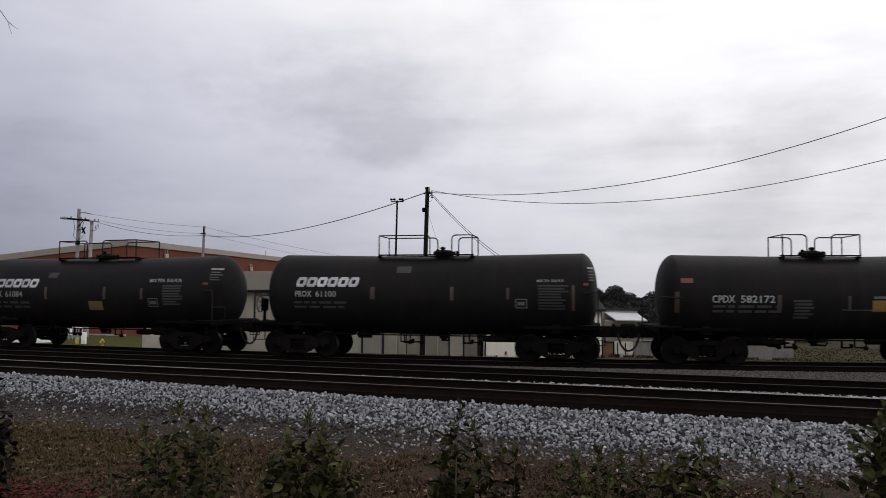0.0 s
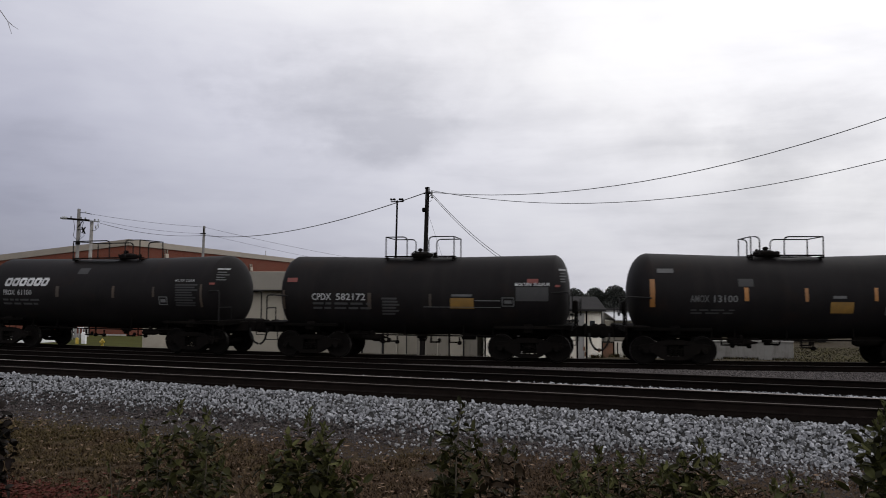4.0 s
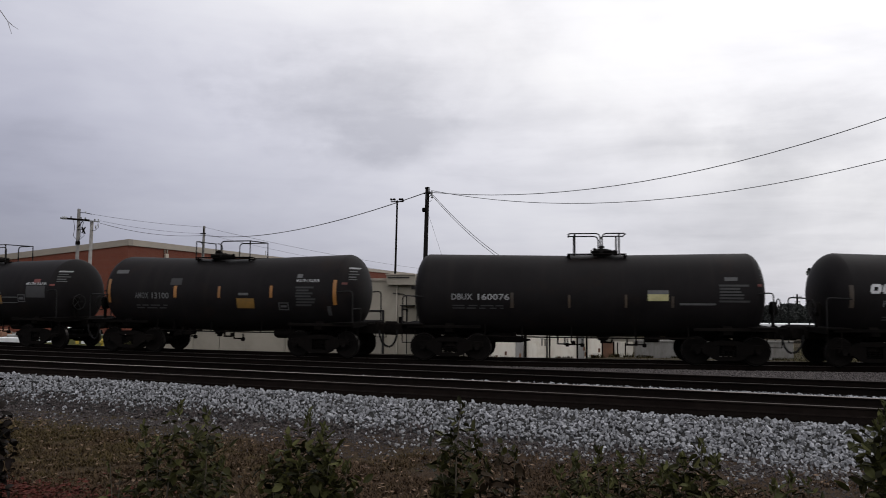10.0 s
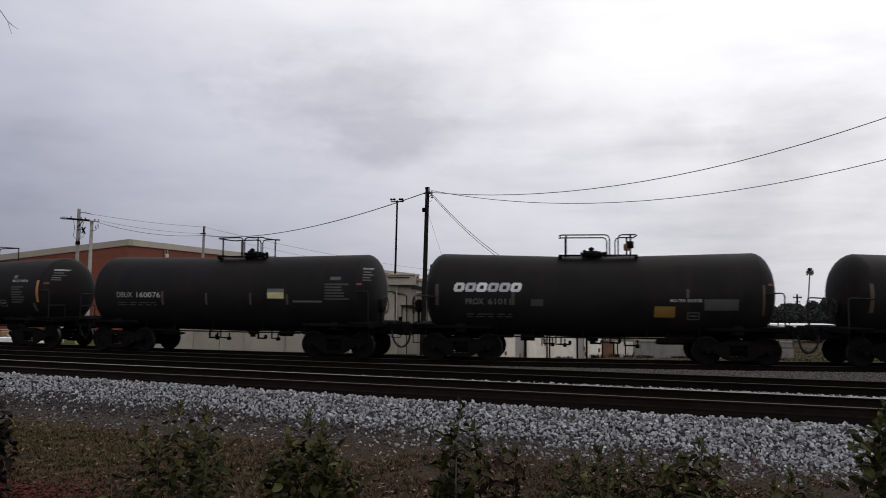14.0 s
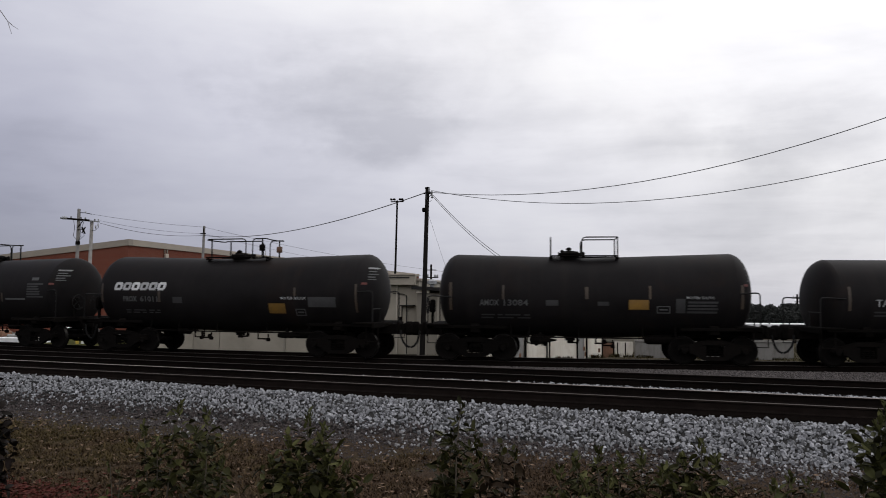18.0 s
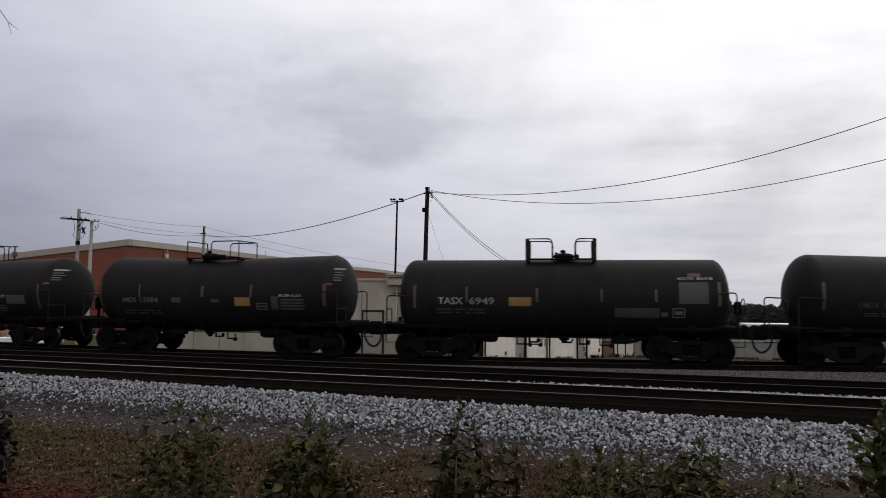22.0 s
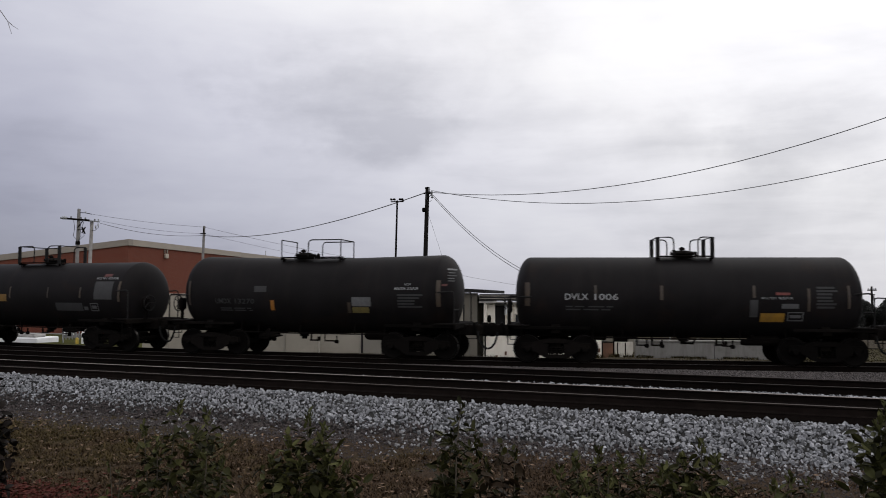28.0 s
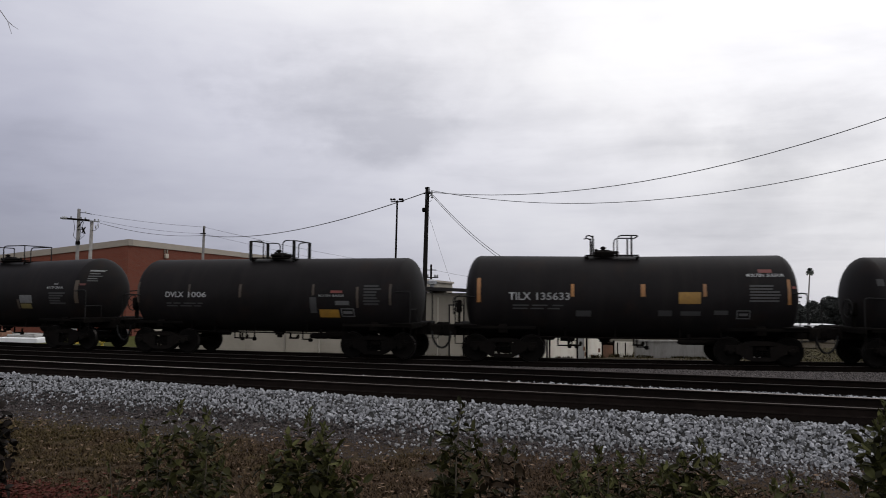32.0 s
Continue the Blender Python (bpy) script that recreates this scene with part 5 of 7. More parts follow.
    mark(c, 'dim', -4.38, -4.29, 1.59, 2.41)
    mark(c, 'strip', -1.33, -1.20, 1.44, 1.77)
    mark(c, 'dim', 1.36, 1.47, 1.38, 1.72)
    mark(c, 'dim', 4.30, 4.43, 1.61, 2.43)
    mark(c, 'tag', 1.51, 2.15, 1.60, 1.89)
    mark(c, 'yellowdim', 1.52, 2.08, 1.39, 1.57)
    mark(c, 'white', 2.94, 3.73, 2.13, 2.21, 'MOLTEN SULFUR')
    mark(c, 'txt', 3.27, 3.49, 2.26, 2.34, 'HOT')
    mark(c, 'sheet', 3.02, 3.88, 1.57, 2.03)
    c = tank_car(90.122, (10.27, 1.25, 0.0, 3.19), 0.05, (-0.79, 0.83), ink=MIDMARK, stand=0.55, label="straight black tank car with a smeared panel and yellow patch", heavy=True)
    mark(c, 'num', -3.64, -2.06, 1.85, 2.04, 'DVLX 1006')
    mark(c, 'bars2', -3.61, -2.21, 1.53, 1.69)
    mark(c, 'dim', -4.84, -4.69, 1.66, 2.37)
    mark(c, 'dim', -2.77, -2.69, 1.85, 2.29)
    mark(c, 'dim', -0.84, -0.75, 1.86, 2.29)
    mark(c, 'dim', 1.81, 1.89, 1.94, 2.30)
    mark(c, 'dim', 3.34, 3.42, 1.55, 2.22)
    mark(c, 'dim', 4.45, 4.53, 1.64, 2.31)
    mark(c, 'red', 2.46, 2.86, 2.02, 2.10)
    mark(c, 'txt', 2.05, 2.94, 1.90, 1.97, 'MOLTEN SULFUR')
    mark(c, 'panel', 1.73, 1.96, 1.37, 1.88)
    mark(c, 'tag', 2.62, 3.10, 1.63, 1.77)
    mark(c, 'yellow', 2.04, 2.72, 1.23, 1.49)
    mark(c, 'box', 2.80, 3.25, 1.26, 1.53)
    mark(c, 'sheet', 3.58, 4.22, 1.64, 2.31)
    c = tank_car(101.773, (10.04, 1.29, 0.04, 3.25), -0.65, (-1.23, 0.34), ink=MIDMARK, label="black tank car with orange-yellow strips and a white number", stand=0.58, flare=True)
    mark(c, 'num', -3.60, -1.76, 1.84, 2.07, 'TILX 135633')
    mark(c, 'bars2', -3.48, -1.96, 1.55, 1.72)
    mark(c, 'strip', -4.57, -4.46, 1.76, 2.51)
    mark(c, 'strip', -1.73, -1.63, 1.95, 2.33)
    mark(c, 'strip', 0.33, 0.46, 1.96, 2.33)
    mark(c, 'strip', 2.12, 2.22, 1.97, 2.34)
    mark(c, 'strip', 4.49, 4.58, 1.74, 2.48)
    mark(c, 'yellow', 1.42, 2.05, 1.75, 2.10)
    mark(c, 'white', 3.39, 4.44, 2.56, 2.65, 'MOLTEN SULFUR')
    mark(c, 'red', 3.73, 4.12, 2.68, 2.78)
    mark(c, 'sheet', 3.41, 4.38, 1.82, 2.35)
    mark(c, 'panel', -1.58, -1.13, 1.35, 1.53)
    mark(c, 'panel', 0.83, 1.23, 1.38, 1.55)
    mark(c, 'panel', 1.48, 2.05, 1.40, 1.53)
    mark(c, 'panel', 2.43, 2.83, 1.43, 1.56)
    mark(c, 'box', 3.07, 3.46, 1.31, 1.57)
    c = tank_car(113.60, (10.33, 1.25, 0.0, 3.19), 0.05, (-0.89, 0.85), label="dark black tank car at the end of the visible train")
    mark(c, "dim", -4.62, -4.54, 1.60, 2.35)
    mark(c, "dim", -2.4, -2.33, 1.75, 2.2)
    mark(c, "panel", -4.9, -4.75, 2.3, 2.5)


cars()
# bring couplers and hoses of neighbouring cars together
for one, two in zip(CARS, CARS[1:]):
    gap = two["s"] - one["s"] - (one["shape"].L + two["shape"].L) / 2
    for c, e in ((one, 1), (two, -1)):
        cp, hose = c["coupling", e]
        cp.matrix_basis = Matrix.Translation((e * (gap / 2 - 0.75), 0, 0)) @ cp.matrix_basis
        hose.matrix_basis = Matrix.Translation((e * (gap / 2 - 0.79), 0, 0)) @ hose.matrix_basis


# ---- buildings behind the tracks ----
GZ = -0.92


def wall_box(x0, x1, y0, y1, z0, z1):
    return Geo().box(((x0 + x1) / 2, (y0 + y1) / 2, (z0 + z1) / 2), (x1 - x0, y1 - y0, z1 - z0))


LAWN = plain("mown_yard_lawn", (0.040, 0.041, 0.0125), 0.95, 0.3, 0.8, stain=(0.036, 0.031, 0.016), stain_scale=0.3, fine=14.0, bump=0.5, spec=0.02)
lawn = Geo()
lawn.v = [(x, y, ground_z(x, y) + 0.04) for y in np.arange(34.5, 58.2, 0.8) for x in np.arange(-70, -21.9, 1.0)]
lawn.f = [(j * 49 + i, j * 49 + i + 1, (j + 1) * 49 + i + 1, (j + 1) * 49 + i) for j in range(len(lawn.v) // 49 - 1) for i in range(48)]
lawn.m = [0] * len(lawn.f)
solid("yard_lawn", lawn, LAWN, "dull green yard lawn before the brick warehouse", "lawn", kind="structure", smooth=False)


def brick_warehouse():
    b = thing("brick_warehouse", "large red brick warehouse with a tan metal fascia", "building", Matrix.Translation((-37.0, 58.5, 0)) @ Matrix.Rotation(radians(-2.45), 4, "Z"))
    xr, yf, yb = 0.0, 0.0, 102.0

    def top(x):
        return 6.52 - (xr - x) * 0.099

    front = Geo()
    xs = (xr, xr - 22)
    v = [(xs[0], yf, GZ - 1.2), (xs[1], yf, GZ - 1.2), (xs[1], yf, top(xs[1]) - 0.5), (xs[0], yf, top(xs[0]) - 0.5)]
    v += [(x, y + 0.35, z) for x, y, z in v]
    front.add(v, [(0, 3, 2, 1), (4, 5, 6, 7), (0, 1, 5, 4), (1, 2, 6, 5), (2, 3, 7, 6), (3, 0, 4, 7)])
    part("wall", front, BRICK, b, "red brick gable wall", smooth=False)
    segs = ((yf, 20.0, 6.52), (20.0, 48.5, 6.5), (48.5, yb, 6.35))
    for y0, y1, z in segs:
        part("wall", wall_box(xr - 0.35, xr, y0 + 0.35 if y0 == yf else y0, y1, GZ - 1.8, z - 0.5), BRICK, b, "red brick side wall", smooth=False)
        part("fascia", wall_box(xr - 0.5, xr + 0.12, y0 + (0.5 if y0 == yf else 0), y1, z - 0.52, z), FASCIA, b, "tan metal fascia", smooth=False)
    f = Geo()
    v = [(xr + 0.12, yf - 0.12, top(xr) - 0.52), (xs[1], yf - 0.12, top(xs[1]) - 0.52), (xs[1], yf - 0.12, top(xs[1])), (xr + 0.12, yf - 0.12, top(xr))]
    v += [(x, yf + 0.5, z) for x, y, z in v]
    f.add(v, [(0, 3, 2, 1), (4, 5, 6, 7), (0, 1, 5, 4), (1, 2, 6, 5), (2, 3, 7, 6), (3, 0, 4, 7)])
    part("fascia", f, FASCIA, b, "tan metal fascia", smooth=False)
    part("wall", wall_box(xs[1] - 0.35, xs[1], yf, yb, GZ - 1.8, 3.8), BRICK, b, smooth=False)
    r = Geo()
    v = [(xr, yf, 6.2), (xs[1], yf, 4.05), (xs[1], yb, 4.05), (xr, yb, 6.2)]
    v += [(x, y, z - 0.2) for x, y, z in v]
    r.add(v, [(0, 1, 2, 3), (7, 6, 5, 4), (0, 4, 5, 1), (1, 5, 6, 2), (2, 6, 7, 3), (3, 7, 4, 0)])
    part("roof", r, GREYMETAL, b, "low-sloped metal roof", smooth=False)
    for yy, zz in ((5.5, 5.36), (22.5, 4.75), (42.0, 4.7)):
        w_ = part("wall_lamp", Geo().box((xr + 0.16, yy, zz), (0.22, 0.5, 0.42), 0.05), FASCIA, b, "pale wall lamp")
        for k in (-0.22, 0.22):
            part("bracket", Geo().box((xr + 0.1, yy + k, zz + 0.42), (0.1, 0.10, 0.35), 0.02), FASCIA, w_)
    part("vent_stack", Geo().tube([(xr - 1.2, 29, 5.9), (xr - 1.2, 29, 7.2)], 0.06, 8), GREYMETAL, b)
    part("sign_board", Geo().box((xr - 0.3, yf - 0.05, 2.1), (0.75, 0.06, 0.62), 0.015), WHITEMETAL, b, "blank white sign board")
    part("base_course", wall_box(xs[1], xr + 0.06, yf - 0.06, yf, GZ - 1.2, GZ - 0.58), CONCRETE, b, smooth=False)


brick_warehouse()


def tan_building():
    b = thing("tan_building", "low tan painted block building beside the tracks", "building")
    part("wall", wall_box(-16.2, -7.3, 36.0, 36.25, GZ - 0.2, 2.65), TANWALL, b, "tan painted front wall", smooth=False)
    part("wall", wall_box(-16.2, -15.95, 36.25, 46, GZ - 0.2, 2.65), TANWALL, b, smooth=False)
    part("wall", wall_box(-7.55, -7.3, 36.25, 46, GZ - 0.2, 2.65), TANWALL, b, smooth=False)
    part("wall", wall_box(-16.2, -7.3, 46, 46.25, GZ - 0.2, 2.65), TANWALL, b, smooth=False)
    part("roof", wall_box(-16.3, -7.2, 35.92, 46.3, 2.65, 2.76), FASCIA, b, "flat roof with a pale edge", smooth=False)
    part("step", wall_box(-16.95, -16.2, 36.4, 42, GZ - 0.2, 2.48), TANWALL, b, smooth=False)
    a = part("roof_box", Geo().box((-8.14, 35.78, 2.70), (1.40, 0.42, 0.54), 0.02), TANWALL, b, "tan parapet block above the wall")
    part("edge", Geo().box((-8.14, 35.76, 2.94), (1.46, 0.5, 0.07), 0.01), FASCIA, a, "pale coping")
    part("gutter", Geo().box((-8.23, 35.53, 2.80), (1.06, 0.06, 0.05), 0.012), ROOFDARK, a)
    part("conduit", Geo().tube([(-8.60, 35.93, 2.04), (-8.1, 35.93, 2.0), (-7.92, 35.93, 1.93), (-7.9, 35.93, GZ)], 0.022, 6), ROOFDARK, b, "thin dark conduit")
    part("canopy", Geo().box((-7.83, 35.8, 1.45), (0.66, 0.4, 0.05), 0.01).box((-8.15, 35.96, 1.15), (0.03, 0.05, 0.6), 0.008), ROOFDARK, b, "small dark door canopy")
    part("wall_meter", Geo().box((-8.22, 35.93, 0.72), (0.14, 0.12, 0.36), 0.03), UNDER, b)
    a = part("roof_box", Geo().box((-15.0, 35.75, 2.62), (2.75, 0.5, 0.92), 0.02), TANDARK, b, "grey-tan sheet-metal box on the wall")
    part("edge", Geo().box((-15.0, 35.72, 2.15), (2.8, 0.56, 0.05), 0.01), ROOFDARK, a)
    for x in (-14.1, -12.3, -10.2, -8.4):
        part("downpipe", Geo().tube([(x, 35.95, 2.6), (x, 35.95, GZ)], 0.045, 8), TANDARK, b)
    d = part("door", Geo().box((-9.6, 35.97, GZ + 1.02), (0.95, 0.08, 2.04), 0.02), TANDARK, b, "tan steel door")
    part("door_frame", Geo().box((-9.6, 35.96, GZ + 2.1), (1.12, 0.1, 0.08), 0.01).box((-10.12, 35.96, GZ + 1.02), (0.08, 0.1, 2.08), 0.01).box((-9.08, 35.96, GZ + 1.02), (0.08, 0.1, 2.08), 0.01), ROOFDARK, d)


tan_building()


def tan_wing():
    b = thing("tan_shed_wing", "lower tan shed with a dark flat roof edge", "building")
    part("wall", wall_box(-7.2, -4.35, 35.0, 35.25, GZ - 0.2, 2.06), TANWALL, b, "tan panelled front wall", smooth=False)
    part("wall", wall_box(-4.6, -4.35, 35.25, 44, GZ - 0.2, 1.98), TANWALL, b, smooth=False)
    part("wall", wall_box(-7.2, -6.95, 35.25, 36, GZ - 0.2, 1.98), TANWALL, b, smooth=False)
    part("fascia_band", wall_box(-7.22, -6.6, 34.9, 35.0, 2.06, 2.19), WHITEWALL, b, "pale band under the roof", smooth=False)
    r = Geo()
    v = [(-7.4, 34.6, 2.22), (-3.9, 34.6, 2.06), (-3.9, 44.2, 2.06), (-7.4, 44.2, 2.22)]
    v += [(x, y, z + 0.16) for x, y, z in v]
    r.add(v, [(0, 3, 2, 1), (4, 5, 6, 7), (0, 1, 5, 4), (1, 2, 6, 5), (2, 3, 7, 6), (3, 0, 4, 7)])
    part("roof", r, ROOFDARK, b, "dark flat roof slab", smooth=False)
    for x in (-6.2, -4.7):
        part("panel_joint", Geo().box((x, 34.99, 0.5), (0.05, 0.03, 2.7), 0.008), TANDARK, b)
    d = part("door", Geo().box((-5.32, 34.98, 0.30), (0.62, 0.06, 2.36), 0.015), TANWALL, b, "tan steel door")
    part("door_frame", Geo().box((-5.32, 34.97, 1.50), (0.76, 0.09, 0.055), 0.01).box((-5.66, 34.97, 0.30), (0.055, 0.09, 2.36), 0.01).box((-4.98, 34.97, 0.30), (0.055, 0.09, 2.36), 0.01), ROOFDARK, d, "dark door frame")
    part("roof_vent", Geo().lathe(((0.1, 2.2), (0.1, 2.45), (0.24, 2.48), (0.24, 2.62), (0.05, 2.72)), "z", at=(-6.6, 35.6, 0), n=14), GREYMETAL, b, "round metal roof vent")


tan_wing()


def white_building():
    b = thing("white_building", "low white building with peeling paint and dark roofs", "building")
    zt = 1.30
    part("wall", wall_box(-0.97, 1.25, 34.1, 34.3, GZ - 0.2, zt), WHITEWALL, b, "white front wall with peeling paint", smooth=False)
    part("wall", wall_box(-1.75, -0.97, 34.1, 34.3, GZ - 0.2, 1.50), WHITEWALL, b, "white front wall with peeling paint", smooth=False)
    part("knee_wall", wall_box(-3.95, -1.75, 34.1, 34.3, GZ - 0.2, 0.22), WHITEWALL, b, "low white wall of the porch", smooth=False)
    part("wall", wall_box(-3.95, -3.44, 34.1, 34.3, 0.22, 1.62), WHITEWALL, b, "white wall panel beside the door", smooth=False)
    part("wall", wall_box(-2.98, -1.75, 34.1, 34.3, 0.22, 1.62), WHITEWALL, b, "white wall panel with a window", smooth=False)
    part("wall", wall_box(-3.95, -1.75, 35.6, 35.8, GZ - 0.2, 1.62), CONCRETE, b, "grey back wall of the porch", smooth=False)
    part("door", Geo().box((-3.21, 34.26, 0.86), (0.46, 0.06, 1.28), 0.01), ROOFDARK, b, "dark recessed door")
    part("meter_box", Geo().box((-2.95, 34.03, 1.30), (0.13, 0.12, 0.44), 0.02), WHITEMETAL, b, "small pale meter box")
    part("wall_lamp", Geo().lathe(((0.02, 0.74), (0.07, 0.78), (0.09, 0.92), (0.06, 1.06), (0.02, 1.08)), "z", at=(-3.69, 34.06, 0), n=12), UNDER, b)
    part("wall", wall_box(1.25, 2.6, 34.25, 34.45, GZ - 0.2, -0.05), STAINEDWALL, b, "low white stained wall", smooth=False)
    part("wall", wall_box(1.05, 1.25, 34.3, 42, GZ - 0.2, zt), WHITEWALL, b, smooth=False)
    part("wall", wall_box(-3.95, -3.75, 35.8, 42, GZ - 0.2, 1.62), WHITEWALL, b, smooth=False)
    r = Geo()
    v = [(-1.0, 33.8, zt), (1.45, 33.8, zt - 0.02), (1.15, 37, zt + 0.52), (-1.0, 37, zt + 0.55), (1.45, 42.5, zt - 0.02), (-1.0, 42.5, zt)]
    v += [(x, y, z + 0.10) for x, y, z in v]
    r.add(v, [(0, 3, 2, 1), (3, 5, 4, 2), (6, 7, 8, 9), (9, 8, 10, 11), (0, 1, 7, 6), (1, 2, 8, 7), (2, 4, 10, 8), (4, 5, 11, 10), (5, 3, 9, 11), (3, 0, 6, 9)])
    part("roof", r, ROOFDARK, b, "dark low hipped roof", smooth=False)
    part("roof", wall_box(-4.1, -1.0, 33.75, 42.2, 1.72, 2.02), ROOFDARK, b, "dark flat roof", smooth=False)
    for z0, z1, y0 in ((1.62, 1.69, 33.70), (1.80, 1.83, 33.72), (1.92, 1.95, 33.72)):
        part("fascia_board", wall_box(-4.12, -1.75, y0, y0 + 0.04, z0, z1), TANDARK if z0 > 1.7 else CONCRETE, b, smooth=False)
    part("fascia_board", wall_box(-1.90, -0.97, 33.95, 34.1, 1.50, 1.67), WHITEMETAL, b, "bright white fascia board", smooth=False)
    for x, wd in ((-3.86, 0.14), (-2.76, 0.22), (-1.85, 0.14)):
        part("porch_post", Geo().box((x, 34.04, 0.92), (wd, 0.2, 1.42), 0.02), WHITEWALL, b, "white porch post")
    w_ = part("window", Geo().box((-1.44, 34.09, 1.0), (0.34, 0.05, 0.76), 0.01), GLASS, b, "tall dark window")
    part("window_frame", Geo().box((-1.63, 34.07, 1.0), (0.05, 0.07, 0.86), 0.008).box((-1.25, 34.07, 1.0), (0.05, 0.07, 0.86), 0.008).box((-1.44, 34.07, 1.0), (0.03, 0.07, 0.76), 0.006).box((-1.44, 34.06, 0.60), (0.46, 0.1, 0.05), 0.008).box((-1.44, 34.07, 1.40), (0.43, 0.07, 0.05), 0.008), WHITEMETAL, w_)
    w_ = part("window", Geo().box((-2.27, 34.09, 0.88), (0.46, 0.05, 0.44), 0.01), GLASS, b, "small dark window")
    part("window_frame", Geo().box((-2.27, 34.06, 0.88), (0.04, 0.06, 0.44), 0.006).box((-2.27, 34.06, 1.12), (0.58, 0.06, 0.06), 0.006).box((-2.27, 34.06, 0.64), (0.58, 0.08, 0.05), 0.006).box((-2.53, 34.06, 0.88), (0.05, 0.06, 0.44), 0.006).box((-2.01, 34.06, 0.88), (0.05, 0.06, 0.44), 0.006), TANDARK, w_)
    part("hood", Geo().box((-0.15, 33.9, 0.87), (0.86, 0.4, 0.07), 0.01), ROOFDARK, b, "thin dark door hood")
    part("wall_lamp", Geo().box((-0.03, 34.0, 1.14), (0.18, 0.2, 0.09), 0.03), UNDER, b)
    part("window", Geo().box((0.86, 34.08, 0.52), (0.22, 0.05, 0.70), 0.01), GLASS, b, "narrow dark window")
    for x in (-1.28, -1.07):
        m_ = part("service_mast", Geo().tube([(x, 34.4, 1.7), (x, 34.4, 2.48)], 0.05, 8), UNDER, b, "dark service mast on the roof")
        part("cap", Geo().lathe(((0.03, 2.40), (0.11, 2.42), (0.14, 2.50), (0.10, 2.60), (0.03, 2.62)), "z", at=(x, 34.4, 0), n=12), UNDER, m_)
    for x in (-1.12, -1.0):
        part("conduit", Geo().tube([(x, 34.05, GZ), (x, 34.05, 1.5)], 0.028, 6), UNDER, b, "thin dark conduit")
    d = part("rusty_door", Geo().box((1.53, 34.22, GZ + 0.42), (0.44, 0.07, 0.80), 0.01), DOORRUST, b, "rust-brown low door")
    part("door_frame", Geo().box((1.28, 34.21, GZ + 0.44), (0.06, 0.09, 0.86), 0.01).box((1.78, 34.21, GZ + 0.44), (0.06, 0.09, 0.86), 0.01).box((1.53, 34.21, GZ + 0.86), (0.56, 0.09, 0.05), 0.01), UNDER, d)
    for x in (-3.87, -2.07, 0.20, 0.61):
        part("drain_pipe", Geo().tube([(x, 34.02, GZ), (x, 34.02, zt if x > 0 else 0.2)], 0.055 if x == -2.07 else 0.035, 8), UNDER, b, "dark upright pipe")
    part("pilaster", Geo().box((-2.33, 34.08, -0.4), (0.36, 0.08, 1.2), 0.015), CONCRETE, b, "grey stained pilaster")
    part("pilaster", Geo().box((0.36, 34.08, 0.1), (0.28, 0.08, 2.2), 0.015), CONCRETE, b, "grey stained pilaster")
    for x, zz in ((-1.34, -0.1), (-1.2, -0.12), (-1.0, -0.14)):
        part("wall_vent", Geo().box((x, 34.09, zz), (0.07, 0.03, 0.30), 0.008).box((x, 34.085, zz + 0.15), (0.13, 0.03, 0.04), 0.008), TANDARK, b)
    for x, zz in ((0.50, -0.35), (0.56, -0.6), (1.05, -0.75), (-2.3, -0.7), (-2.95, -0.62), (-3.35, -0.8), (0.85, -0.70), (1.15, -0.42), (-0.6, -0.8)):
        part("bare_patch", Geo().box((x, 34.03 if x < 0.52 else 34.095, zz), (0.09, 0.012, 0.17), 0.003), DOORRUST, b, "brown patch of missing plaster")
    for x in (1.95, 2.28):
        part("wall_joint", Geo().box((x, 34.245, -0.5), (0.05, 0.02, 0.85), 0.005), UNDER, b)


white_building()


def low_wall(name, x0, y0, x1, y1, z1, mat, label, cap=True, joints=2.4):
    b = thing(name, label, "wall")
    d = Vector((x1 - x0, y1 - y0, 0))
    L, ang = d.length, math.atan2(d.y, d.x)
    b.matrix_basis = Matrix.Translation((x0, y0, 0)) @ Matrix.Rotation(ang, 4, "Z")
    n = max(1, round(L / joints))
    for i in range(n):
        part("wall_panel", Geo().box((L * (i + 0.5) / n, 0, (GZ - 0.2 + z1) / 2), (L / n - 0.02, 0.18, z1 - GZ + 0.2), 0.012), mat, b)
    if cap:
        part("coping", Geo().box((L / 2, 0, z1 + 0.04), (L, 0.26, 0.08), 0.015), mat, b)
    return b


low_wall("tan_yard_wall", -22.14, 36.6, -16.25, 36.3, 1.88, TANWALL, "tan stained yard wall behind the tracks", joints=1.4)
low_wall("concrete_yard_wall", 2.7, 34.6, 9.55, 35.6, -0.05, OLDCONCRETE, "low grey concrete wall behind the tracks", joints=3.4)


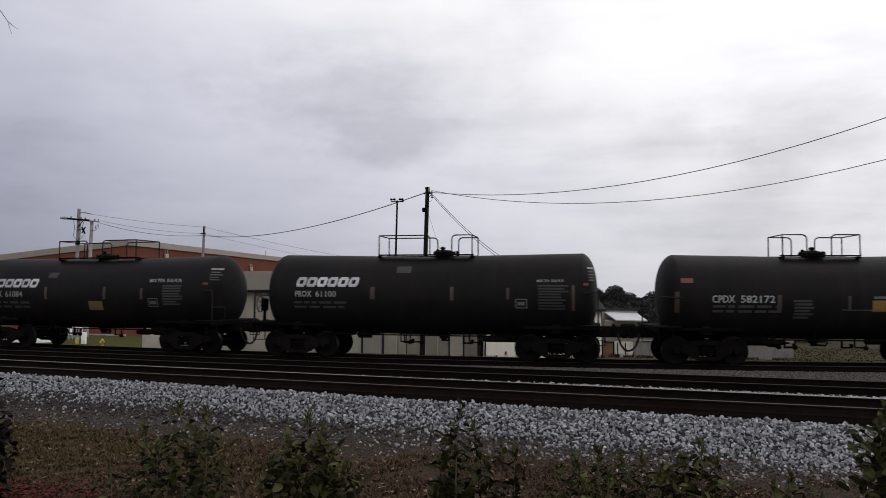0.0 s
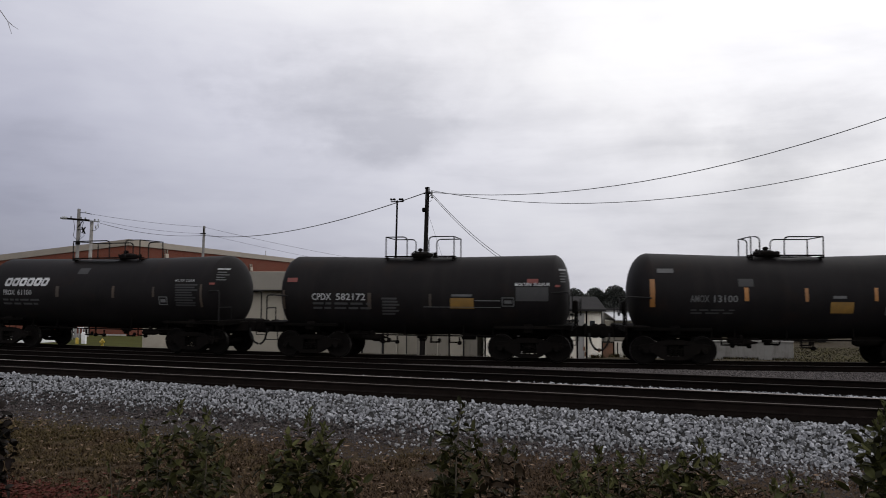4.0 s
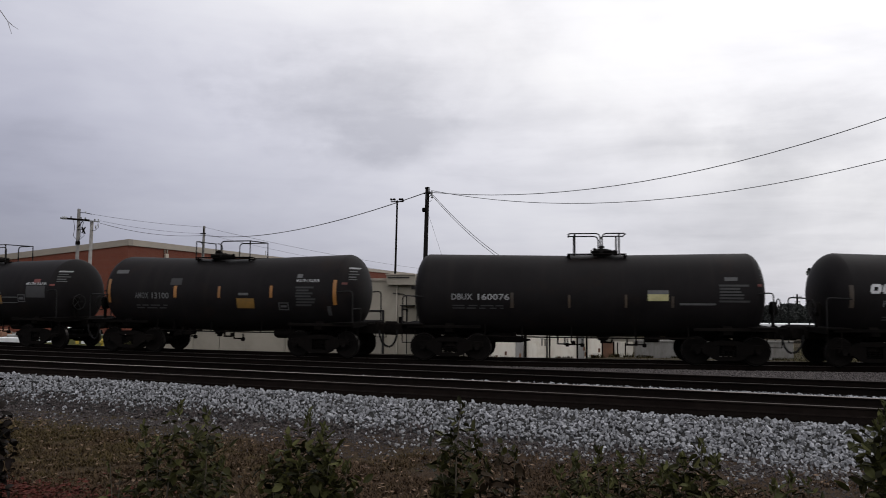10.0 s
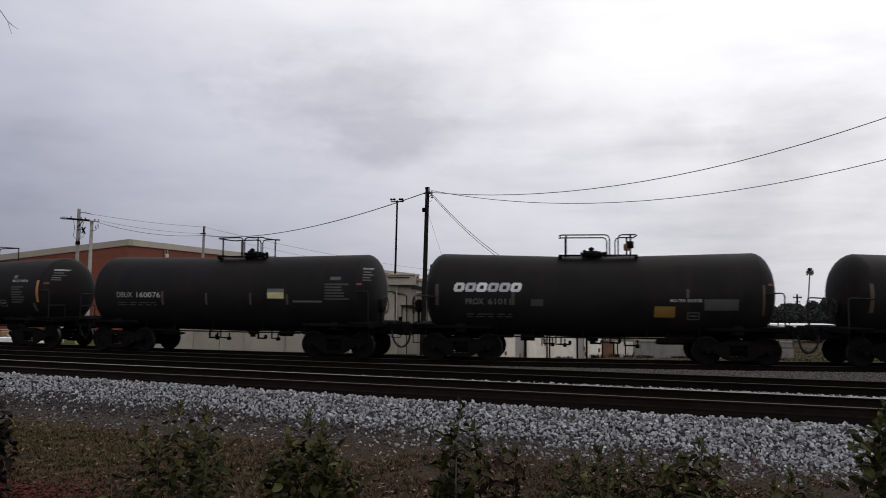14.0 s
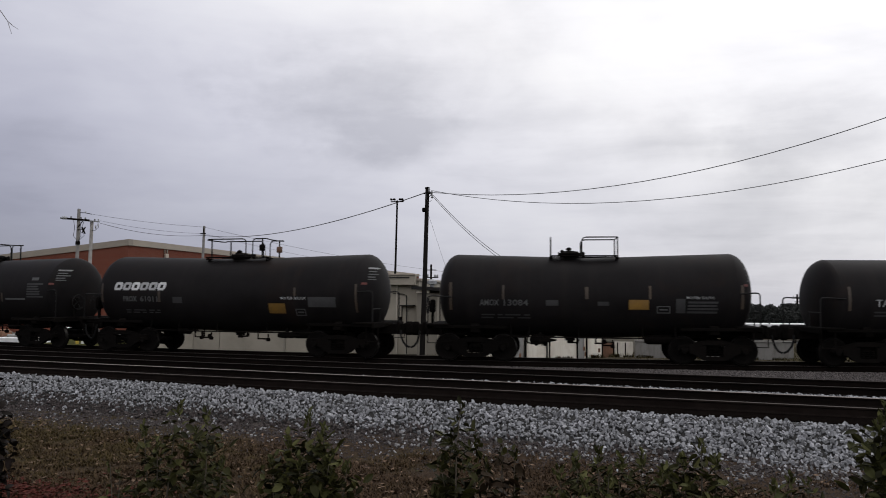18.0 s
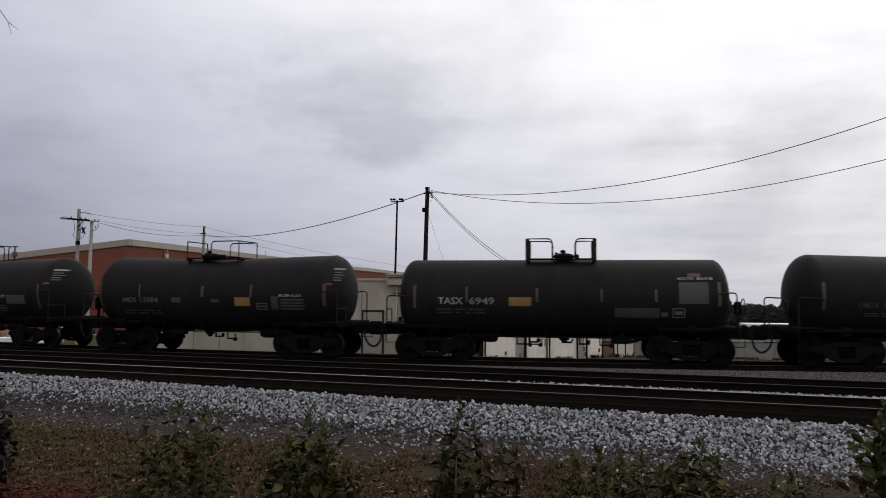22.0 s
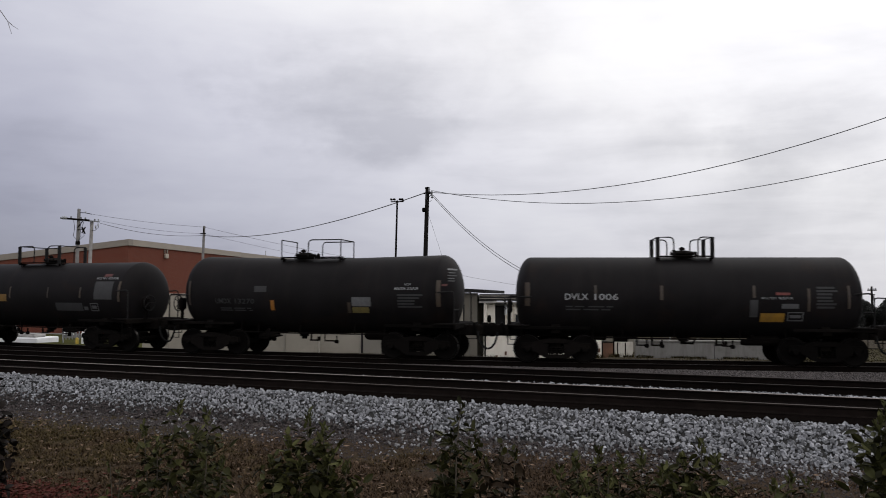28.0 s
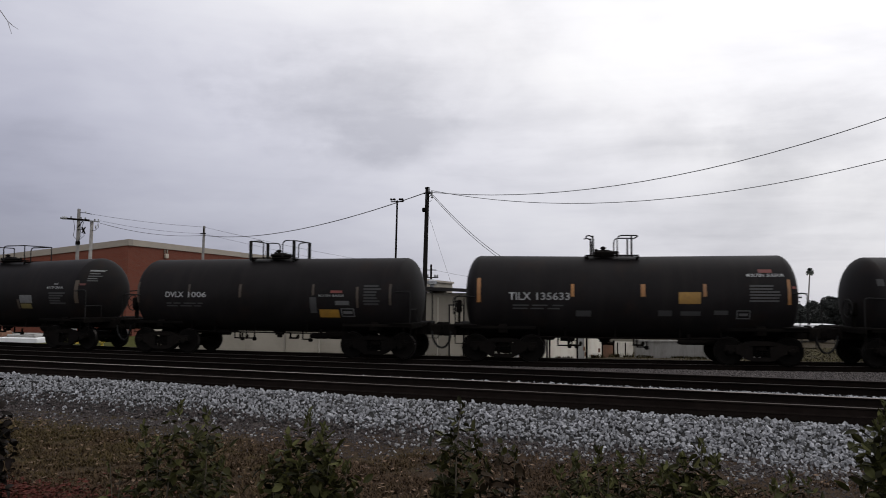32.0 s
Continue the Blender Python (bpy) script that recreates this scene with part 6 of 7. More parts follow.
def grey_shed():
    b = thing("grey_shed", "small grey gabled shed with a metal roof", "shed")
    part("wall", wall_box(1.7, 3.3, 40.2, 42.6, GZ - 0.4, 0.66), TANDARK, b, "grey block wall", smooth=False)
    g = Geo()
    v = [(2.15, 39.0, 0.72), (3.68, 39.0, 0.70), (3.45, 42.6, 1.0), (1.72, 42.6, 1.04)]
    v += [(x, y, z + 0.05) for x, y, z in v]
    g.add(v, [(3, 2, 1, 0), (4, 5, 6, 7), (0, 1, 5, 4), (1, 2, 6, 5), (2, 3, 7, 6), (3, 0, 4, 7)])
    part("roof", g, GREYMETAL, b, "pale sloping sheet-metal roof", smooth=False)
    part("wall", wall_box(1.6, 3.5, 42.6, 42.8, GZ - 0.4, 1.16), CONCRETE, b, "grey back wall", smooth=False)
    part("ridge", wall_box(1.45, 3.6, 42.55, 42.85, 1.16, 1.28), ROOFDARK, b, "dark roof ridge", smooth=False)
    part("window", Geo().box((2.9, 40.18, 0.3), (0.3, 0.05, 0.4), 0.01), GLASS, b)


grey_shed()


def flat_trailer():
    b = thing("flatbed_trailer", "long white-edged flatbed trailer parked behind the tracks", "trailer")
    part("deck", Geo().box((13.6, 52, 0.13), (5.4, 2.2, 0.19), 0.03), WHITEMETAL, b, "white deck edge")
    part("skirt", Geo().box((13.6, 52, -0.17), (5.3, 2.0, 0.38), 0.04), CONCRETE, b, "grey side skirt")
    for x in (11.6, 15.4):
        for y in (51.1, 52.9):
            part("wheel", Geo().lathe(((0.05, -0.12), (0.3, -0.12), (0.42, -0.08), (0.42, 0.08), (0.3, 0.12), (0.05, 0.12)), "y", at=(x, y, GZ + 0.42), n=18), HOSE, b)
    for x in (12.3, 13.5, 14.7):
        part("stake", Geo().box((x, 51.0, 0.20), (0.08, 0.06, 0.20), 0.01), UNDER, b, "dark stake pocket")


flat_trailer()


def white_slab_trailer():
    b = thing("low_white_trailer", "low white trailer with a grey load on its deck", "trailer")
    part("deck", Geo().box((-35.2, 42.5, -0.98), (6.2, 2.0, 0.40), 0.05), WHITEMETAL, b, "white deck")
    part("load", Geo().box((-33.4, 42.2, -0.69), (2.0, 1.0, 0.18), 0.05).box((-33.0, 42.1, -0.57), (0.9, 0.6, 0.08), 0.03), CONCRETE, b, "grey flat load")
    part("load", Geo().box((-35.6, 42.2, -0.60), (1.7, 1.0, 0.36), 0.08).box((-35.2, 42.2, -0.38), (0.7, 0.7, 0.12), 0.04), DOORRUST, b, "dark brown load")
    for x in (-37.0, -33.4):
        part("wheel", Geo().lathe(((0.05, -0.1), (0.2, -0.1), (0.28, -0.06), (0.28, 0.06), (0.2, 0.1), (0.05, 0.1)), "y", at=(x, 41.8, -1.02), n=16), HOSE, b)


white_slab_trailer()


def slatted_rack():
    b = thing("slatted_rack", "white slatted rack with a solid end post on the lawn", "rack")
    part("board", Geo().box((-30.42, 42.05, -0.40), (0.74, 0.06, 0.42), 0.02), WHITEMETAL, b, "white upper board")
    part("board", Geo().box((-30.1, 42.1, -0.68), (1.4, 0.05, 0.22), 0.02), CONCRETE, b, "grey lower board")
    for k in range(7):
        part("slat", Geo().box((-30.75 + k * 0.22, 42.0, -0.52), (0.07, 0.05, 0.72), 0.01), GREYMETAL, b)
    part("rail", Geo().box((-30.1, 42.0, -0.15), (1.5, 0.06, 0.06), 0.01), WHITEMETAL, b)
    part("end_post", Geo().box((-29.25, 41.9, -0.83), (0.26, 0.2, 0.80), 0.02), WHITEMETAL, b, "white end post")
    for x in (-30.75, -29.9):
        part("leg", Geo().box((x, 42.05, -0.95), (0.07, 0.08, 0.55), 0.012), GREYMETAL, b)


slatted_rack()
solid("bollard", Geo().lathe(((0.02, -1.3), (0.10, -1.3), (0.10, -0.80), (0.07, -0.74), (0.01, -0.72)), "z", at=(-29.5, 41.6, 0), n=14), HYDRANT, "yellow painted steel bollard on the grass", "bollard")
kerb = wall_box(-33.4, -24.0, 49.9, 50.1, -1.6, -1.36)
solid("yard_kerb", kerb, CONCRETE, "pale concrete kerb along the yard drive", "kerb", kind="structure", smooth=False)
hy = thing("fire_hydrant", "yellow cast-iron fire hydrant standing on the grass", "hydrant", pose(-26.75, 40.0, -1.10) @ Matrix.Diagonal((0.68, 0.68, 0.72, 1)))
part("barrel", Geo().lathe(((0.02, 0), (0.15, 0), (0.15, 0.05), (0.10, 0.07), (0.10, 0.42), (0.14, 0.44), (0.14, 0.48), (0.11, 0.50), (0.08, 0.58), (0.03, 0.61), (0.02, 0.66)), "z", n=16), HYDRANT, hy)
for sx in (-1, 1):
    part("nozzle", Geo().lathe(((0.01, 0.0), (0.055, 0.0), (0.055, 0.10), (0.07, 0.10), (0.07, 0.14), (0.02, 0.16)), "x", n=12), HYDRANT, hy, at=Matrix.Translation((sx * 0.08, 0, 0.36)) @ Matrix.Rotation(0 if sx > 0 else math.pi, 4, "Z"))
part("nozzle", Geo().lathe(((0.01, 0.0), (0.07, 0.0), (0.07, -0.10), (0.085, -0.10), (0.085, -0.15), (0.02, -0.16)), "y", n=12, at=(0, -0.08, 0.30)), HYDRANT, hy)


# ---- poles and wires ----
def cable(name, p, q, sag, r, label, n=28):
    p, q = Vector(p), Vector(q)
    pts = []
    for i in range(n + 1):
        t = i / n
        v = p.lerp(q, t)
        v.z -= 4 * sag * t * (1 - t)
        pts.append(v)
    return solid(name, Geo().tube(pts, r, 5), WIRE, label, "cable")


def insulator(parent, at, r=0.06, h=0.18):
    part("insulator", Geo().lathe(((0.02, 0), (r * 0.5, 0), (r, h * 0.3), (r * 0.6, h * 0.5), (r, h * 0.7), (r * 0.4, h), (0.01, h)), "z", at=at, n=10), GREYMETAL, parent)


p = thing("utility_pole", "dark wooden utility pole standing behind the far track", "utility pole")
part("pole", Geo().tube([(-6.76, 34.0, GZ - 0.3), (-6.64, 34.0, 3.0), (-6.55, 34.0, 6.90)], [0.125, 0.105, 0.09], 14), POLEWOOD, p)
part("bracket", Geo().box((-6.50, 33.9, 6.62), (0.42, 0.06, 0.07), 0.01).tube([(-6.62, 33.9, 6.3), (-6.3, 33.88, 6.6)], 0.02, 5), UNDER, p)
part("cap", Geo().lathe(((0.02, 6.84), (0.12, 6.84), (0.12, 6.9), (0.02, 6.93)), "z", at=(-6.55, 34.0, 0), n=12), UNDER, p)
for x, zz in ((-6.45, 6.66), (-6.33, 6.55), (-6.30, 6.38)):
    insulator(p, (x, 33.86, zz))
part("loop", Geo().tube([(-6.42 + 0.16 * math.cos(t * 0.6), 33.85, 6.45 + 0.22 * math.sin(t * 0.6)) for t in range(10)], 0.012, 5), WIRE, p, "loop of slack cable")
part("splice_box", Geo().box((-6.68, 33.86, 5.85), (0.16, 0.14, 0.2), 0.03), UNDER, p)
far_pole = thing("utility_pole", "tall wooden utility pole that holds the long spans", "utility pole")
part("pole", Geo().tube([(22, 20, -0.5), (22, 20, 13.9)], [0.19, 0.13], 14), POLEWOOD, far_pole)
part("bracket", Geo().box((21.9, 20, 13.5), (0.3, 0.08, 0.08), 0.01).box((21.9, 20, 11.0), (0.3, 0.08, 0.08), 0.01), UNDER, far_pole)
cable("overhead_wire", (-6.40, 33.88, 6.66), (21.85, 20, 13.2), 2.80, 0.0150, "black overhead wire rising from the dark pole")
cable("overhead_wire", (-6.35, 33.88, 6.74), (21.85, 20, 11.0), 2.90, 0.0130, "black overhead wire rising from the dark pole")
for dx, dz in ((0.0, 0.0), (0.22, 0.05)):
    cable("service_drop", (-6.35 + dx * 0.5, 33.88, 6.56 - dx * 0.2), (-1.28 + dx * 0.95, 34.4, 2.56 + dz), 0.50, 0.012, "thin service cable slanting down to the white building")
cable("guy_wire", (-6.6, 33.95, 6.0), (-5.6, 36.0, 2.1), 0.02, 0.005, "thin guy wire of the dark pole")

lp = thing("floodlight_pole", "slim steel pole with a floodlight crossarm", "light pole")
part("pole", Geo().tube([(-11.9, 50, GZ - 0.2), (-11.72, 50, 8.36)], [0.09, 0.06], 10), POLEWOOD, lp)
part("crossarm", Geo().box((-11.72, 50, 8.28), (0.9, 0.08, 0.07), 0.01), UNDER, lp)
for x in (-12.1, -11.9, -11.5, -11.35):
    part("floodlight", Geo().box((x, 49.9, 8.42), (0.16, 0.2, 0.13), 0.03), UNDER, lp)

lp = thing("utility_pole", "weathered grey utility pole with a crossarm and hanging cables", "utility pole")
part("pole", Geo().tube([(-37.12, 52, GZ - 1.1), (-37.07, 52, 8.36)], [0.165, 0.115], 12), POLEGREY, lp)
tilt = Matrix.Rotation(radians(5), 3, "Y")
part("crossarm", Geo().box((-37.1, 51.83, 7.54), (2.1, 0.12, 0.14), 0.02, tilt), UNDER, lp)
part("street_light", Geo().lathe(((0.02, -0.34), (0.07, -0.32), (0.11, -0.16), (0.13, 0.06), (0.09, 0.2), (0.02, 0.24)), "x", at=(-38.1, 51.75, 7.66), n=14), GREYMETAL, lp, "pale cobra-head street light on the arm")
for x, z in ((-37.6, 7.66), (-36.75, 7.58), (-36.4, 7.55)):
    insulator(lp, (x, 51.83, z), 0.06, 0.16)
part("arm", Geo().tube([(-37.07, 52, 8.08), (-36.5, 51.92, 8.04), (-35.92, 51.9, 7.93)], 0.028, 6), UNDER, lp)
insulator(lp, (-36.45, 51.92, 8.02), 0.06, 0.14)
part("brace", Geo().tube([(-37.07, 51.86, 6.9), (-36.55, 51.83, 7.46)], 0.03, 6).tube([(-37.07, 51.86, 6.75), (-36.5, 51.83, 6.8)], 0.03, 6), UNDER, lp, "steel brace under the arm")
part("cutout", Geo().tube([(-36.62, 51.8, 6.95), (-36.36, 51.8, 6.45)], 0.055, 7).tube([(-36.35, 51.8, 6.95), (-36.62, 51.8, 6.5)], 0.045, 7), UNDER, lp, "dark fuse cutouts")
part("band", Geo().lathe(((0.02, 5.6), (0.16, 5.62), (0.17, 5.75), (0.15, 5.9), (0.02, 5.92)), "z", at=(-37.09, 52, 0), n=12), UNDER, lp, "dark clamp round the pole")
for k, x in enumerate((-37.35, -36.72, -36.45)):
    part("jumper", Geo().tube([(x, 51.8, 7.45), (x + 0.10 - 0.16 * k, 51.8, 6.9), (x + 0.02, 51.8, 6.3), (-37.0, 51.85, 5.85)], 0.02, 5), WIRE, lp)
lp = thing("utility_pole", "second weathered grey pole beside the first", "utility pole")
part("pole", Geo().tube([(-36.83, 53, GZ - 1.1), (-36.64, 53, 7.56)], [0.16, 0.12], 12), POLEGREY, lp)
part("crossarm", Geo().box((-36.5, 52.85, 7.5), (1.2, 0.10, 0.11), 0.02, tilt), GREYMETAL, lp, "pale crossarm")
part("cutout", Geo().box((-36.18, 52.8, 7.05), (0.10, 0.10, 0.26), 0.03).box((-35.98, 52.8, 7.2), (0.09, 0.09, 0.24), 0.03), GREYMETAL, lp)
for x in (-37.0, -36.3, -36.0):
    insulator(lp, (x, 52.85, 7.52), 0.06, 0.16)
part("jumper", Geo().tube([(-36.0, 52.8, 7.5), (-35.95, 52.8, 7.0), (-36.25, 52.8, 6.75), (-36.55, 52.85, 6.8)], 0.018, 5), WIRE, lp)
lp = thing("utility_pole", "slim grey-brown utility pole before the brick warehouse", "utility pole")
part("pole", Geo().tube([(-31.1, 60, GZ - 1.1), (-30.92, 60, 7.7)], [0.13, 0.10], 10), POLEGREY, lp)
part("bracket", Geo().box((-30.95, 59.9, 7.05), (0.5, 0.08, 0.1), 0.02).box((-30.92, 59.95, 7.3), (0.12, 0.1, 0.5), 0.03), UNDER, lp)
lp = thing("utility_pole", "small far utility pole behind the white building", "utility pole")
part("pole", Geo().tube([(-3.28, 60, GZ - 0.5), (-3.28, 60, 3.1)], [0.1, 0.07], 8), POLEWOOD, lp)
part("crossarm", Geo().box((-3.28, 59.9, 2.78), (0.75, 0.1, 0.1), 0.02).box((-3.28, 59.9, 2.35), (0.9, 0.1, 0.1), 0.02), POLEWOOD, lp)
lp = thing("utility_pole", "distant utility pole with two crossarms", "utility pole")
part("pole", Geo().tube([(-15.0, 80, GZ - 0.5), (-14.95, 80, 5.2)], [0.14, 0.1], 8), POLEWOOD, lp)
part("crossarm", Geo().box((-14.95, 79.9, 4.6), (1.1, 0.1, 0.1), 0.02).box((-14.95, 79.9, 3.8), (1.6, 0.1, 0.1), 0.02), POLEWOOD, lp)
for x in (-15.6, -15.3, -14.5, -14.25):
    insulator(lp, (x, 79.9, 3.85), 0.12, 0.3)
cable("overhead_wire", (-6.62, 33.95, 6.66), (-30.94, 59.9, 6.90), 0.8, 0.023, "black overhead wire from the dark pole to the slim pole")
cable("overhead_wire", (-30.94, 59.9, 6.90), (-35.92, 52.85, 7.36), 0.38, 0.016, "black overhead wire between the poles")
cable("overhead_wire", (-30.94, 59.9, 7.62), (-35.92, 51.9, 7.93), 0.12, 0.012, "thin overhead wire between the poles")
cable("overhead_wire", (-30.94, 59.9, 7.05), (-36.0, 52.85, 7.55), 0.20, 0.010, "thin overhead wire between the poles")
cable("overhead_wire", (-30.94, 59.9, 7.62), (-14.95, 80, 4.6), 0.3, 0.012, "thin overhead wire running to a distant pole")
cable("overhead_wire", (-30.94, 59.9, 7.05), (-15.2, 80, 3.9), 0.3, 0.010, "thin overhead wire running to a distant pole")
cable("overhead_wire", (-14.6, 80, 4.6), (6, 86, 1.6), 0.3, 0.012, "thin distant wire above the roofs")
for x, y, z, wide in ((24.7, 90, 2.22, 0.95), (30.6, 85, 3.05, 0.9)):
    lp = thing("utility_pole", "small distant utility pole with a crossarm beyond the scrub", "utility pole")
    part("pole", Geo().tube([(x, y, GZ - 1.2), (x, y, z)], [0.13, 0.09], 8), POLEWOOD, lp)
    part("crossarm", Geo().box((x, y - 0.1, z - 0.38), (wide, 0.1, 0.12), 0.02).box((x, y - 0.1, z - 0.85), (wide * 0.6, 0.1, 0.10), 0.02), POLEWOOD, lp)
    for dx in (-0.4, -0.15, 0.2, 0.4):
        insulator(lp, (x + dx * wide, y - 0.1, z - 0.34), 0.06, 0.18)
solid("radio_mast", Geo().tube([(-2.1, 200, GZ - 2.6), (-2.1, 200, 11.4)], [0.10, 0.05], 6), WHITEMETAL, "slim distant grey radio mast", "mast")
sp = thing("sign_post", "grey steel post with a small white sign", "sign")
part("post", Geo().tube([(5.48, 45, GZ), (5.48, 45, 1.34)], 0.045, 8), GREYMETAL, sp)
part("plate", Geo().box((5.48, 44.93, 1.24), (0.27, 0.03, 0.20), 0.01), WHITEMETAL, sp, "small white plate")
solid("steel_post", Geo().tube([(7.0, 45, GZ), (7.05, 45, 2.5)], [0.055, 0.045], 10).box((6.9, 44.9, 2.5), (0.3, 0.14, 0.1), 0.02), POLEGREY, "plain steel post with a small lamp behind the tracks", "post")


# ---- trees ----
def leaf_cloud(centres, count, size, seed):
    """Many small leaf quads round the clump centres."""
    r = np.random.default_rng(seed)
    c = np.array([k[:3] for k in centres])
    rad = np.array([k[3] for k in centres])
    w_ = rad ** 2
    idx = r.choice(len(c), count, p=w_ / w_.sum())
    d = r.normal(size=(count, 3))
    d /= np.linalg.norm(d, axis=1)[:, None]
    pos = c[idx] + d * (rad[idx] * r.uniform(0.12, 1.06, count) ** 0.6)[:, None]
    a = r.normal(size=(count, 3))
    a /= np.linalg.norm(a, axis=1)[:, None]
    b = np.cross(a, r.normal(size=(count, 3)))
    b /= np.linalg.norm(b, axis=1)[:, None]
    s = size * r.uniform(0.6, 1.3, (count, 1))
    v = np.stack([pos - a * s, pos + b * s * 0.55, pos + a * s, pos - b * s * 0.55], 1).reshape(-1, 3)
    g = Geo()
    g.v = [tuple(q) for q in v.tolist()]
    g.f = [(4 * i, 4 * i + 1, 4 * i + 2, 4 * i + 3) for i in range(count)]
    g.m = [0] * count
    return g


def tree(x, y, h, spread_, seed, label, bare=0.0, hue=None, leaves=36000, size=0.105):
    r = random.Random(seed)
    drop = 0.0175 * max(0.0, y - 55)
    h += drop
    t = thing("tree", label, "tree", pose(x, y, GZ - drop))
    g = Geo()
    g.tube([(0, 0, -0.2), (0.05, 0, h * 0.25), (-0.03, 0.05, h * 0.5), (0.06, 0, h * 0.8)], [h * 0.035, h * 0.026, h * 0.018, h * 0.006], 8)
    centres = []
    for i in range(11):
        an, z0 = r.uniform(0, 6.28), h * r.uniform(0.28, 0.7)
        ln = spread_ * r.uniform(0.6, 1.05)
        end = (math.cos(an) * ln, math.sin(an) * ln, min(h * 0.98, z0 + h * r.uniform(0.10, 0.34)))
        mid = (end[0] * 0.5, end[1] * 0.5, (z0 + end[2]) / 2 + 0.1)
        g.tube([(0, 0, z0), mid, end], [h * 0.012, h * 0.008, h * 0.003], 5)
        for _ in range(3):
            e2 = [end[k] + r.uniform(-0.4, 0.4) * spread_ for k in range(3)]
            g.tube([mid, e2], [h * 0.005, h * 0.001], 4)
        centres.append((*end, spread_ * r.uniform(0.25, 0.48)))
        centres.append((*[m + r.uniform(-0.3, 0.3) for m in mid], spread_ * r.uniform(0.2, 0.35)))
    centres.append((0, 0, h * 0.85, spread_ * 0.4))
    part("trunk", g, BARK, t)
    if bare < 1:
        part("crown", leaf_cloud(centres, int(leaves * (1 - bare)), size, seed), hue or TREELEAF, t, smooth=False)


for i, (x, y, h, sp, bare) in enumerate(((2.2, 74, 3.2, 2.4, 0.0), (5.6, 78, 2.7, 2.4, 0.0), (8.6, 76, 2.4, 2.4, 0.0), (8.4, 83, 3.3, 1.6, 1.0), (11.4, 80, 2.3, 2.2, 0.0), (13.6, 80, 2.0, 2.0, 0.2), (17.0, 70, 1.75, 1.8, 0.0), (19.8, 72, 1.6, 2.0, 0.0), (23.0, 74, 2.2, 2.2, 0.0), (27.0, 78, 2.1, 2.4, 0.1), (-0.6, 84, 3.4, 2.2, 0.4), (31.5, 76, 2.4, 2.6, 0.1), (14.8, 72, 1.5, 1.8, 0.0))):
    tree(x, y, h, sp, 20 + i, "leafless winter tree with fine grey twigs" if bare > 0.4 else ("green tree with an uneven crown, distance haze put into its leaf colour" if x > 13 else "dark green tree with an uneven crown"), bare, HAZYLEAF if x > 13 else None)


def hedge(x0, x1, y, h, seed, label):
    t = thing("hedge", label, "hedge", pose(0, 0, -0.0175 * max(0.0, y - 55)))
    h += 0.0175 * max(0.0, y - 55)
    r = random.Random(seed)
    c = []
    x = x0
    g = Geo()
    while x < x1:
        c.append((x, y + r.uniform(-1, 1), GZ + h * r.uniform(0.35, 0.8), h * r.uniform(0.35, 0.55)))
        g.tube([(x, y, GZ - 0.1), (x + r.uniform(-0.3, 0.3), y, GZ + h * 0.6)], [0.08, 0.02], 5)
        x += h * 0.34
    part("stems", g, BARK, t)
    part("leaves", leaf_cloud(c, int(len(c) * 2600), 0.11, seed), TREELEAF, t, smooth=False)


hedge(3.5, 12.0, 70, 2.15, 11, "dense dark thicket of evergreen scrub")
hedge(-2, 34, 88, 1.6, 7, "dense dark hedge line behind the yard")
hedge(4.0, 12.0, 58, 1.5, 8, "dark overgrown hedge behind the concrete wall")
pm = thing("palm_tree", "slender palm tree with a small round head", "palm tree", pose(22.2, 78, GZ - 0.4))
part("trunk", Geo().tube([(0, 0, -0.2), (0.15, 0, 2.2), (0.42, 0, 5.8)], [0.11, 0.075, 0.06], 8), POLEGREY, pm)
for i in range(34):
    an, el = i * 2.4, -0.9 + 2.2 * i / 33
    g = Geo()
    pts = [Vector((0.42, 0, 5.8)) + Vector((math.cos(an) * math.cos(el) * k * 0.15, math.sin(an) * math.cos(el) * k * 0.15, math.sin(el) * k * 0.15 - 0.02 * k * k)) for k in range(4)]
    side = Vector((-math.sin(an), math.cos(an), 0))
    for k in range(3):
        wd0, wd1 = (0.03, 0.15, 0.16)[k], (0.15, 0.16, 0.04)[k]
        g.add([pts[k] - side * wd0, pts[k] + side * wd0, pts[k + 1] + side * wd1, pts[k + 1] - side * wd1], [(0, 1, 2, 3)])
    part("frond", g, PALMLEAF, pm)

# bare tree whose twig tips reach into the sky
bt = thing("bare_tree", "bare winter tree with thin forked twigs", "tree")
part("trunk", Geo().tube([(-9.2, 8.0, -0.6), (-9.1, 8.0, 2.5), (-8.9, 8.0, 4.6), (-8.6, 8.0, 6.6)], [0.16, 0.13, 0.09, 0.03], 10), BARK, bt)
part("limb", Geo().tube([(-9.0, 8.0, 3.6), (-8.2, 8.0, 5.1), (-7.4, 8.0, 5.62)], [0.06, 0.03, 0.016], 7), BARK, bt)
part("twig", Geo().tube([(-7.4, 8.0, 5.62), (-7.05, 8.0, 5.52), (-6.86, 8.0, 5.42), (-6.75, 8.0, 5.28), (-6.69, 8.0, 5.12)], [0.010, 0.006, 0.005, 0.0035, 0.002], 5).tube([(-6.75, 8.0, 5.28), (-6.68, 8.0, 5.22), (-6.6, 8.0, 5.17)], [0.004, 0.003, 0.002], 4).tube([(-7.05, 8.0, 5.52), (-6.86, 8.0, 5.58)], [0.005, 0.002], 4), BARK, bt)


# ---- foreground shrubs ----
LEAFOLIVE = leaf_paint("olive_narrow_shrub_leaf", (0.0070, 0.0074, 0.0026), (0.048, 0.0475, 0.016))
LEAF_MATS = [LEAF, LEAFPALE, LEAFBROWN, LEAFDARK, LEAFOLIVE]


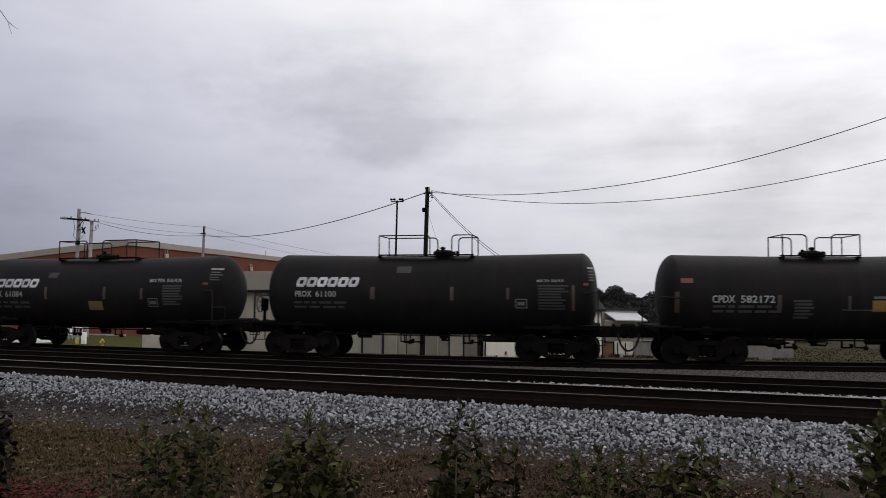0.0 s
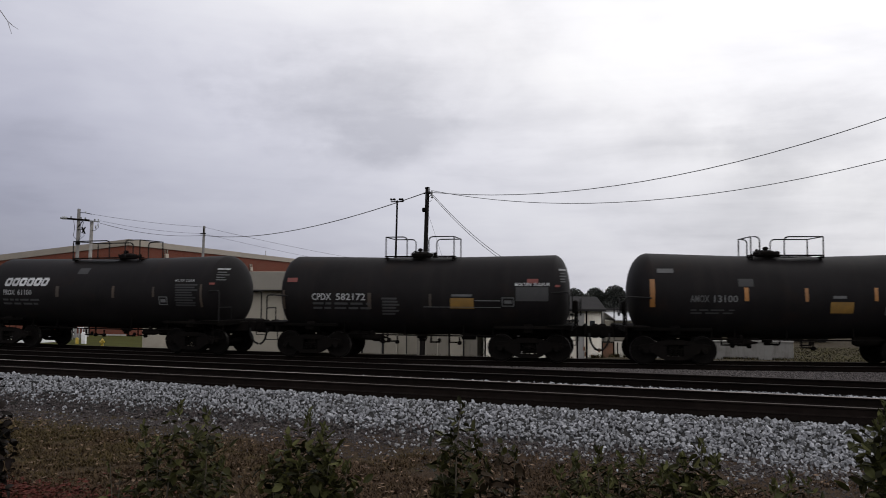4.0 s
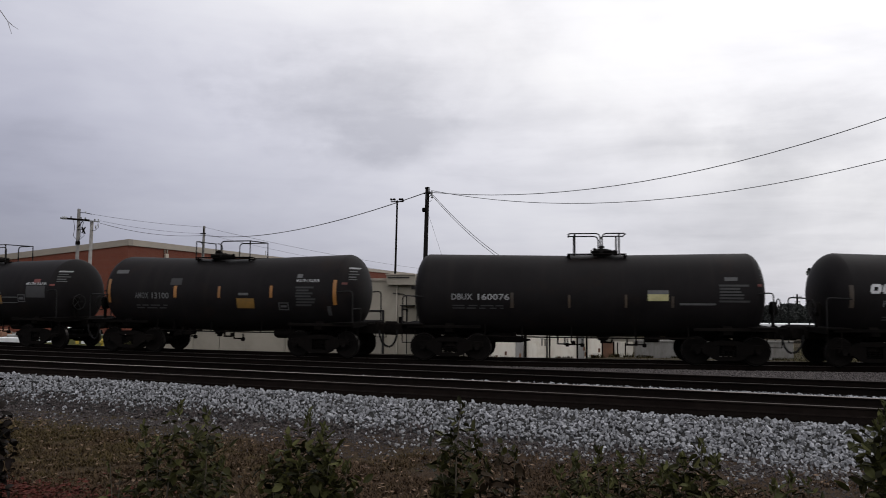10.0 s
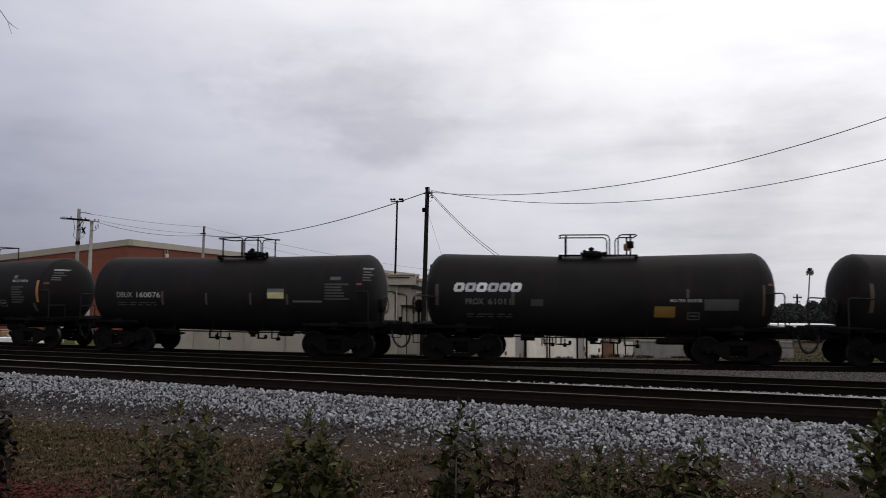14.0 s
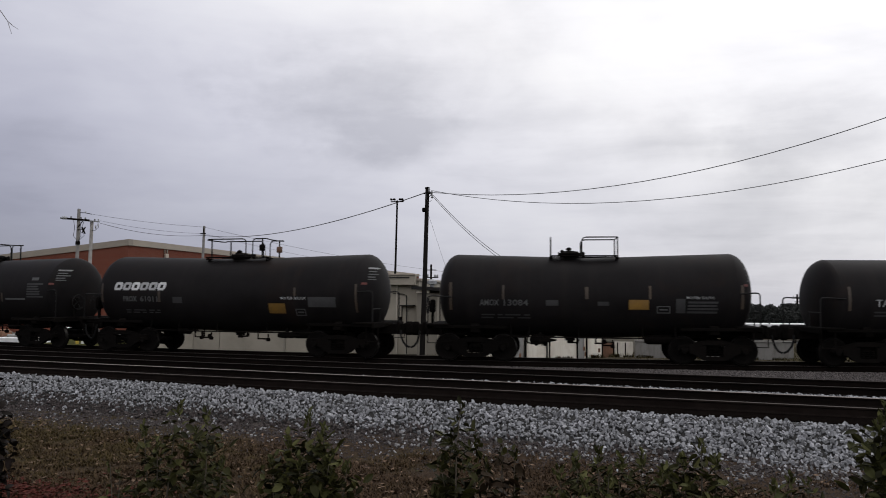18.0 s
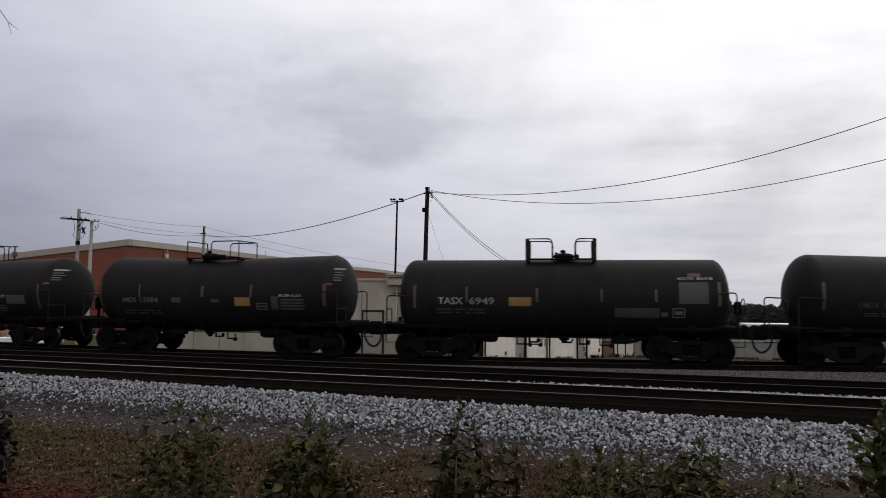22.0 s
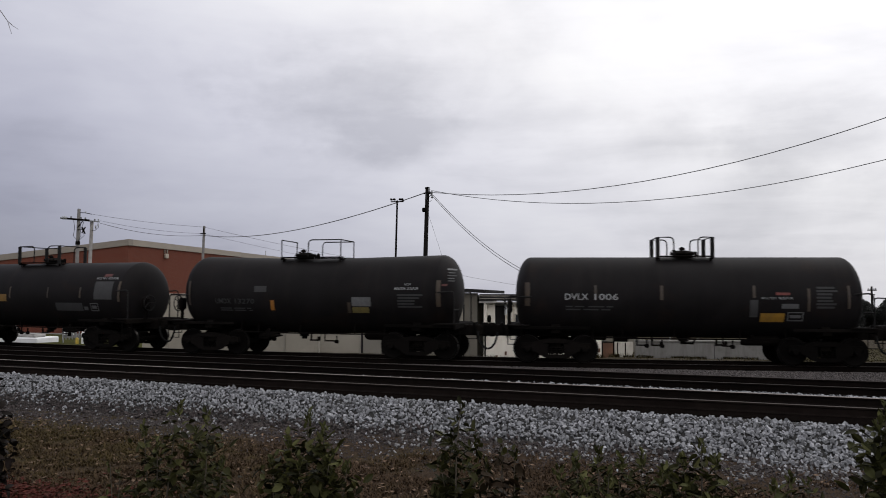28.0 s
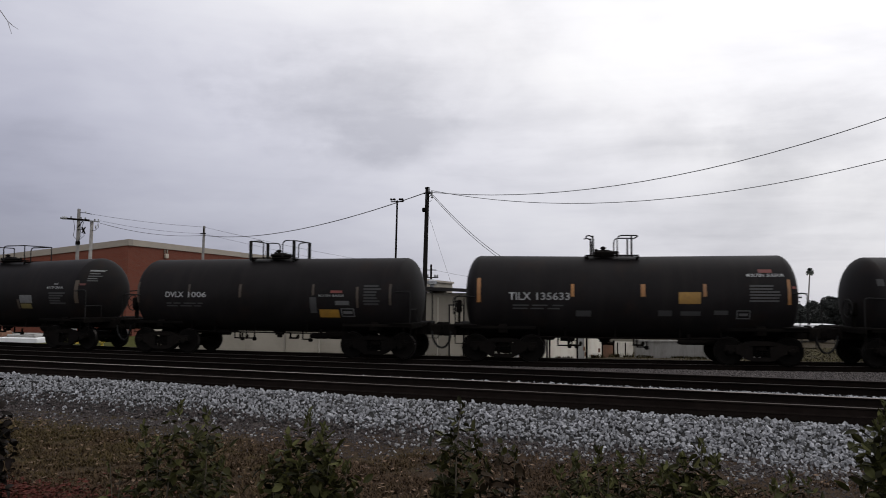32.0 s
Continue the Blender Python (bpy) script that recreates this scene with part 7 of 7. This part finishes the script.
def leaf_shape(slot, wide, droop):
    g = Geo()
    n = 5
    for i in range(n + 1):
        t = i / n
        wd = wide * math.sin(math.pi * min(1, t * 0.94 + 0.06)) ** 0.7 * (1 - 0.25 * t)
        z = 0.18 * t - droop * t * t
        for sx in (-1, 0, 1):
            g.v.append((sx * wd, t, z + abs(sx) * 0.09))
    for i in range(n):
        for j in range(2):
            q = i * 3 + j
            g.f.append((q, q + 1, q + 4, q + 3))
            g.m.append(0)
    return g.mesh("leaf", LEAF_MATS[slot]), np.array(g.v), np.array(g.f), slot


LEAVES = {"green": [leaf_shape(0, 0.30, 0.25), leaf_shape(0, 0.36, 0.45), leaf_shape(0, 0.26, 0.1)],
          "pale": [leaf_shape(1, 0.25, 0.05), leaf_shape(1, 0.30, 0.2)],
          "brown": [leaf_shape(2, 0.36, 0.4), leaf_shape(2, 0.3, 0.6)],
          "dark": [leaf_shape(3, 0.38, 0.5), leaf_shape(3, 0.34, 0.8)],
          "narrow": [leaf_shape(4, 0.17, 0.15), leaf_shape(4, 0.20, 0.4), leaf_shape(0, 0.24, 0.3)]}


def shrub(label, tips, kind, seed, leaf=0.078, per=30):
    """tips: the places that the shrub's shoots reach."""
    r = random.Random(seed)
    bx = sum(t[0] for t in tips) / len(tips)
    by = sum(t[1] for t in tips) / len(tips)
    bz = ground_z(bx, by)
    s = thing("shrub", label, "shrub", pose(bx, by, bz), group="foreground shrubs")
    single = 280 // len(tips)
    v, f, m_, count = [], [], [], 0
    per = int(per * 1.75)
    leaf *= 0.94
    for tip in tips:
        tp = Vector(tip) - Vector((bx, by, bz))
        base = Vector((tp.x * 0.35 + r.uniform(-0.05, 0.05), tp.y * 0.35 + r.uniform(-0.05, 0.05), -0.05))
        mid = base.lerp(tp, 0.55) + Vector((r.uniform(-0.04, 0.04), r.uniform(-0.04, 0.04), 0))
        pts = [base, base.lerp(mid, 0.5), mid, mid.lerp(tp, 0.55) + Vector((r.uniform(-0.015, 0.015), 0, 0)), tp]
        part("stem", Geo().tube(pts, [0.011, 0.009, 0.007, 0.005, 0.002], 6), TWIG, s)
        for k in range(per):
            q = 1 - (k / per) ** 0.85 * 0.78
            i = min(3, int(q * 4))
            p = pts[i].lerp(pts[i + 1], q * 4 - i)
            an = k * 2.4 + r.uniform(-0.5, 0.5)
            top = q > 0.92
            tilt = r.uniform(0.7, 1.3) if top else r.uniform(-0.9, 1.0)
            sc = leaf * (r.uniform(0.5, 0.85) if top else r.uniform(0.7, 1.25))
            kk = kind if not isinstance(kind, tuple) else (kind[0] if (top or r.random() < 0.20) else kind[1])
            p = p + Vector((r.gauss(0, 0.035), r.gauss(0, 0.035), r.uniform(-0.03, 0.03))) * (0.3 if top else 1.6 * (1.5 - 0.55 * q))
            m = Matrix.Translation(p) @ Euler((0, r.uniform(-0.8, 0.8), an)).to_matrix().to_4x4() @ Matrix.Rotation(tilt, 4, "X") @ Matrix.Diagonal((sc, sc, sc, 1))
            me, lv, lf, slot = r.choice(LEAVES[kk])
            if k % 2 == 0 and k // 2 < single:
                part("leaf", me, None, s, at=m)
            else:
                a = np.array(m)
                v.append(lv @ a[:3, :3].T + a[:3, 3])
                f.append(lf + count)
                m_ += [slot] * len(lf)
                count += len(lv)
    g = Geo()
    g.v = [tuple(q) for q in np.concatenate(v).tolist()]
    g.f = [tuple(q) for q in np.concatenate(f).tolist()]
    g.m = m_
    tagged(part("foliage", g, LEAF_MATS, s, "dense inner leaves"), kind="stuff")


SHRUB = "leggy evergreen shrub with glossy oval leaves"


def shrubs():
    shrub(SHRUB, ((-3.12, 5.2, 1.01), (-2.83, 5.2, 1.19), (-2.95, 5.1, 0.92), (-2.74, 5.3, 0.98)), ("pale", "green"), 1, per=80)
    shrub(SHRUB, ((-2.52, 5.0, 1.16), (-2.62, 5.1, 0.98), (-2.40, 5.0, 0.85)), ("pale", "green"), 2, per=93)
    shrub("bushy evergreen shrub with dense dark glossy leaves", ((-1.78, 5.0, 1.17), (-1.92, 5.0, 1.02), (-1.68, 5.05, 1.08), (-1.60, 4.95, 0.92), (-1.50, 5.0, 0.84), (-2.05, 5.05, 0.86), (-1.80, 4.9, 0.90)), ("pale", "green"), 3, per=105, leaf=0.085)
    shrub(SHRUB, ((-0.73, 5.0, 1.27), (-0.80, 5.05, 1.08), (-0.62, 5.0, 1.06), (-0.86, 4.95, 0.90)), "green", 4, per=74, leaf=0.085)
    shrub("sparse shrub with drooping brownish leaves", ((-0.47, 5.0, 1.02), (-0.38, 5.05, 0.98), (-0.56, 5.0, 0.90)), ("green", "brown"), 5, per=52, leaf=0.085)
    shrub("low spreading shrub with narrow green leaves", ((0.02, 5.0, 0.96), (0.16, 5.0, 1.0), (0.30, 5.0, 0.96), (0.44, 5.05, 0.98), (-0.1, 5.0, 0.88), (0.22, 4.9, 0.88), (0.55, 4.95, 0.90), (0.08, 4.85, 0.84)), ("pale", "narrow"), 6, per=110, leaf=0.075)
    shrub(SHRUB, ((0.79, 5.0, 1.08), (0.68, 5.0, 0.98), (0.88, 5.0, 0.98), (0.58, 5.0, 0.92)), ("pale", "green"), 7, per=99, leaf=0.078)
    shrub("small low shrub with upright pale leaves", ((1.31, 5.0, 0.90), (1.22, 5.0, 0.84), (1.42, 5.0, 0.86)), ("pale", "narrow"), 8, per=70, leaf=0.075)
    shrub("tall dense evergreen shrub with pale young tips", ((1.79, 4.8, 1.37), (1.74, 4.8, 1.28), (1.87, 4.8, 1.33), (1.95, 4.85, 1.24), (1.81, 4.75, 1.13), (2.02, 4.8, 1.36), (1.77, 4.85, 1.00)), ("pale", "green"), 9, per=124, leaf=0.085)
    shrub("dark half-withered shrub with curled leaves", ((-4.22, 5.0, 1.37), (-4.16, 5.0, 1.18), (-4.25, 5.05, 1.05), (-4.18, 5.0, 0.95), (-4.30, 5.0, 1.3)), "dark", 10, per=60, leaf=0.078)
    shrub("small seedling with a few pale leaves", ((-3.38, 5.2, 0.72), (-3.30, 5.2, 0.66)), ("pale", "brown"), 11, per=31, leaf=0.07)


shrubs()


# ---- grass, weeds and leaf litter ----
def blades(name, pts, h, wd, mat, label, seed, flat=1.0):
    r = np.random.default_rng(seed)
    n = len(pts)
    an = r.uniform(0, 6.283, n)
    hh = h * r.uniform(0.4, 1.2, n)
    lean = r.uniform(0.3, 1.6, n) * hh * flat
    d = np.stack([np.cos(an), np.sin(an), np.zeros(n)], 1)
    sd = np.stack([-np.sin(an), np.cos(an), np.zeros(n)], 1) * wd
    up = np.array((0, 0, 1.0))
    a, b = pts - sd, pts + sd
    c, e = pts + sd * 0.7 + d * lean[:, None] * 0.4 + up * hh[:, None] * 0.6, pts - sd * 0.7 + d * lean[:, None] * 0.4 + up * hh[:, None] * 0.6
    tip = pts + d * lean[:, None] + up * hh[:, None]
    v = np.stack([a, b, c, e, tip], 1).reshape(-1, 3)
    me = bpy.data.meshes.new(name)
    f = []
    for i in range(n):
        f += [(5 * i, 5 * i + 1, 5 * i + 2, 5 * i + 3), (5 * i + 3, 5 * i + 2, 5 * i + 4)]
    me.from_pydata(v.tolist(), [], f)
    me.materials.append(mat)
    return tagged(new(name, me), label, "grass", kind="stuff")


def on_ground(n, box, dens=None, off=2.9):
    x, y = rng.uniform(box[0], box[1], n), rng.uniform(box[2], box[3], n)
    keep = np.array([(near_line(p) - q) * 0.986 > off + 1.3 * max(0.0, noise.noise(Vector((p * 0.6, q * 0.6, 7.0))) + 0.15) + 0.9 * random.random() for p, q in zip(x, y)])
    if dens is not None:
        keep &= np.array([noise.noise(Vector((p * 0.7, q * 0.7, 3.0))) > dens for p, q in zip(x, y)])
    x, y = x[keep], y[keep]
    return np.stack([x, y, [ground_z(p, q) for p, q in zip(x, y)]], 1)


blades("grass", on_ground(60000, (-13, 6, 7.5, 16), -0.5, 3.45), 0.026, 0.011, GRASSB, "short patchy winter grass beside the ballast", 3, 2.4)
tufts = on_ground(9000, (-12, 5, 7.5, 14.5), -0.30, 3.7)
tuft = np.repeat(tufts, 16, 0)
tuft[:, :2] += rng.normal(0, 0.045, (len(tuft), 2)) * (1.6, 1.0)
blades("grass_tufts", tuft, 0.062, 0.010, GRASSB, "yellowish tufts of winter grass", 13, 1.3)
pts = on_ground(8200, (-12, 6, 7.5, 15.5), -0.35, 3.0)
me_pts = pts + np.array((0, 0, 0.04))


def litter(name, pts, size, mat, label, seed):
    r = np.random.default_rng(seed)
    n = len(pts)
    rot = turns(n)
    rot[:, 2, :] *= 0.45
    quad = np.array([(-1, 0, 0), (-0.2, 0.5, 0.15), (1, 0, 0.1), (-0.1, -0.5, 0.12)])
    v = np.einsum("nij,kj->nki", rot, quad) * (size * r.uniform(0.5, 1.2, n))[:, None, None] + pts[:, None, :]
    me = bpy.data.meshes.new(name)
    me.from_pydata(v.reshape(-1, 3).tolist(), [], [(4 * i, 4 * i + 1, 4 * i + 2, 4 * i + 3) for i in range(n)])
    me.materials.append(mat)
    return tagged(new(name, me), label, "leaf litter", kind="stuff")


litter("leaf_litter", me_pts, 0.050, LITTER, "scattered dry brown leaves on the ground", 4)
red = rng.normal((-7.7, 9.15), (0.85, 0.30), (3400, 2))
red = np.array([(p, q, ground_z(p, q) + random.uniform(0.03, 0.075)) for p, q in red])
litter("leaf_litter", red, 0.045, REDLITTER, "bed of fallen red leaves near the shrubs", 5)
n = 5200
s = rng.uniform(-24, 14, n)
pts = np.array([(*rail_line(p, -random.uniform(3.2, 7.5))[0].xy, 0) for p in s])
pts[:, 2] = [ground_z(p, q) for p, q, _ in pts]
keep = np.array([noise.noise(Vector((p * 0.35, q * 0.35, 8.0))) > (-0.25 if p > 2 else 0.12) for p, q, _ in pts])
blades("weeds", pts[keep], 0.13, 0.012, DRYGRASS, "dry weeds along the far side of the tracks", 6)


n = 64000
s = rng.uniform(-16, 15, n)
o = 1.05 + rng.beta(1.1, 1.6, n) * 5.2
pts = np.array([(*rail_line(p, -q)[0].xy, 0) for p, q in zip(s, o)])
pts[:, 2] = [ground_z(p, q) for p, q, _ in pts]
keep = np.array([q < 33.9 and noise.noise(Vector((p * 0.5, q * 0.8, 2.0))) > -0.30 - 0.02 * p for p, q, _ in pts])
blades("bank_grass", pts[keep], 0.04, 0.018, BANKGRASS, "short brown grass on the bank behind the far track", 12, 2.0)
n = 26000
x, y = rng.uniform(7.5, 24, n), rng.uniform(28.5, 46, n)
pts = np.stack([x, y, [ground_z(p, q) for p, q in zip(x, y)]], 1)
keep = np.array([q > rail_line(p)[0].y + 3.6 and not (q > 34 and p < 9.8) and (p - 7.5) / 6 + noise.noise(Vector((p * 0.5, q * 0.5, 4.0))) > 0.2 for p, q in zip(x, y)])
clumps = np.array([(c + random.gauss(0, 0.12), 33.95 + random.gauss(0, 0.05), 0.0) for c in (-6.5, -6.1, -5.7, -4.9, -3.6, -3.3, -0.6, 0.9, 1.2, 1.75, 1.95, 2.3) for _ in range(34)])
clumps[:, 2] = [ground_z(p, q) for p, q, _ in clumps]
foot = np.array([(c, 34.6 + (c - 2.7) * 0.146 - abs(random.gauss(0.12, 0.10)), 0.0) for c in rng.uniform(2.75, 9.6, 2600) if noise.noise(Vector((c * 0.9, 0, 6.0))) > -0.25])
foot[:, 2] = [ground_z(p, q) for p, q, _ in foot]
more = np.array([(c, 33.95 - abs(random.gauss(0.08, 0.08)), 0.0) for c in rng.uniform(-6.8, 2.6, 2600) if noise.noise(Vector((c * 1.3, 0, 16.0))) > 0.0])
more[:, 2] = [ground_z(p, q) for p, q, _ in more]
foot = np.concatenate([foot, more])
blades("wall_weeds", foot, 0.15, 0.014, DRYGRASS, "dry weeds along the foot of the walls", 22)
blades("wall_weeds", clumps, 0.20, 0.012, DRYGRASS, "dry weeds at the foot of the walls", 21)
blades("rough_grass", pts[keep], 0.055, 0.026, BANKGRASS, "rough brown-green grass beyond the far track", 9, 2.2)


# ---- movement of the train ----
def motions():
    step = 0.5
    times = [i * step for i in range(int(32 / step) + 1)]
    fine = [i * 0.2 for i in range(161)]
    rolled = [math.degrees(travelled(t) / WHEEL_R) for t in fine]
    for c in CARS:
        rows = []
        for t in times:
            p, d = rail_line(c["s"] - travelled(t))
            rows.append((t, Matrix.Translation(p) @ Matrix.Rotation(d, 4, "Z")))
        walk(c["car"], rows)
        for wh, wx, sy in c["wheels"]:
            base = pose(wx, sy * 0.752, WHEEL_R, 0, 0, 0 if sy < 0 else 180)
            walk(wh, [(t, base @ Matrix.Rotation(radians(-a if sy < 0 else a), 4, "Y")) for t, a in zip(fine, rolled)])


motions()
